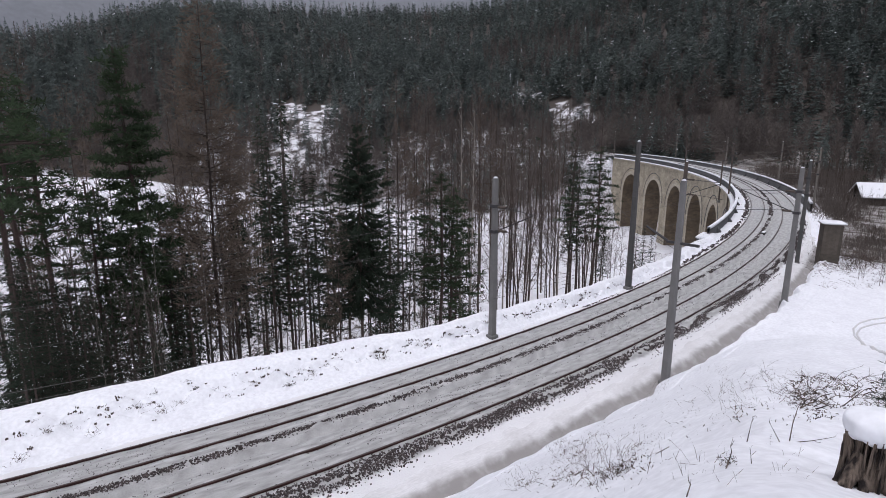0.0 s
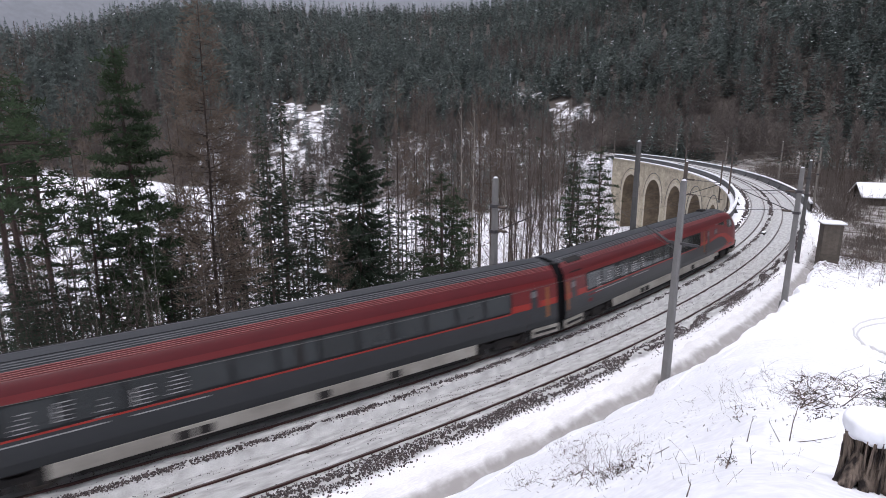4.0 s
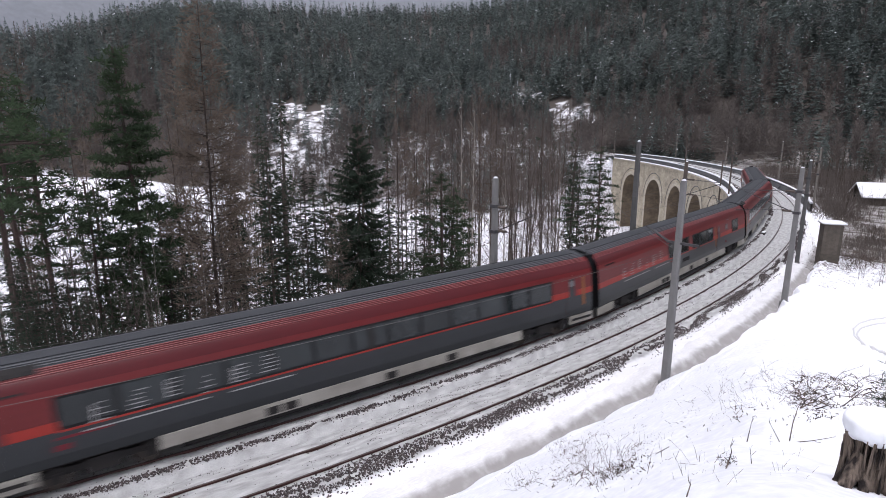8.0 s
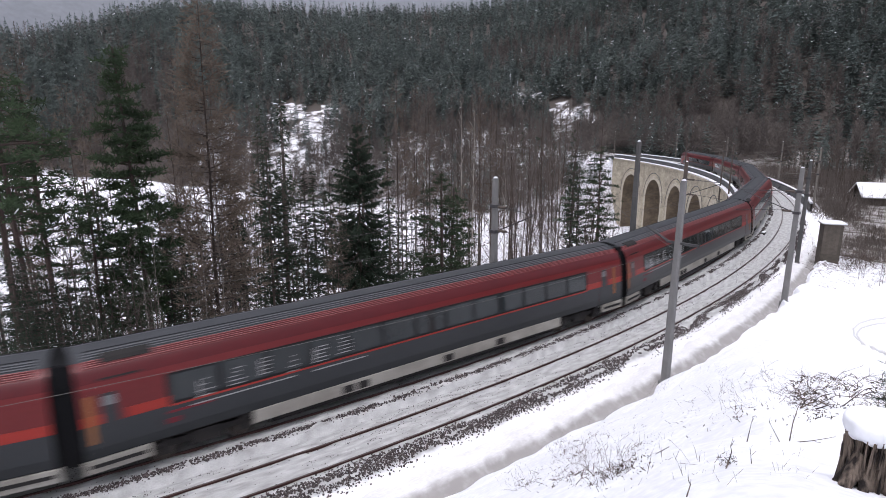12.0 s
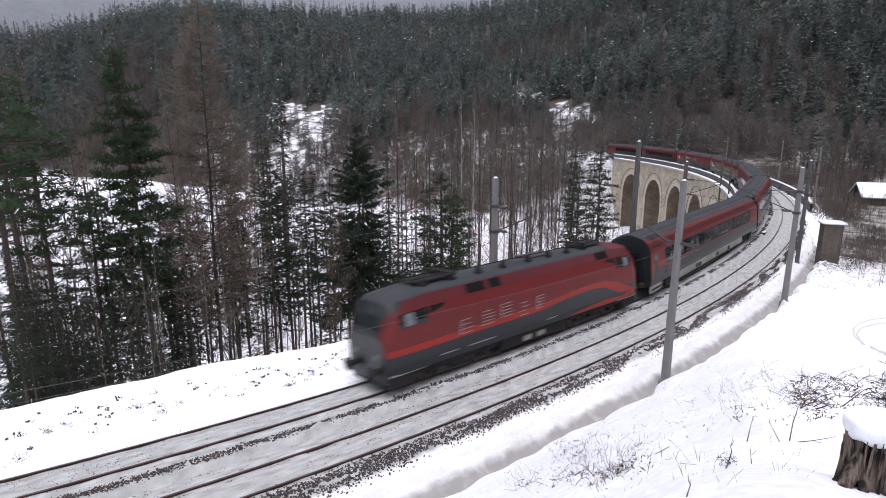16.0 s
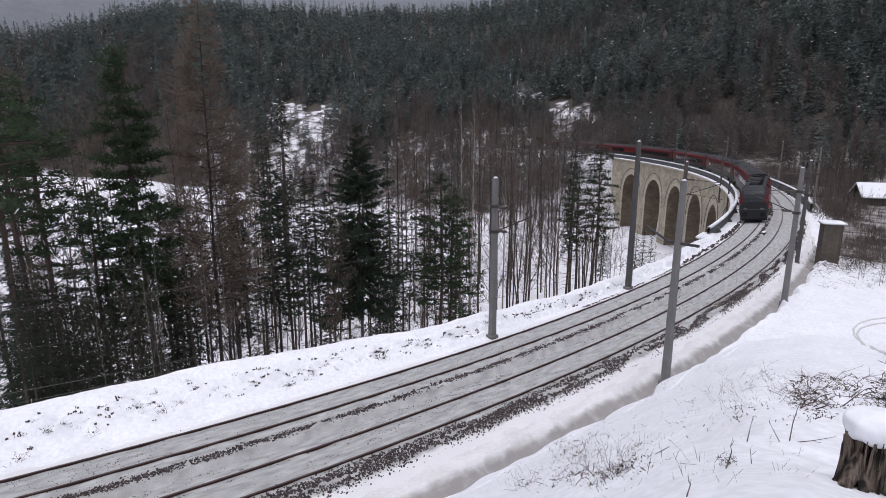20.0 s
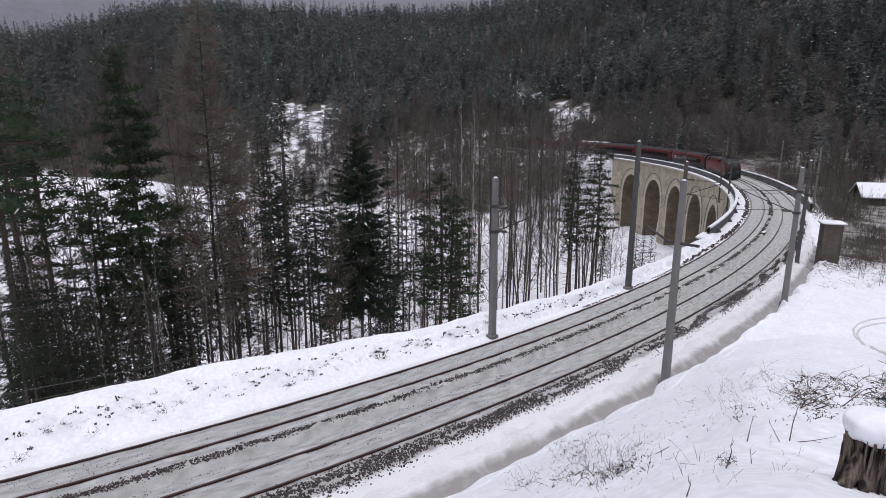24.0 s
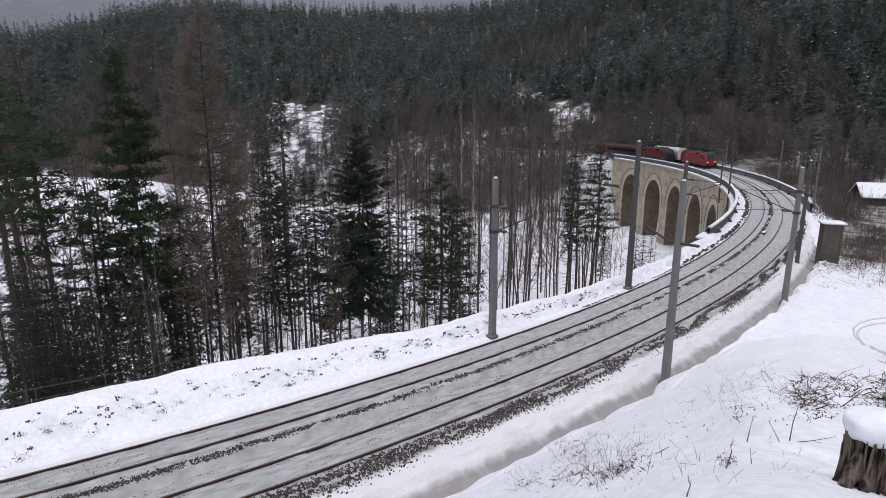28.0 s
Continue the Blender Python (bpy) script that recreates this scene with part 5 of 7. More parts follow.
def spruce(seed, h=22.0, detail=1.0, width=0.17, low=0.10, snow=0.05, gaps=0.3, level=0.0, dead=0, fine=1.0):
    """Trunk and crown meshes of a spruce: whorls of sprays, drooping, or held level in flat tiers."""
    r = np.random.RandomState(seed)
    path = trunk_path(h, r, 0.008 + 0.012 * level)
    tv, tf = tube(np.vstack([path[0] - (0, 0, 2.5), path]), 0.0095 * h + 0.04, 0.03, 7)
    B, T, W = [], [], []
    limbs = Soup()
    limbs.add(*tube(path[-2:], 0.03, 0.01, 3))

    def at(z):
        return np.array([np.interp(z, path[:, 2], path[:, 0]), np.interp(z, path[:, 2], path[:, 1]), z])
    for k in range(dead):
        z, a, l = h * r.uniform(0.12, low), r.uniform(0, 6.28), r.uniform(0.5, 1.7)
        out = np.array([np.cos(a), np.sin(a), r.uniform(-0.35, 0.1)])
        limbs.add(*tube([at(z), at(z) + out * l * 0.5, at(z) + out * l - (0, 0, 0.12 * l)], 0.022, 0.006, 3))
    whorls = int(26 * detail ** 0.3)
    for i in range(whorls):
        t = low + (1 - low) * (i + r.uniform(-0.35, 0.35)) / whorls
        if r.rand() < gaps * (1 - t) + 0.12 * level:
            continue
        L = width * h * (1 - t) ** 0.78 * r.uniform(0.72, 1.1) + 0.18
        if t < low + 0.12:
            L *= r.uniform(0.4, 0.9)
        nb = r.randint(5, 9)
        a0 = r.uniform(0, 6.28)
        for k in range(nb):
            a = a0 + 6.28 * k / nb + r.uniform(-0.3, 0.3)
            z = h * t + r.uniform(-0.4, 0.4) * (1 - 0.6 * level) * h / whorls
            l = L * r.uniform(0.6, 1.15)
            out = np.array([np.cos(a), np.sin(a), 0])
            u = np.linspace(0, 1, 5)
            droop = (0.12 if t > 0.75 else (-0.22 - 0.12 * (1 - t)) * (1 - 0.7 * level)) * l
            pts = at(z) + out * (u * l)[:, None] + np.array([0, 0, 1]) * (droop * np.sin(u * 2.1) / 0.9 + 0.10 * l * u ** 3)[:, None]
            limbs.add(*tube(pts[[0, 2, 4]], 0.028, 0.008, 3))
            n = max(5, int(l * 15 * detail))
            uu = r.uniform(0.12, 1.0, n) ** 0.8
            base = np.stack([np.interp(uu, u, pts[:, j]) for j in range(3)], 1)
            sl = r.uniform(0.25, 0.60, n) * (0.55 + 0.3 * l / 2) * (1.25 - 0.6 * uu) / fine
            tang = np.cross(out, (0, 0, 1.0))
            sgn = np.where(r.rand(n) < 0.5, -1, 1)
            d = out * r.uniform(0.25, 0.9, n)[:, None] + tang * (sgn * r.uniform(0.3, 1.0, n))[:, None] + np.array([0, 0, 1]) * (r.uniform(-0.95, 0.05, n) * (1 - 0.75 * level))[:, None]
            d /= np.linalg.norm(d, axis=1)[:, None]
            B.append(base), T.append(base + d * sl[:, None]), W.append(np.clip(sl * 0.20, 0.05, 0.14) / fine)
    B, T, W = np.concatenate(B), np.concatenate(T), np.concatenate(W)
    v, f = ribbons(B, T, W, r)
    slots = (r.rand(len(f)) < snow).astype(int)
    tm = Soup()
    tm.add(tv, tf)
    tm.add(np.concatenate(limbs.v), np.concatenate(limbs.f))
    return tm.mesh("trunk", BARK, True), (v, f, slots)


def pine(seed, h=24.0, low=0.45, detail=1.0, dead=14, reach=0.13, fat=1.0):
    """A pine: level limbs in loose storeys, each with tufts of needles towards its end."""
    r = np.random.RandomState(seed)
    path = trunk_path(h, r, 0.03)
    tm = Soup()
    tm.add(*tube(np.vstack([path[0] - (0, 0, 2.5), path]), 0.0085 * h + 0.05, 0.05, 8))
    B, T, W = [], [], []

    def at(z):
        return np.array([np.interp(z, path[:, 2], path[:, 0]), np.interp(z, path[:, 2], path[:, 1]), z])
    for k in range(dead):
        z = h * r.uniform(0.12, low)
        a, l = r.uniform(0, 6.28), r.uniform(0.6, 2.2)
        out = np.array([np.cos(a), np.sin(a), r.uniform(-0.3, 0.15)])
        tm.add(*tube([at(z), at(z) + out * l * 0.5, at(z) + out * l + (0, 0, -0.1 * l)], 0.025, 0.006, 3))
    n = int(44 * detail ** 0.5 * (1 - low) / 0.55)
    for k in range(n):
        t = low + (1 - low) * (int(k / 3) * 3 + 1.2 * r.rand()) / n
        z = h * min(t, 0.985)
        a = k * 2.4 + r.uniform(-0.5, 0.5)
        prof = np.sin(np.clip((t - low) / (1 - low), 0, 1) ** 0.8 * 2.55 + 0.5)
        l = h * reach * max(0.18, prof) * r.uniform(0.55, 1.25)
        up = r.uniform(-0.10, 0.26)
        out = np.array([np.cos(a), np.sin(a), up])
        pts = np.array([at(z), at(z) + out * l * 0.55 + (0, 0, -0.05 * l), at(z) + out * l])
        tm.add(*tube(pts, 0.035 * l / 2 + 0.012, 0.010, 4))
        m = max(5, int(l * 9.0 * detail))
        for j in range(m):
            u = r.uniform(0.25, 1.05) ** 0.8
            c = at(z) + out * l * u + r.normal(0, 0.26, 3) * (1, 1, 0.35)
            q = r.randint(10, 15)
            d = r.normal(size=(q, 3)) * (1, 1, 0.55) + (0, 0, 0.3)
            d /= np.linalg.norm(d, axis=1)[:, None]
            sl = r.uniform(0.16, 0.36, q) * fat
            B.append(np.repeat(c[None], q, 0) + d * 0.03), T.append(c + d * sl[:, None]), W.append(sl * 0.22 * fat)
    v, f = ribbons(np.concatenate(B), np.concatenate(T), np.concatenate(W), r)
    return tm.mesh("trunk", PINEBARK, True), (v, f, (r.rand(len(f)) < 0.0015).astype(int))


def bare(seed, h=20.0, kind="bare", low=0.2, detail=1.0, spread=0.5, stems=1, trunk_mat=None, fat=1.0, thin=1.0):
    """A leafless tree: ascending limbs, or the level limbs of a larch."""
    r = np.random.RandomState(seed)
    tm = Soup()
    B, T, W = [], [], []
    for st in range(stems):
        hh = h * (1 if st == 0 else r.uniform(0.75, 1.0))
        path = trunk_path(hh, r, 0.035 if kind == "bare" else 0.012)
        if stems > 1:
            a = r.uniform(0, 6.28)
            path[:, :2] += np.outer(np.linspace(0.1, 1, len(path)) ** 1.2, [np.cos(a), np.sin(a)]) * r.uniform(0.3, 0.16 * hh)
        tm.add(*tube(np.vstack([path[0] - (0, 0, 2.5), path]), ((0.0065 * hh + 0.03) if kind == "larch" else (0.0046 * hh + 0.02)) * thin, 0.015, 7))
        n = int((60 if kind == "larch" else 30) * detail ** 0.7 / stems ** 0.5)
        for k in range(n):
            t = low + (0.99 - low) * (k + r.rand()) / n
            z = hh * t
            p = np.array([np.interp(z, path[:, 2], path[:, 0]), np.interp(z, path[:, 2], path[:, 1]), z])
            a = r.uniform(0, 6.28)
            if kind == "larch":
                l = hh * 0.16 * (1 - t) ** 0.75 / (1 - low) ** 0.5 * r.uniform(0.6, 1.15) + 0.2
                d = np.array([np.cos(a), np.sin(a), r.uniform(-0.12, 0.25)])
            else:
                l = hh * 0.26 * (1 - t * 0.75) * r.uniform(0.5, 1.1) * spread / 0.5
                d = np.array([np.cos(a) * spread, np.sin(a) * spread, r.uniform(0.55, 1.0)])
                d /= np.linalg.norm(d)
            u = np.linspace(0, 1, 4)
            pts = p + d * (u * l)[:, None] + np.array([0, 0, 1]) * (u ** 2 * l * (0.18 if kind != "birch" else -0.25))[:, None] + r.normal(0, 0.03 * l, (4, 3)) * u[:, None]
            tm.add(*tube(pts, (0.008 * l + 0.008) * thin, 0.004, 3))
            m = max(3, int(l * (7 if kind == "larch" else 6) * detail ** 0.6))
            uu = r.uniform(0.15, 1, m)
            base = np.stack([np.interp(uu, u, pts[:, j]) for j in range(3)], 1)
            tl = r.uniform(0.25, 0.75, m) * (0.8 if kind == "larch" else 0.35 * l + 0.35)
            td = d + r.normal(0, 0.55, (m, 3)) + np.array([0, 0, 0.15 if kind != "birch" else -0.6])
            td /= np.linalg.norm(td, axis=1)[:, None]
            tip = base + td * tl[:, None]
            B.append(base), T.append(tip), W.append(np.full(m, (0.034 if kind == "larch" else 0.030) * fat))
            for _ in range(2):
                q = r.uniform(0.3, 1, m)[:, None]
                b2 = base + (tip - base) * q
                t2 = td + r.normal(0, 0.6, (m, 3))
                B.append(b2), T.append(b2 + t2 * (tl * r.uniform(0.3, 0.7, m))[:, None]), W.append(np.full(m, (0.022 if kind != "larch" else 0.032) * fat))
    v, f = ribbons(np.concatenate(B), np.concatenate(T), np.concatenate(W), r)
    return tm.mesh("trunk", trunk_mat or BARK, True), (v, f, np.zeros(len(f), int))


def tree_thing(name, meshes, mats, label, category="tree"):
    trunk, (v, f, slots) = meshes
    c = new(name)
    put("trunk", trunk, c, label="bare trunk with limbs")
    put("crown", mesh_from("crown", v, f, mats, slots), c, label="crown of small sprays")
    return tagged(c, label, category)


LIB = {
    "spruce": [tree_thing("spruce_tree", spruce(10 + i, 20, 1.0, w, lo, sn), [NEEDLE, SNOW], "dark green spruce tree standing in snow") for i, (w, lo, sn) in enumerate(((0.17, 0.10, 0.004), (0.15, 0.28, 0.010), (0.20, 0.08, 0.006), (0.13, 0.36, 0.012)))],
    "broad_spruce": [tree_thing("spruce_tree", spruce(26, 20, 3.0, 0.42, 0.46, 0.0, 0.05), [NEEDLE, SNOW], "broad conical dark green spruce with drooping branches")],
    "thin_spruce": [tree_thing("spruce_tree", spruce(20 + i, 20, 1.15, w, lo, 0.010, 0.2, 0.9, 22), [NEEDLE, SNOW], "slender dark spruce with level tiers and a bare lower trunk") for i, (w, lo) in enumerate(((0.20, 0.50), (0.22, 0.44), (0.18, 0.55), (0.23, 0.40)))],
    "pine": [tree_thing("pine_tree", pine(30 + i, 20, lo, 1.0, 22), [PINE, SNOW], "tall pine with a bare reddish trunk and dark crown") for i, lo in enumerate((0.42, 0.5, 0.34, 0.46))],
    "tall_pine": [tree_thing("pine_tree", pine(40 + i, 20, lo, 0.9, 34, 0.125), [PINE, SNOW], "tall pine with a long bare trunk and dense crown") for i, lo in enumerate((0.64, 0.60))],
    "big_larch": [tree_thing("larch_tree", bare(64, 20, "larch", 0.36, 4.5, fat=1.15), [LARCH], "tall conical larch, leafless and russet brown")],
    "column_pine": [tree_thing("pine_tree", pine(36, 20, 0.42, 2.2, 14, 0.085), [PINE, SNOW], "tall dense columnar dark green pine")],
    "bare": [tree_thing("bare_tree", bare(50 + i, 20, "bare", lo, 1.0, sp), [TWIG], "leafless grey-brown deciduous tree in snow") for i, (lo, sp) in enumerate(((0.2, 0.5), (0.3, 0.4), (0.12, 0.6)))],
    "sapling": [tree_thing("bare_sapling", bare(56 + i, 20, "bare", 0.35, 0.5, 0.35, thin=0.6, trunk_mat=ASH), [TWIG], "thin pale leafless sapling before the dark wood") for i in range(2)],
    "larch": [tree_thing("larch_tree", bare(60 + i, 20, "larch", lo, 2.0), [LARCH], "leafless brown larch tree") for i, lo in enumerate((0.40, 0.34))],
    "birch": [tree_thing("birch_tree", bare(70 + i, 20, "birch", 0.3, 0.9, 0.45, trunk_mat=BIRCH, thin=1.7), [TWIG], "slender pale-barked birch without leaves") for i in range(2)],
    "alder": [tree_thing("alder_clump", bare(80 + i, 20, "bare", 0.3, 1.2, 0.3, stems=5), [TWIG], "clump of thin leafless alder stems") for i in range(2)],
    "far_spruce": [tree_thing("spruce_tree", spruce(110 + i, 20, 0.32, w, lo, sn, fine=0.62), [NEEDLE, SNOW], "snow-flecked spruce tree in the valley") for i, (w, lo, sn) in enumerate(((0.17, 0.10, 0.05), (0.16, 0.22, 0.03), (0.14, 0.3, 0.06)))],
    "far_pine": [tree_thing("pine_tree", pine(130 + i, 20, lo, 0.4, 8, fat=1.5), [PINE, SNOW], "pine tree with a bare trunk in the valley") for i, lo in enumerate((0.45, 0.36))],
    "far_bare": [tree_thing("bare_tree", bare(150 + i, 20, "bare", lo, 0.8, sp, fat=1.6), [TWIG], "leafless grey-brown tree in the snowy valley") for i, (lo, sp) in enumerate(((0.2, 0.5), (0.3, 0.4), (0.25, 0.55)))],
    "far_larch": [tree_thing("larch_tree", bare(160 + i, 20, "larch", 0.3, 0.8, fat=1.8), [LARCH], "leafless brown larch in the valley") for i in range(2)],
}
_used = {k: 0 for k in LIB}


def plant(kind, x, y, h, turn=None, rng=random.Random(5)):
    lib = LIB[kind]
    i = _used[kind]
    _used[kind] += 1
    src = lib[i % len(lib)]
    z = float(ground_z(np.array([x]), np.array([y]))[0])
    k = h / 20.0
    m = Matrix.LocRotScale((x, y, z - 0.15), Euler((rng.uniform(-0.014, 0.014), rng.uniform(-0.014, 0.014), rng.uniform(0, 6.28) if turn is None else turn)), None)
    if i < len(lib):
        ob = src
        ob.matrix_basis = m
    else:
        ob = copy_thing(src, m)
    plain = kind.replace("far_", "")
    wide = min(k, 0.82 * k ** 0.6) * (1.25 if plain == "spruce" else 0.95) if plain in ("spruce", "thin_spruce", "larch") else min(k, k ** 0.8) * (0.65 if plain in ("birch", "sapling") else 1)
    ob.scale = (wide * rng.uniform(0.9, 1.1),) * 2 + (k,)
    ob["group"] = "trees on the slope"
    return ob


def bearing(px, r):
    """A spot r metres off in the direction of the picture column px."""
    a = math.atan((px - 784) / 1000 / math.cos(radians(DOWN)))
    return r * math.sin(a), r * math.cos(a)


def top_height(px, py, r, ground):
    """Height of a tree r metres off whose top shows at row py."""
    q = VIEW.to_3x3() @ Vector(((px - 784) / 1000, (441 - py) / 1000, -1))
    return EYE[2] + r * q.z / math.hypot(q.x, q.y) - ground


# column, row of the top, distance, kind: the trees on the slope below the line
NEAR = """8 95 36 tall_pine;34 112 40 tall_pine;52 55 70 larch;78 150 44 tall_pine;92 85 75 larch;128 330 44 bare;157 480 34 sapling;168 318 47 pine;215 200 60 far_larch;150 140 90 far_larch;
165 165 95 far_larch;190 160 100 far_larch;275 372 34 sapling;244 440 32 sapling;262 480 33 sapling;318 200 60 bare;334 90 74 larch;352 190 60 bare;385 352 36 sapling;356 400 35 sapling;396 150 62 bare;
410 250 50 bare;432 300 52 thin_spruce;448 330 46 sapling;457 230 64 thin_spruce;474 240 55 thin_spruce;489 250 58 thin_spruce;505 160 95 far_spruce;512 270 58 thin_spruce;530 310 66 thin_spruce;560 300 64 thin_spruce;
577 330 58 thin_spruce;598 365 46 larch;612 340 60 thin_spruce;671 400 54 thin_spruce;690 380 58 thin_spruce;705 120 110 far_larch;712 340 66 thin_spruce;751 320 58 thin_spruce;728 350 62 bare;
770 330 64 bare;782 300 54 pine;793 330 56 pine;806 200 66 bare;818 180 60 birch;832 190 56 birch;848 150 90 far_larch;868 140 100 far_larch;884 260 74 bare;905 240 58 alder;928 220 52 alder;956 180 80 bare;974 250 55 bare;990 200 72 bare;
1004 262 60 thin_spruce;1022 290 66 pine;1047 255 64 pine;1036 300 62 alder;1060 200 90 bare;1070 330 70 bare;1085 350 74 bare;1138 395 62 spruce;1010 200 95 bare;200 470 40 bare;225 430 36 bare;
90 540 30 spruce;250 540 34 spruce;20 560 28 spruce;45 500 40 spruce;110 500 44 spruce;130 520 40 spruce;150 490 50 spruce;185 510 44 spruce;210 520 42 spruce;235 500 46 spruce;262 510 40 spruce;
15 470 44 spruce;70 480 48 spruce;95 505 40 spruce;140 500 42 spruce;0 520 30 spruce;40 530 34 spruce;5 440 33 spruce;28 455 36 spruce;55 450 38 spruce;80 470 36 spruce;-15 430 34 spruce;110 470 38 spruce;1125 405 64 spruce;1152 412 66 far_spruce;1100 385 66 bare;1065 400 60 spruce;1090 400 64 bare;1115 420 62 bare;1160 420 70 bare;1080 430 58 bare;285 480 46 spruce;310 470 50 spruce;325 450 44 spruce;5 520 34 spruce;30 545 30 spruce;222 380 55 spruce;285 340 56 spruce;300 360 60 thin_spruce;
318 350 58 spruce;350 350 60 thin_spruce;395 380 56 thin_spruce;415 340 60 thin_spruce;892 235 88 birch;938 215 92 bare;972 222 86 bare;1014 216 92 bare;
1046 244 80 bare;1060 255 84 bare;14 500 36 spruce;2 570 27 spruce;60 560 31 spruce;120 540 34 spruce;170 540 36 spruce;300 430 46 spruce;720 180 120 far_larch;735 200 130 far_larch;
402 330 52 bare;520 320 60 bare;648 350 64 bare;760 340 60 bare;545 300 62 thin_spruce;585 310 60 thin_spruce;186 325 50 pine;850 152 110 far_bare;880 150 115 far_bare;905 162 105 far_bare;930 172 110 far_bare;960 182 105 far_bare;985 192 100 far_bare;830 160 120 far_larch;762 170 115 far_larch;738 142 130 far_larch;645 165 130 far_larch;600 300 90 far_bare;420 200 120 far_bare;455 215 115 far_larch;760 190 125 far_bare;780 210 120 far_larch;800 200 135 far_bare;690 230 120 far_spruce;660 210 130 far_spruce;475 180 140 far_spruce;510 175 135 far_spruce;460 260 120 far_bare;440 240 120 far_larch;850 200 120 far_bare;875 190 130 far_larch;820 230 130 far_bare"""
for row in NEAR.replace("\n", "").split(";"):
    px, py, r, kind = row.split()
    px, py, r = float(px), float(py), float(r)
    x, y = bearing(px, r)
    g = float(ground_z(np.array([x]), np.array([y]))[0])
    h = top_height(px, py, r, g)
    if h > 2.0:
        plant(kind, x, y, h)
for i in range(26):
    px, r = 868 + 5.6 * i, 178 + 9 * (i * 7 % 4)
    x, y = bearing(px, r)
    if float(to_line([x], [y])[1][0]) > 9:
        plant(("far_bare", "far_bare", "far_spruce", "far_bare", "far_larch")[i * 3 % 5], x, y, max(5.0, top_height(px, 226 + 5 * (i % 4), r, float(ground_z(np.array([x]), np.array([y]))[0]))))
# the two dense spruces that stand out from the rest
for kind, px, py, r, wide in (("broad_spruce", 636, 214, 50, 0.95), ("column_pine", 250, 80, 45, 1.35), ("big_larch", 372, -8, 47, 1.45)):
    x, y = bearing(px, r)
    tree = plant(kind, x, y, top_height(px, py, r, float(ground_z(np.array([x]), np.array([y]))[0])))
    tree.scale = (wide, wide, tree.scale.z)


# the middle distance: single trees on the valley floor and the lower slopes
_r = random.Random(77)
_n = 0
while _n < 330:
    px, r = _r.uniform(-60, 1080), 70 * (240 / 70) ** _r.random()
    x, y = bearing(px, r)
    s, o = (float(q[0]) for q in to_line([x], [y]))
    if 85 < px < 262 and r > 60 or o < 12 or (VIA0 < s < VIA1 + 60 and o < 13):
        continue
    g = float(ground_z(np.array([x]), np.array([y]))[0])
    open_floor = g < -15 and wave(np.array([x]), np.array([y]), 30, 51)[0] > -0.35
    if (open_floor or clearing(x, y) > 0) and _r.random() < (0.5 if 400 < px < 850 else 0.85):
        continue
    left = px < 480
    if px > 850 and _r.random() < 0.6:
        continue
    kind = _r.choices(["far_spruce", "far_bare", "far_larch", "far_pine", "birch"], [3, 6, 2.6, 1.2, 0.4])[0]
    if px > 850:
        kind = _r.choice(["far_bare", "birch", "far_bare", "far_larch"])
    h = _r.uniform(11, 19) if kind != "far_bare" else _r.uniform(8, 15)
    if top_height(px, 300 if left else 200, r, g) > 0:
        h = min(h, max(6, top_height(px, 300 if left else (150 if px < 900 else 240), r, g)))
    plant(kind, x, y, h)
    _n += 1


# far woods: templates merged into one mesh for each kind
def slivers(b, tip, width, r, side=None):
    """Triangles from base to tip: the sprays of far trees."""
    d = tip - b
    side = np.cross(d, r.normal(size=d.shape)) if side is None else side
    side = side / (np.linalg.norm(side, axis=1)[:, None] + 1e-9)
    w = np.broadcast_to(np.asarray(width, float), (len(b),))[:, None]
    v = np.stack([b - side * w * 0.5, b + d * 0.72 + side * w, tip], 1)
    return v.reshape(-1, 3), np.arange(3 * len(b)).reshape(-1, 3)


def template_fir(seed, n, size):
    """A far conifer: tiers of small drooping sprays round a pointed crown."""
    r = np.random.RandomState(seed)
    t = 1 - np.sqrt(r.uniform(0.0, 0.9, n))
    tiers = 15
    t = np.where(r.rand(n) < 0.7, (np.round(t * tiers) + r.normal(0, 0.16, n)) / tiers, t)
    t = np.clip(t, 0.04, 0.99)
    a = r.uniform(0, 6.28, n)
    rim = 20 * 0.16 * (1 - t) ** 0.85 * r.uniform(0.35, 1.0, n) ** 0.7
    out = np.stack([np.cos(a), np.sin(a), 0 * a], 1)
    up = np.stack([0 * t, 0 * t, 20 * t], 1)
    b = out * rim[:, None] * 0.55 + up
    tip = out * (rim + 0.25)[:, None] + up + np.stack([r.normal(0, 0.25, n), r.normal(0, 0.25, n), -size * r.uniform(0.1, 0.75, n)], 1)
    v, f = slivers(b, tip, size * r.uniform(0.6, 1.15, n), r, np.cross(out, (0, 0, 1.0)) + r.normal(0, 0.35, (n, 3)))
    k = np.repeat([[0, 0, 16.5]], 3, 0) + 0.0
    v2, f2 = slivers(k, k + [[0, 0, 4.0], [0.2, 0, 3.4], [0, 0.2, 3.6]], 0.3, r)
    return np.concatenate([v, v2]), np.concatenate([f, f2 + len(v)])


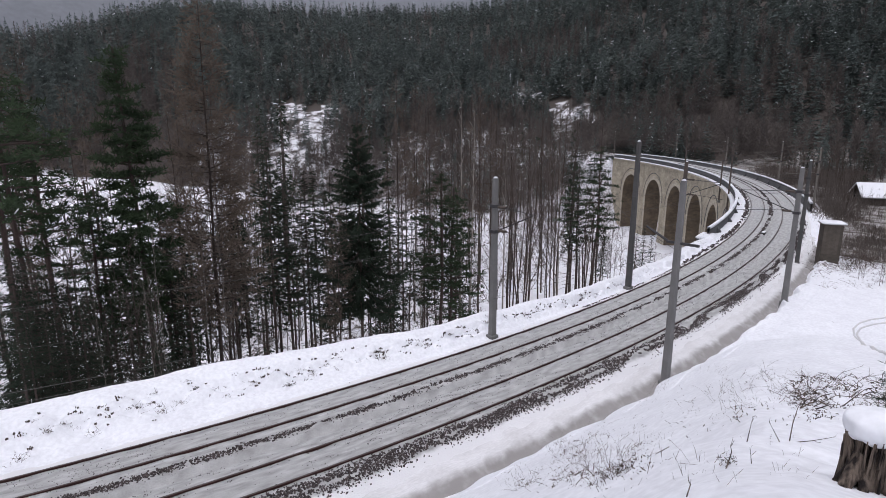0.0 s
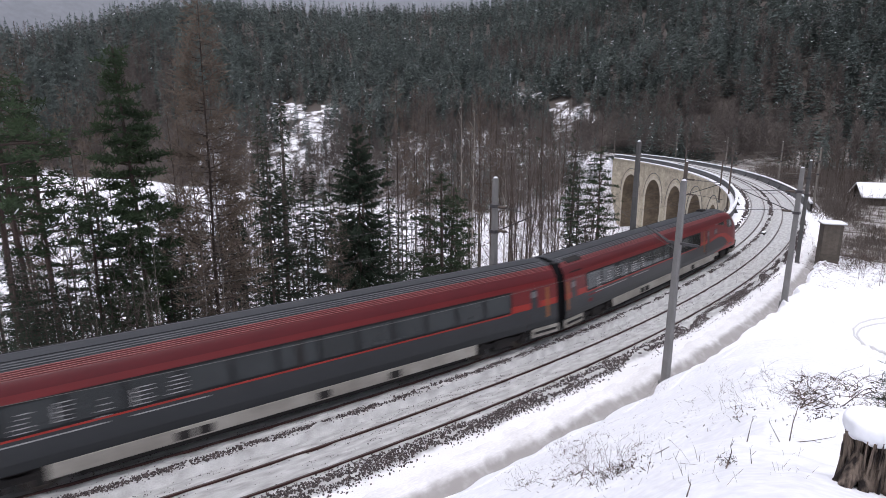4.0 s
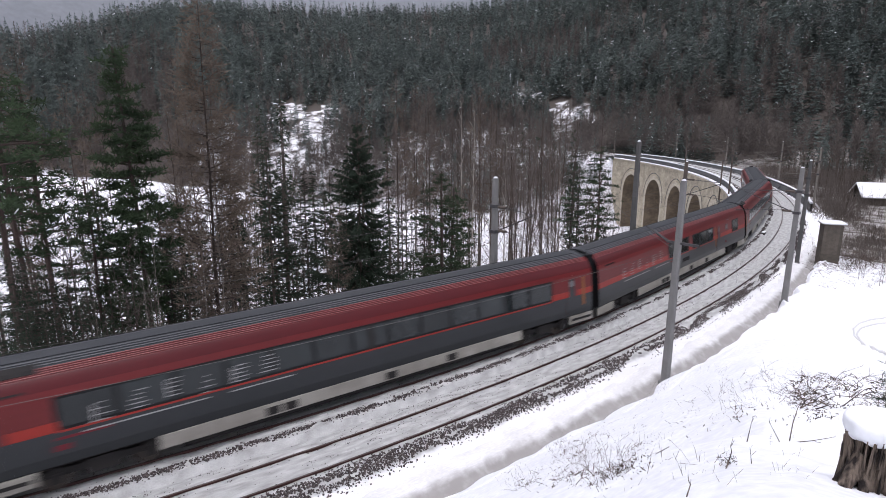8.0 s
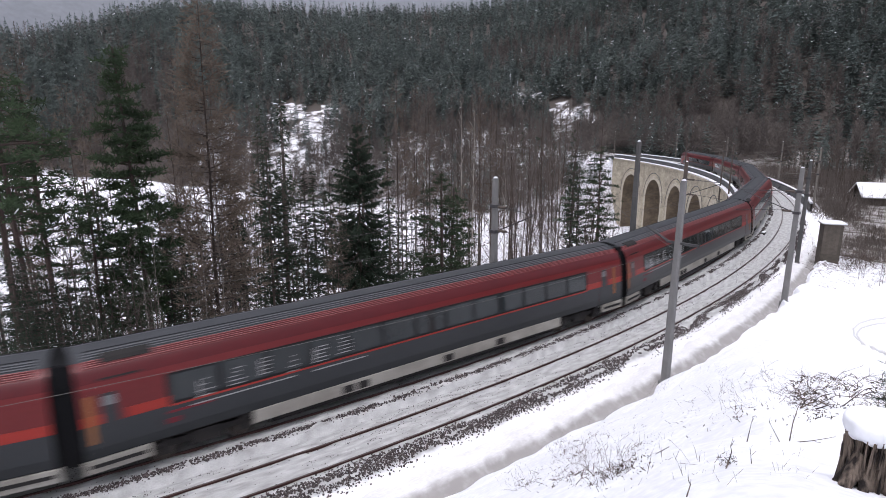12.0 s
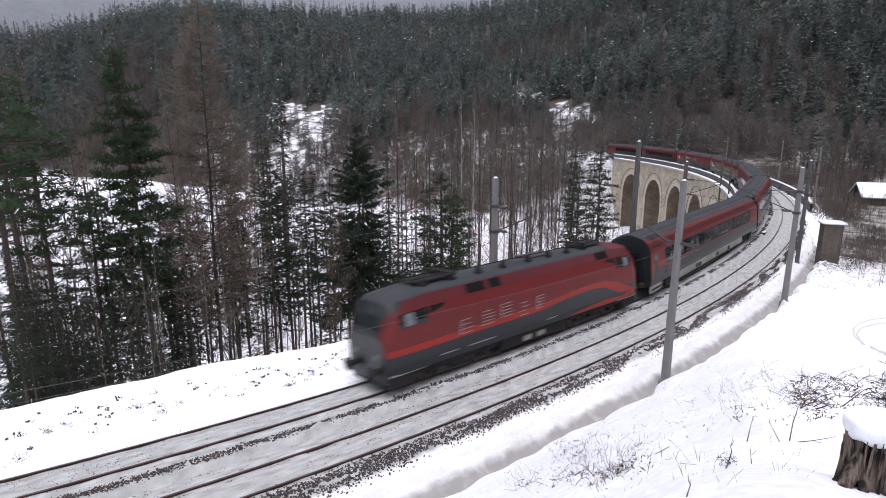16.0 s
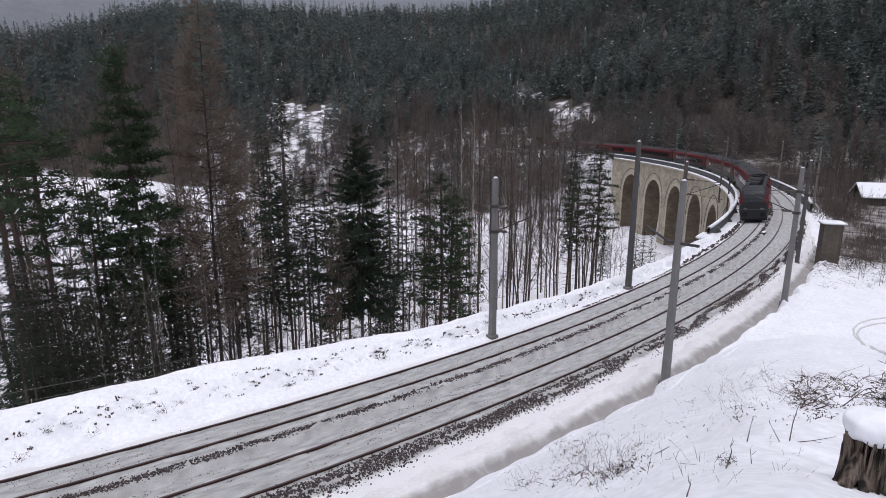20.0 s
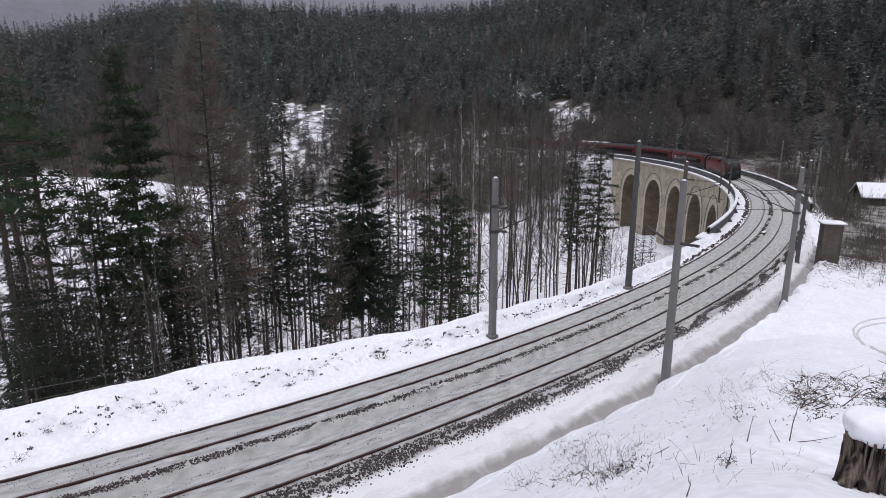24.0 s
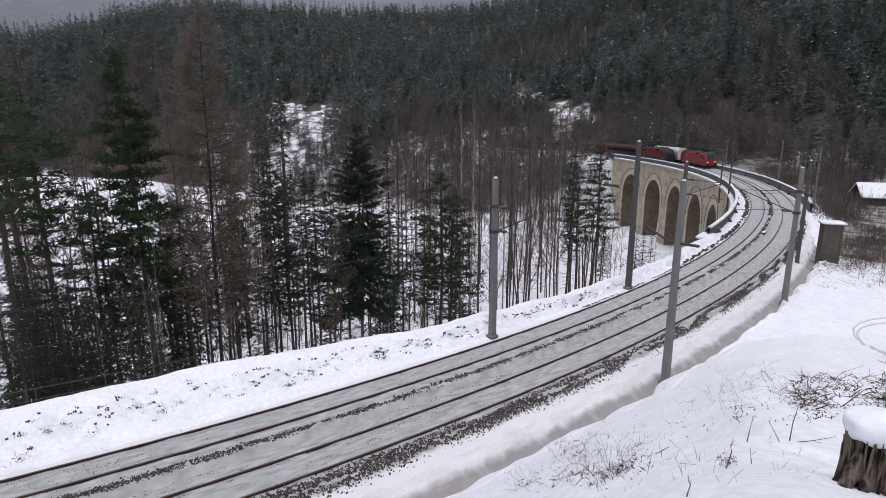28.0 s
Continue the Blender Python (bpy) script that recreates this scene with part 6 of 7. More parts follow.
def template_bare(seed, n, larch, fat=1.0):
    """A far leafless tree: a stem, limbs and a haze of twigs."""
    r = np.random.RandomState(seed)
    m = n // 3
    t = r.uniform(0.22, 0.97, m)
    a = r.uniform(0, 6.28, m)
    l = 20 * (0.19 * (1 - t) ** 0.7 if larch else 0.22 * (1 - 0.7 * t)) * r.uniform(0.5, 1.2, m)
    b = np.stack([0 * t, 0 * t, 20 * t], 1)
    d = np.stack([np.cos(a), np.sin(a), np.full(m, 0.2) if larch else r.uniform(0.7, 1.8, m)], 1)
    d /= np.linalg.norm(d, axis=1)[:, None]
    v, f = slivers(b, b + d * l[:, None], 0.12 * fat, r)
    i = r.randint(0, m, n - m)
    b2 = b[i] + d[i] * (l[i] * r.uniform(0.2, 1.0, n - m))[:, None]
    d2 = d[i] + r.normal(0, 0.6, (n - m, 3))
    v2, f2 = slivers(b2, b2 + d2 * (l[i] * r.uniform(0.25, 0.55, n - m))[:, None], 0.10 * fat, r)
    k = np.repeat([[0, 0, -1.0]], 2, 0)
    v3, f3 = slivers(k + [[0.12, 0, 0], [0, 0.12, 0]], k + [[0, 0, 21.0], [0, 0, 21.0]], 0.14, r)
    return np.concatenate([v, v2, v3]), np.concatenate([f, f2 + len(v), f3 + len(v) + len(v2)])


def scatter(name, templates, spots, mat, label, snow=0.0, seed=3):
    r = np.random.RandomState(seed)
    so = Soup()
    k = r.randint(0, len(templates), len(spots))
    for i, (tv, tf) in enumerate(templates):
        P = spots[k == i]
        if not len(P):
            continue
        n = len(P)
        a = r.uniform(0, 6.28, n)
        sc = P[:, 3] / 20
        wid = sc * r.uniform(0.85, 1.25, n)
        c, s_ = np.cos(a) * wid, np.sin(a) * wid
        X = tv[None, :, 0] * c[:, None] - tv[None, :, 1] * s_[:, None] + P[:, 0:1]
        Y = tv[None, :, 0] * s_[:, None] + tv[None, :, 1] * c[:, None] + P[:, 1:2]
        Z = tv[None, :, 2] * sc[:, None] + P[:, 2:3]
        F = tf[None] + (np.arange(n) * len(tv))[:, None, None]
        so.add(np.stack([X, Y, Z], -1).reshape(-1, 3), F.reshape(-1, 3))
        if snow:
            pick = (r.rand(len(so.k[-1])) < snow * np.repeat(r.rand(n) ** 3 * 3, len(tf)))
            so.k[-1] = pick.astype(int)
    return put(name, so.mesh(name, [mat, SNOW]), kind="stuff", label=label, category="forest")


def wood_spots(n, r0, r1, a0, a1, kind, seed):
    r = np.random.RandomState(seed)
    rad = np.sqrt(r.uniform(r0 ** 2, r1 ** 2, n)) if r1 < 500 else r0 * (r1 / r0) ** r.uniform(0, 1, n)
    az = np.radians(r.uniform(a0, a1, n))
    x, y = rad * np.sin(az), rad * np.cos(az)
    s, o = to_line(x, y)
    base = np.interp(az, AZ, BASE_R)
    ok = (rad > base * 0.97) & ((np.abs(o) > 9) | (s > 270))
    deg = np.degrees(az)
    belt = base + np.interp(deg, [-44, -20, -7, 0, 15, 22, 29, 36], [10, 40, 60, 80, 95, 75, 55, 40])
    brown = wave(x, y, 70, 21) + 0.5 * wave(x, y, 25, 22) - 0.15 + np.where(rad < belt, 1.5, 0) + np.interp(deg, [-25, -8], [0.45, -0.1])
    mixed = brown + r.normal(0, 0.5, n)
    ok &= (mixed > 0.35) if kind == "bare" else (mixed < 0.75)
    z = ground_z(x, y)
    keep = ok & ((clearing(x, y) < 0) | (r.rand(n) < (0.28 if kind == "bare" else 0.14)))
    h = 11 + 14 * r.uniform(0, 1, n) ** 1.6 if kind == "fir" else 9 + 11 * r.uniform(0, 1, n) ** 1.4
    h = np.where(rad < belt, np.minimum(h, 15), h)
    return np.stack([x, y, z - 0.3, h], 1)[keep]


fir_near = [template_fir(190 + i, 300, 0.85) for i in range(5)]
fir_mid = [template_fir(200 + i, 170, 1.15) for i in range(5)]
fir_far = [template_fir(210 + i, 80, 1.9) for i in range(4)]
bare_mid = [template_bare(220 + i, 200, i % 3 == 0, 2.1) for i in range(5)]
bare_far = [template_bare(230 + i, 90, i % 2 == 0, 3.4) for i in range(4)]
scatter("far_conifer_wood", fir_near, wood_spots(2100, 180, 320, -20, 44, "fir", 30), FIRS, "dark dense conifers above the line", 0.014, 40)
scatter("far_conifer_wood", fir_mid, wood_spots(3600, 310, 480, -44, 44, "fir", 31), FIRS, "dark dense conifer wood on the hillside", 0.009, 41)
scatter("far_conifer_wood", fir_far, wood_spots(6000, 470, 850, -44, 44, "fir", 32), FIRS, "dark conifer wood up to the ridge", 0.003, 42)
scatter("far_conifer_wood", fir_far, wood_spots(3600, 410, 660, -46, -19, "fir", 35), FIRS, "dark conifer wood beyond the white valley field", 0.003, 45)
scatter("far_bare_wood", bare_mid, wood_spots(6500, 180, 450, -44, 44, "bare", 33), BARES, "brown leafless wood on the hillside", 0, 43)
scatter("far_bare_wood", bare_mid, wood_spots(1700, 195, 330, -26, 31, "bare", 37), BARES, "brown leafless wood at the foot of the slope", 0, 47)
scatter("far_bare_wood", bare_far, wood_spots(6500, 440, 850, -44, 44, "bare", 34), BARES, "brown leafless wood up to the ridge", 0, 44)
scatter("far_bare_wood", bare_far, wood_spots(2600, 412, 560, -46, -19, "bare", 36), BARES, "brown leafless wood beyond the white valley field", 0, 46)
# ---- along the track and in the foreground ----
def sight(px, py, far=140.0):
    """The spot of ground seen in a direction of the view."""
    q = (VIEW.to_3x3() @ Vector(((px - 784) / 1000, (441 - py) / 1000, -1))).normalized()
    t = np.geomspace(1.2, far, 900)
    x, y, z = EYE[0] + q.x * t, EYE[1] + q.y * t, EYE[2] + q.z * t
    g = ground_z(x, y)
    i = int(np.argmax(g > z)) if np.any(g > z) else len(t) - 1
    return np.array([x[i], y[i], g[i]])


def at_distance(px, py, r):
    """The point r metres off (on the level) in a direction of the view."""
    q = VIEW.to_3x3() @ Vector(((px - 784) / 1000, (441 - py) / 1000, -1))
    k = r / math.hypot(q.x, q.y)
    return EYE[0] + q.x * k, EYE[1] + q.y * k, EYE[2] + q.z * k


CUBE = np.array([(x, y, z) for x in (-1, 1) for y in (-1, 1) for z in (-1, 1)], float)
CUBE_F = np.array([(0, 1, 3, 2), (4, 6, 7, 5), (0, 4, 5, 1), (2, 3, 7, 6), (0, 2, 6, 4), (1, 5, 7, 3)])


def stones(name, n, s0, s1, centre, width, seed, label, size=(0.012, 0.03)):
    r = np.random.RandomState(seed)
    s = s0 + (s1 - s0) * r.uniform(0, 1, n) ** 1.25
    o = centre + np.clip(r.normal(0, 0.55, n), -1.6, 1.6) * width
    keep = wave(s, o * 4, 0.8, seed) + 0.7 * wave(s, o, 3.0, seed + 1) + 0.4 * wave(s * 3, o * 6, 0.5, seed + 2) > -0.28
    s, o = s[keep], o[keep]
    n = len(s)
    size = r.uniform(*size, n)
    z = bed_z(s, o) + size * r.uniform(0.1, 0.6, n)
    P = along(s, o, z)
    V = CUBE[None] * size[:, None, None] * r.uniform(0.6, 1.3, (n, 1, 3)) * r.uniform(0.65, 1.1, (n, 8, 1))
    a, b = r.uniform(0, 6.28, (2, n))
    ca, sa, cb, sb = np.cos(a)[:, None], np.sin(a)[:, None], np.cos(b)[:, None], np.sin(b)[:, None]
    X, Y = V[..., 0] * ca - V[..., 1] * sa, V[..., 0] * sa + V[..., 1] * ca
    Y, Z = Y * cb - V[..., 2] * sb, Y * sb + V[..., 2] * cb
    V = np.stack([X, Y, Z], -1) + P[:, None]
    F = CUBE_F[None] + (np.arange(n) * 8)[:, None, None]
    put(name, mesh_from(name, V.reshape(-1, 3), F.reshape(-1, 4), STONE), kind="stuff", label=label, category="ballast")


stones("ballast_strip", 9500, -6, 75, 0.27, 0.13, 3, "dark ballast stones showing between the two tracks")
stones("ballast_strip", 30000, -6, 75, -3.05, 0.31, 4, "dark ballast stones along the bed's edge")
stones("ballast_strip", 6000, -6, 55, -0.9, 1.7, 9, "small dark stones sprinkled over the trodden snow", (0.007, 0.017))
stones("ballast_strip", 3000, -6, 55, 1.7, 0.9, 12, "small dark stones sprinkled over the trodden snow", (0.006, 0.014))
stones("ballast_strip", 1500, 75, 130, 0.25, 0.18, 5, "dark ballast stones showing between the two tracks", (0.04, 0.08))
stones("ballast_strip", 2600, 42, 120, 2.95, 0.22, 6, "dark ballast stones beside the outer rail", (0.035, 0.07))


def berm_debris(n, seed):
    """Clods of dark earth and leaves breaking the face of the snow bank, each clod a handful of lumps."""
    r = np.random.RandomState(seed)
    i, j = r.randint(100, 108 + 330, n), np.clip(r.normal(16, 3.2, n), 8, 24).astype(int)
    keep = (wave(BERM_S[i, j], BERM_O[i, j], 1.6, 71) > -0.3) & (BERM_S[i, j] < 30)
    i, j = i[keep], j[keep]
    k = r.randint(2, 12, len(i))
    i, j = np.repeat(i, k), np.repeat(j, k)
    n = len(i)
    wide = np.repeat(r.uniform(0.015, 0.07, len(k)), k)
    size = r.uniform(0.005, 0.02, n)
    P = along(BERM_S[i, j] + r.normal(0, 1, n) * wide * 1.3, BERM_O[i, j] + r.normal(0, 1, n) * wide * 0.5, BERM_Z[i, j] + 0.02 + np.abs(r.normal(0, 1, n)) * wide * 0.5)
    V = CUBE[None] * size[:, None, None] * r.uniform(0.4, 1.5, (n, 8, 3)) * (1, 1, 1.7) + P[:, None]
    F = CUBE_F[None] + (np.arange(n) * 8)[:, None, None]
    put("bank_debris", mesh_from("bank_debris", V.reshape(-1, 3), F.reshape(-1, 4), EARTH), kind="stuff", label="dark earth and stubble on the snow bank", category="debris")


berm_debris(300, 8)


def berm_stalks(n, seed):
    """Dead stems and turf edges along the broken face of the snow bank."""
    r = np.random.RandomState(seed)
    k = 90
    i, j = r.randint(100, 470, k), np.clip(r.normal(16, 2.6, k), 9, 23).astype(int)
    w = r.gamma(1.0, 1.0, k)
    q = r.choice(k, n, p=w / w.sum())
    i, j = i[q], j[q]
    b = along(BERM_S[i, j] + r.normal(0, 0.10, n), BERM_O[i, j] + r.normal(0, 0.05, n), BERM_Z[i, j] + r.uniform(-0.03, 0.03, n))
    d = np.stack([r.normal(0, 0.6, n), r.normal(0, 0.6, n), r.uniform(-0.1, 1.0, n)], 1)
    v, f = ribbons(b, b + d * r.uniform(0.04, 0.17, n)[:, None], r.uniform(0.012, 0.035, n), r)
    put("bank_stubble", mesh_from("bank_stubble", v, f, EARTH), kind="stuff", label="dark stubble and turf breaking through the snow bank", category="stubble")


berm_stalks(1500, 18)
stones("ballast_strip", 800, 28, 45, 2.85, 0.10, 7, "dark ballast stones beside the outer rail")


def tuft(x, y, z, h, n, seed, spread=0.5, mat=None, width=0.012, droop=0.3, rock=0.0, fan=0.5, label="tuft of dead grass stalks poking through snow", category="grass tuft", name="grass_tuft"):
    r = np.random.RandomState(seed)
    so = Soup()
    b = np.stack([r.normal(0, spread * 0.35, n), r.normal(0, spread * 0.35, n), np.full(n, -0.05)], 1)
    d = np.stack([r.normal(0, fan, n), r.normal(0, fan, n), r.uniform(0.4, 1, n)], 1)
    l = h * r.uniform(0.4, 1.1, n)
    m = b + d * (l * 0.6)[:, None]
    e = m + (d * [1.05, 1.05, 0.95 - droop] + r.normal(0, 0.08, (n, 3))) * (l * 0.5)[:, None]
    so.add(*ribbons(b, m, width, r))
    so.add(*ribbons(m - d * (l * 0.06)[:, None], e, width * 0.7, r))
    c = new(name)
    c.matrix_basis = Matrix.Translation((x, y, z))
    put("crown", so.mesh("crown", mat or GRASS), c)
    if rock:
        bm = bmesh.new()
        bmesh.ops.create_icosphere(bm, subdivisions=2, radius=rock)
        for v in bm.verts:
            v.co *= 1 + 0.3 * noise.noise(v.co * 6 / max(rock, 0.05) * 0.3 + Vector((seed, 0, 0)))
            v.co.z *= 0.6
        part("stone", bm, STONE, c, "dark stone", True)
    return tagged(c, label, category)


_r = random.Random(9)
for px, py, h, rk in ((240, 728, 0.35, 0.16), (258, 715, 0.25, 0.0), (495, 668, 0.25, 0.18), (680, 634, 0.22, 0.10), (125, 757, 0.2, 0.10), (165, 765, 0.25, 0.08), (272, 712, 0.22, 0.12), (350, 700, 0.3, 0.06), (35, 812, 0.25, 0.08),
                      (290, 727, 0.28, 0.07), (320, 712, 0.2, 0.05), (400, 700, 0.2, 0.05), (450, 676, 0.22, 0.07), (555, 662, 0.22, 0.06), (600, 650, 0.2, 0.05), (640, 640, 0.2, 0.05), (200, 738, 0.3, 0.06), (75, 772, 0.2, 0.06), (530, 655, 0.2, 0.0), (750, 612, 0.3, 0.0), (820, 590, 0.25, 0.0), (880, 555, 0.25, 0)):
    q = (VIEW.to_3x3() @ Vector(((px - 784) / 1000, (441 - py) / 1000, -1))).normalized()
    k = (EYE[2] - 0.12) / -q.z
    x, y = q.x * k, q.y * k
    tuft(x, y, 0.12, h, _r.randint(14, 34), px, 0.4, rock=rk * 0.5, width=0.014)

# dry stalks on the foreground slope
for i in range(70):
    px, py = _r.uniform(880, 1560), _r.uniform(560, 870)
    if py < 900 - (px - 700) * 0.47 + 20:
        continue
    x, y, z = sight(px, py)
    tuft(x, y, z, _r.uniform(0.08, 0.22), _r.randint(4, 12), 300 + i, 0.25, width=0.005, droop=0.1, fan=0.28)
for px, py, n in ((1040, 830, 60), (1090, 840, 70), (1010, 800, 40), (1120, 800, 30), (940, 855, 40), (1150, 700, 30), (1180, 690, 24), (1300, 700, 24), (1060, 775, 24), (1230, 830, 16), (1320, 720, 20), (1410, 700, 40), (1280, 660, 20), (1370, 670, 22)):
    x, y, z = sight(px, py)
    tuft(x, y, z, 0.36, int(n * 1.8), px, 0.8, width=0.007, fan=0.45, label="low tangle of dead stalks and grass in snow", name="grass_tangle", category="dead grass")


def twig(points, r0, label="thin bare twig sticking out of the snow", mat=None):
    v, f = tube(points, r0, r0 * 0.35, 5)
    so = Soup()
    so.add(v, f)
    rng = np.random.RandomState(int(abs(points[0][0]) * 1000) % 9999)
    p = np.asarray(points)
    for k in range(2 if r0 < 0.01 else 3):
        i = rng.randint(1, len(p))
        d = (p[-1] - p[0]) * 0.16 + rng.normal(0, 0.07, 3) * np.linalg.norm(p[-1] - p[0])
        so.add(*tube([p[i], p[i] + d * 0.5, p[i] + d + (0, 0, 0.03)], r0 * 0.5, r0 * 0.2, 4))
    return put("twig", so.mesh("twig", mat or STUMPWOOD, True), label=label, category="twig")


def ray_at(px, py, d):
    q = (VIEW.to_3x3() @ Vector(((px - 784) / 1000, (441 - py) / 1000, -1))).normalized()
    return np.array([EYE[0] + q.x * d, EYE[1] + q.y * d, EYE[2] + q.z * d])


for pts, r0 in ((((1185, 792), (1165, 802), (1150, 812)), 0.018), (((1435, 700), (1428, 672), (1418, 660), (1404, 656)), 0.006), (((1397, 782), (1403, 750), (1412, 722), (1425, 700)), 0.007), (((1408, 783), (1440, 780), (1475, 774)), 0.006),
                (((1322, 783), (1330, 748)), 0.007), (((1380, 783), (1362, 748)), 0.006), (((1215, 880), (1222, 858), (1218, 850)), 0.006), (((1330, 822), (1328, 798)), 0.005), (((1030, 740), (1036, 733)), 0.03), (((1285, 830), (1295, 800), (1293, 790)), 0.007),
                (((1455, 690), (1490, 660), (1520, 650)), 0.006), (((1500, 690), (1530, 668), (1568, 662)), 0.007), (((1440, 720), (1480, 700), (1530, 705)), 0.009), (((1490, 720), (1530, 690), (1560, 684)), 0.009)):
    a = sight(*pts[0])
    d = float(np.linalg.norm(a - np.array(EYE)))
    twig([ray_at(x, y, d - 0.03 * i) for i, (x, y) in enumerate(pts)], r0)

# leaf clumps
for px, py, s in ((1290, 822, 0.055), (1098, 838, 0.075), (1072, 845, 0.04)):
    x, y, z = sight(px, py)
    r = np.random.RandomState(px)
    n = 110
    c = r.normal(0, s * 0.8, (n, 3)) * (1, 1, 0.6) + (x, y, z + s * 0.6)
    v, f = ribbons(c, c + r.normal(0, s * 0.4, (n, 3)), s * 0.16, r)
    put("leaf_clump", mesh_from("leaf_clump", v, f, STUMPWOOD), label="clump of dark withered leaves in the snow", category="leaf clump", kind="stuff")

# brush pile behind the stump: branches with snow on them
r = np.random.RandomState(4)
for k in range(90):
    px, py = r.uniform(1405, 1568), r.uniform(668, 735)
    if py > 728 - (px - 1405) * 0.06:
        continue
    a = sight(px, py)
    dirn = np.array([r.uniform(-1, 1), r.uniform(-0.5, 0.5), r.uniform(0.0, 0.45)])
    l = r.uniform(0.10, 0.32)
    v, f = tube([a, a + dirn * l * 0.5 + (0, 0, 0.03), a + dirn * l], r.uniform(0.005, 0.014), 0.003, 5)
    put("branch", mesh_from("branch", v, f, STUMPWOOD, smooth=True), label="dead branch lying in a snowy brush pile", category="branch", group="brush pile")


def stump():
    """A split stump: fluted, ragged at the rim, a broken root flare at its foot and a pillow of snow on top."""
    base = sight(1529, 860)
    c = new("tree_stump")
    c.matrix_basis = Matrix.Translation(Vector(base)) @ Matrix.Rotation(0.5, 4, "Z")
    c.scale = (0.84, 0.84, 0.98)
    n, m = 144, 22
    a = np.linspace(0, 2 * np.pi, n, endpoint=False)
    H = 0.50
    rr = np.random.RandomState(6)
    plate = np.repeat(rr.uniform(-0.045, 0.03, 48), 3) + 0.007 * rr.normal(size=n)
    rim = np.repeat(rr.uniform(-0.05, 0.07, 48), 3)
    rows = []
    for j in range(m):
        t = j / (m - 1)
        foot = 0.215 + 0.10 * np.exp(-t * 4.5) * np.clip(np.cos(3 * a + 0.4), 0, 1) + 0.018 * np.cos(5 * a)
        rad = foot + np.roll(plate, int(2 * np.sin(t * 3))) * (0.7 + 0.5 * t) + 0.006 * np.sin(a * 41 + 4 * t)
        split = sum(-dp * np.exp(-(((a - p0 - dr * t) / wd) ** 2)) for p0, dp, wd, dr in ((3.0, 0.09, 0.06, 0.15), (3.55, 0.06, 0.05, -0.1), (4.1, 0.11, 0.07, 0.2), (4.75, 0.07, 0.05, 0.0), (5.4, 0.09, 0.06, 0.1)))
        rows.append(np.stack([(rad + split) * np.cos(a) + 0.04 * t, (rad + split) * np.sin(a), -0.25 + (H + 0.25 + rim * t ** 3) * t + 0 * a], 1))
    v = np.concatenate(rows + [np.array([[0.04, 0, H - 0.10]])])
    f = []
    for j in range(m - 1):
        for i in range(n):
            k = (i + 1) % n
            f.append((j * n + i, j * n + k, (j + 1) * n + k, (j + 1) * n + i))
    f += [((m - 1) * n + i, (m - 1) * n + (i + 1) % n, m * n) for i in range(n)]
    put("wood", mesh_from("wood", v, f, STUMPBARK), c, label="cracked grey-brown weathered wood")
    bm = bmesh.new()
    bmesh.ops.create_uvsphere(bm, u_segments=48, v_segments=24, radius=1)
    for q in bm.verts:
        k = 1 + 0.10 * noise.noise(q.co * 1.5) + 0.03 * noise.noise(q.co * 5)
        flat = math.copysign(abs(q.co.z) ** 0.7, q.co.z)
        q.co = Vector((q.co.x * 0.285 * k + 0.07, q.co.y * 0.285 * k, H + 0.04 + max(flat * 0.15 * k, -0.075 + 0.045 * noise.noise(q.co * 2.6))))
    part("snow_cap", bm, SNOW, c, "thick rounded cap of snow", True)
    for ang, l, r0, z0 in ((3.05, 0.26, 0.075, 0.20), (3.5, 0.20, 0.05, 0.12), (4.5, 0.16, 0.05, 0.10), (2.6, 0.2, 0.045, 0.14)):
        q = np.array([np.cos(ang), np.sin(ang), 0])
        v, f = tube([q * 0.13 + (0, 0, z0 + 0.12), q * 0.22 + (0, 0, z0), q * (0.22 + l * 0.5) + (0, 0, z0 - 0.16), q * (0.22 + l) + (0, 0, -0.16)], r0, r0 * 0.6, 9)
        v = v + 0.012 * np.sin(v[:, [2, 0, 1]] * 70)
        put("root", mesh_from("root", v, f, STUMPBARK), c, label="gnarled broken root")
    for k in range(14):
        ang, z0 = rr.uniform(2.6, 5.6), rr.uniform(0.30, 0.44)
        q = np.array([np.cos(ang), np.sin(ang), 0]) * 0.225
        v, f = tube([q + (0, 0, z0 - 0.14), q * 1.05 + (0, 0, z0), q * 1.1 + (0, 0, z0 + rr.uniform(0.06, 0.13))], 0.014, 0.004, 5)
        put("splinter", mesh_from("splinter", v, f, STUMPBARK), c)
    return tagged(c, "dark split tree stump under a thick snow cap", "stump")


stump()


def drift(px, py, rx, ry, h, seed):
    """A rounded snow drift lying on the slope."""
    x, y, z = sight(px, py)
    u, w = np.meshgrid(np.linspace(-1, 1, 41), np.linspace(-1, 1, 41), indexing="ij")
    rr = np.hypot(u, w)
    X, Y = x + u * rx, y + w * ry
    Z = ground_z(X, Y) + h * np.clip(1 - rr ** 2, -0.4, 1) + 0.02 * wave(X, Y, 0.3, seed) * (rr < 1) - 0.02
    me = mesh_from("snow_drift", np.stack([X, Y, Z], -1).reshape(-1, 3), grid_faces(41, 41)[:, ::-1], SNOW, smooth=True)
    put("snow_drift", me, kind="structure", label="rounded snow drift on the slope", category="snow bank")


drift(1585, 880, 0.34, 0.30, 0.20, 5)


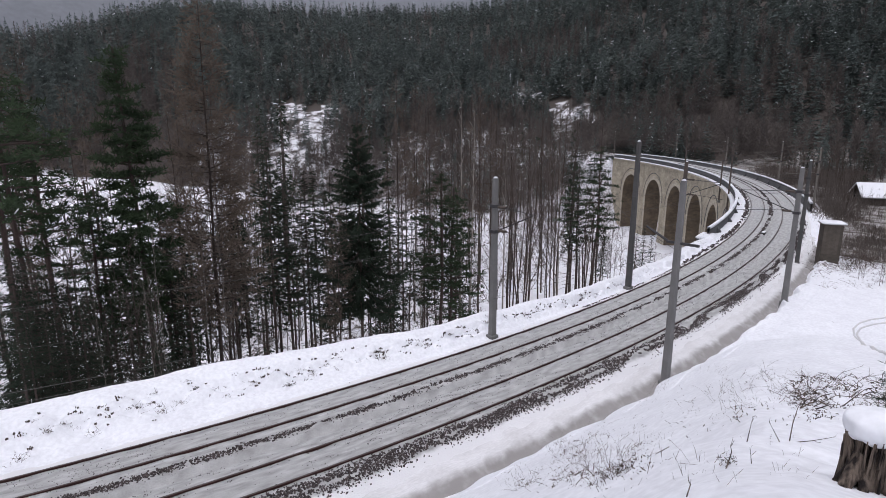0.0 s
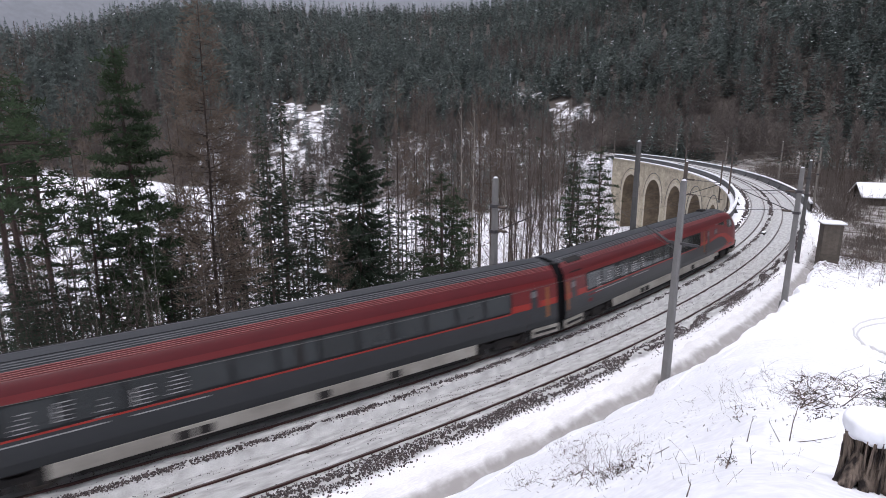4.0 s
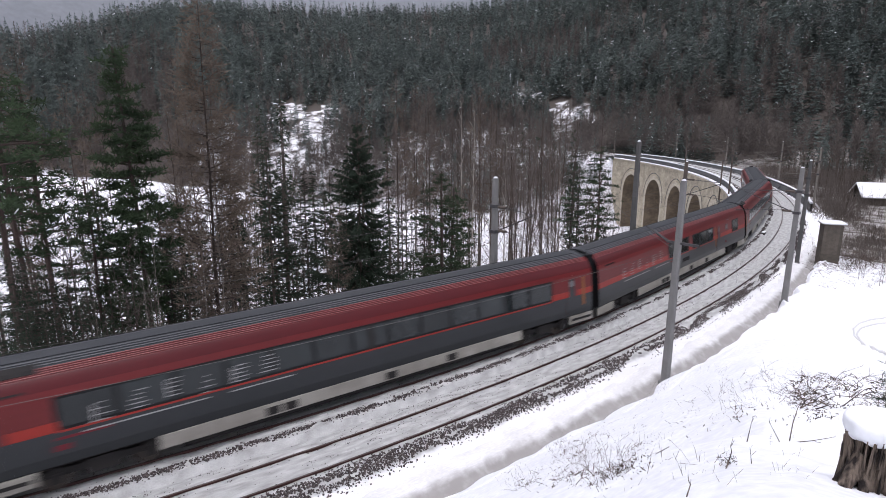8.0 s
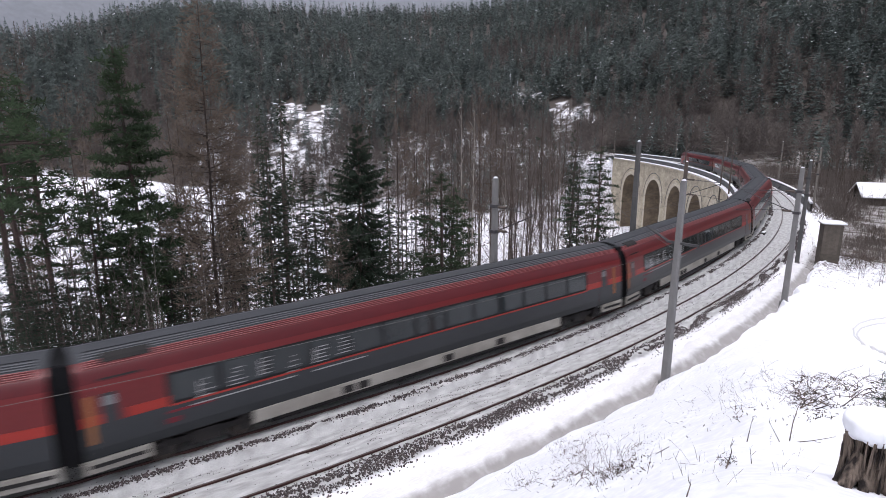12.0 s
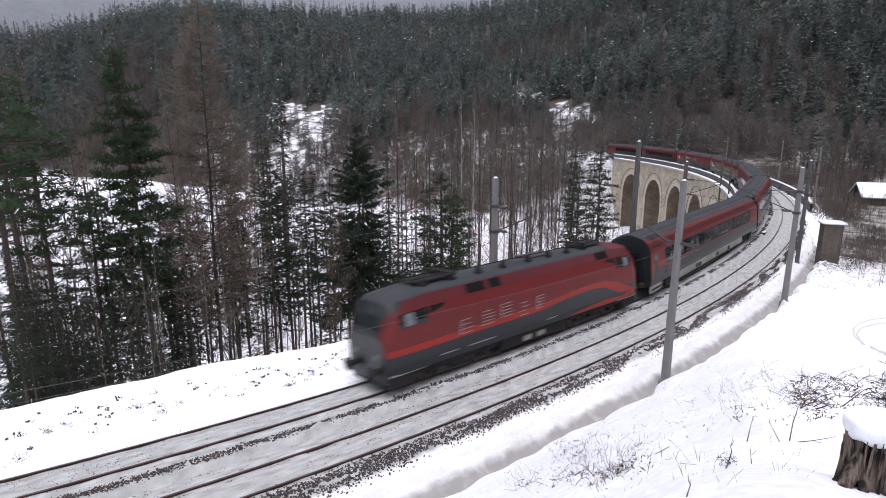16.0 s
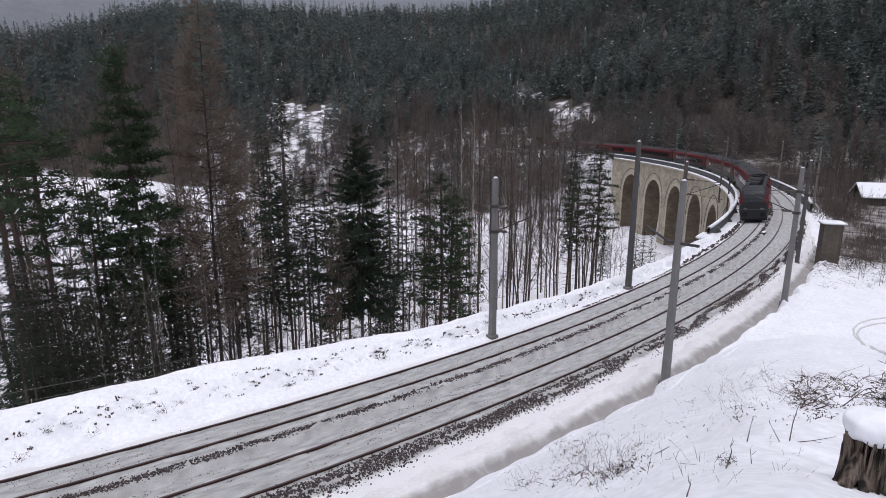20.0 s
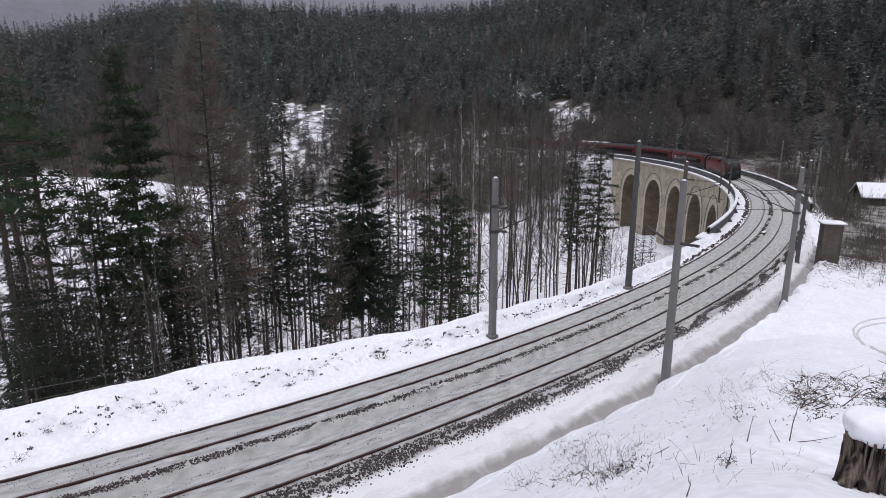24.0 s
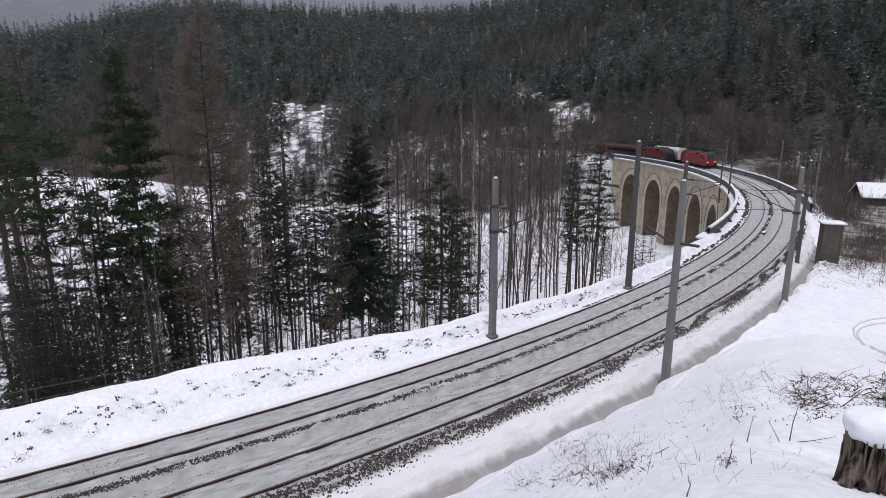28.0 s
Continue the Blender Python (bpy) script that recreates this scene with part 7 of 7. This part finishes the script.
def litter(px0, px1, py0, py1, stalks, flakes, seed, label, longest=0.22, thick=0.014):
    """Dead stems, seed heads and leaves scattered over a patch of snow."""
    r = np.random.RandomState(seed)
    px, py = r.uniform(px0, px1, 30), r.uniform(py0, py1, 30)
    seeds = np.array([sight(a, b) for a, b in zip(px, py)])
    i = r.choice(30, stalks, p=np.arange(1, 31) ** 1.0 / np.sum(np.arange(1, 31)))
    b = seeds[i] + r.normal(0, 0.13 + longest * 0.5 * (longest > 0.4), (stalks, 3)) * (1, 1, 0)
    b[:, 2] = ground_z(b[:, 0], b[:, 1]) - 0.01
    l = longest * r.uniform(0.2, 1.0, stalks) ** 1.4
    d = np.stack([r.normal(0, 0.7, stalks), r.normal(0, 0.7, stalks), r.uniform(0.15, 0.9, stalks)], 1)
    so = Soup()
    mid = b + d * (l * 0.55)[:, None]
    so.add(*ribbons(b, mid, thick, r))
    so.add(*ribbons(mid, mid + (d * (1, 1, 0.2) + r.normal(0, 0.35, (stalks, 3))) * (l * 0.5)[:, None], thick * 0.8, r))
    i = r.randint(0, 30, flakes)
    b = seeds[i] + r.normal(0, 0.11, (flakes, 3)) * (1, 1, 0)
    b[:, 2] = ground_z(b[:, 0], b[:, 1]) + r.uniform(0.0, 0.05, flakes)
    so.add(*ribbons(b, b + r.normal(0, 0.022, (flakes, 3)), 0.022, r), 1)
    put("dead_stems", so.mesh("dead_stems", [GRASS, STUMPWOOD]), kind="stuff", label=label, category="dead stems")


litter(985, 1135, 775, 865, 260, 320, 31, "tangle of dead stems and dark leaves in snow")
litter(925, 1010, 830, 868, 70, 40, 32, "dead stems and dark leaves in snow")
litter(1405, 1568, 665, 735, 320, 420, 33, "heap of dead twigs and dark leaves half under snow", 0.3)
litter(1130, 1210, 640, 720, 90, 10, 34, "thin dead stems on the snowy slope", 0.16)
litter(1290, 1420, 660, 760, 90, 50, 35, "thin dead stems on the snowy slope", 0.16)
litter(1200, 1330, 690, 780, 40, 30, 36, "sparse dead stems on the snowy slope", 0.14)
litter(1060, 1180, 700, 775, 60, 12, 37, "sparse dead stems on the snowy slope", 0.14)
litter(1415, 1568, 452, 480, 900, 0, 39, "brown dead grass and brambles on the edge of the terrace", 0.9, 0.03)
litter(1440, 1568, 470, 510, 300, 0, 40, "brown dead grass on the edge of the terrace", 0.5, 0.025)
litter(1395, 1450, 690, 745, 60, 160, 38, "dark leaf heap at the end of the brush", 0.2)

# young spruce at the edge of the slope
x, y = bearing(1627, 8.5)
plant("spruce", x, y, 1.9)

# wheel ruts in the snow of the terrace
for k, (da, db) in enumerate(((0, 0), (14, 10))):
    pts = [(1568 + 8, 562 + db), (1545, 566 + db), (1522, 573 + db), (1510 + da * 0.4, 583 + db), (1512 + da * 0.7, 596 + db * 0.7), (1530 + da, 610 + db * 0.5), (1556 + da, 624 + db * 0.3), (1580 + da, 634)]
    q = np.array([sight(*p) for p in pts])
    q[:, 2] += 0.0
    u = np.linspace(0, len(q) - 1, 40)
    q = np.stack([np.interp(u, np.arange(len(q)), q[:, j]) for j in range(3)], 1)
    q[:, 2] = ground_z(q[:, 0], q[:, 1]) + 0.015
    v, f = tube(q, 0.05, 0.05, 6)
    put("wheel_rut", mesh_from("wheel_rut", v, f, LEDGE, smooth=True), label="ridge of snow pressed up by a wheel", kind="structure", category="wheel rut")


# ---- right of the line: hut, house, signal box, thicket ----
def hut():
    x, y, z = at_distance(1465, 447, 56)
    c = new("trackside_hut")
    c.matrix_basis = Matrix.Translation((x, y, z)) @ Matrix.Rotation(-0.35, 4, "Z")
    c.scale = (1.25, 1.1, 0.80)
    part("wall", box(-0.55, 0.55, -0.6, 0.6, -1.5, 3.0, 0.02), PLANK, c, "dark timber wall")
    for k in range(6):
        part("board", box(-0.55 + 0.183 * k + 0.01, -0.55 + 0.183 * k + 0.175, -0.625, -0.60, 0.0, 2.95), PLANK, c)
    part("roof", box(-0.68, 0.68, -0.75, 0.75, 3.0, 3.08, 0.02), PLANK, c, "flat dark roof")
    part("roof_snow", box(-0.7, 0.7, -0.77, 0.77, 3.08, 3.26, 0.06), SNOW, c, "snow lying on the roof")
    return tagged(c, "small dark trackside hut with a snow-covered roof", "hut")


hut()


def house():
    r = 108
    x, y, z = at_distance(1576, 364, r)
    c = new("house")
    c.matrix_basis = Matrix.Translation((x, y, z)) @ Matrix.Rotation(radians(-18), 4, "Z")
    c.scale = (0.85, 0.6, 0.62)
    part("wall", box(-5, 5, -4, 4, -3, 2.2), PLANK, c, "dark wooden wall")
    for sd in (-1, 1):
        bm = bmesh.new()
        box_bm(bm, -5.6, 5.6, -0.2, 5.6, 0.0, 0.12, m=Matrix.Translation((0, 0, 5.0)) @ Matrix.Rotation(radians(-32), 4, "X") if sd > 0 else Matrix.Translation((0, 0, 5.0)) @ Matrix.Rotation(radians(180), 4, "Z") @ Matrix.Rotation(radians(-32), 4, "X"))
        part("roof", bm, PLANK, c)
        bm = bmesh.new()
        box_bm(bm, -5.7, 5.7, -0.2, 5.7, 0.125, 0.38, m=Matrix.Translation((0, 0, 5.0)) @ Matrix.Rotation(radians(-32), 4, "X") if sd > 0 else Matrix.Translation((0, 0, 5.0)) @ Matrix.Rotation(radians(180), 4, "Z") @ Matrix.Rotation(radians(-32), 4, "X"))
        part("roof_snow", bm, SNOW, c, "thick snow on the roof slope")
    for sd in (-1, 1):
        v = [(sd * 5, -4, 2.2), (sd * 5, 4, 2.2), (sd * 5, 0, 4.9)]
        put("gable", mesh_from("gable", v, [(0, 1, 2)], PLANK), c)
    for k in (-2, 0.4, 2.4):
        w = part("window", box(-5.06, -5.0, k - 0.45, k + 0.45, 1.0, 2.1), GLASS, c, "small dark window")
        part("frame", box(-5.04, -4.99, k - 0.52, k + 0.52, 0.93, 2.17), PALE, w)
    return tagged(c, "dark wooden house under a snow-covered gable roof", "house")


house()
x, y, _z = along(58.0, -5.6, 0)
c = new("signal_cabinet")
c.matrix_basis = Matrix.Translation((x, y, -1.2))
part("cabinet", box(-0.35, 0.35, -0.3, 0.3, 0, 2.4, 0.03), STEEL, c)
part("lid_snow", box(-0.38, 0.38, -0.33, 0.33, 2.4, 2.55, 0.05), SNOW, c, "snow on the lid")
tagged(c, "dark steel signal cabinet beside the track", "cabinet")
a = along(61.5, 0.05, -0.12)
c = new("track_magnet")
c.matrix_basis = Matrix.Translation(Vector(a)) @ Matrix.Rotation(float(heading(61.5)), 4, "Z")
part("housing", box(-0.5, 0.5, -0.18, 0.18, 0.0, 0.22, 0.04), STEEL, c, "dark housing between the tracks")
part("housing_snow", box(-0.4, 0.4, -0.15, 0.15, 0.22, 0.27, 0.02), SNOW, c)
tagged(c, "small dark device box between the tracks", "track device")

_r = random.Random(12)
for i in range(250):
    px, r = _r.uniform(1340, 1610), 50 + 140 * _r.random() ** 1.6
    x, y = bearing(px, r)
    s, o = (float(q[0]) for q in to_line([x], [y]))
    if o > -8:
        continue
    kind = _r.choices(["bare", "alder", "far_larch", "far_spruce"], [6, 4, 1, 0.8])[0]
    if abs(px - 1545) < 60 and r < 108:
        kind, hh = "bare", _r.uniform(1.5, 3.4)
    else:
        hh = _r.uniform(4, 9)
    if abs(px - 1470) < 26 and r < 60:
        continue
    plant(kind, x, y, hh)
for i in range(90):
    px, py = _r.uniform(1425, 1568), _r.gauss(452, 14)
    x, y, z = sight(px, py)
    tuft(x, y, z, _r.uniform(0.5, 1.2), 26, 900 + i, 0.9, width=0.014, label="leafless low bush on the snowy edge", name="bush", category="bush", mat=TWIG)
for i in range(300):
    px, r = _r.uniform(1320, 1600), _r.uniform(57, 185)
    if abs(px - 1548) < 40 and r > 80 or abs(px - 1470) < 24 and r < 62:
        continue
    x, y = bearing(px, r)
    if float(to_line([x], [y])[1][0]) > -6.6:
        continue
    tuft(x, y, float(ground_z(np.array([x]), np.array([y]))[0]), _r.uniform(1.2, 3.2) * (0.5 if px > 1490 and r < 85 else 1), 130, 1300 + i, 3.4, fan=0.22, width=0.03 + 0.0003 * r, droop=0.0, label="leafless brown bush below the line", name="bush", category="bush", mat=TWIG)
for i in range(26):
    s, o = _r.uniform(30, 56), _r.uniform(3.8, 5.4)
    x, y, z = along(s, o, -0.1)
    tuft(x, y, z, _r.uniform(0.4, 1.0), 24, 950 + i, 0.8, width=0.012, label="leafless low bush on the snowy edge", name="bush", category="bush", mat=TWIG)

# distant ridge backdrop behind the woods, its mist put into the pale grey
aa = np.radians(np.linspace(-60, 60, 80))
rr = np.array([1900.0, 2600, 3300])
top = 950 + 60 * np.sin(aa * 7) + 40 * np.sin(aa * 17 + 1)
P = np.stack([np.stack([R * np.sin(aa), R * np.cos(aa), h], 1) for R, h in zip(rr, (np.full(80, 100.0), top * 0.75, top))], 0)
put("far_ridge", mesh_from("far_ridge", P.reshape(-1, 3), grid_faces(3, 80)[:, ::-1], HAZE, smooth=True), kind="structure", label="pale ridge in the distance with mist painted into its colour", category="backdrop")
motions()
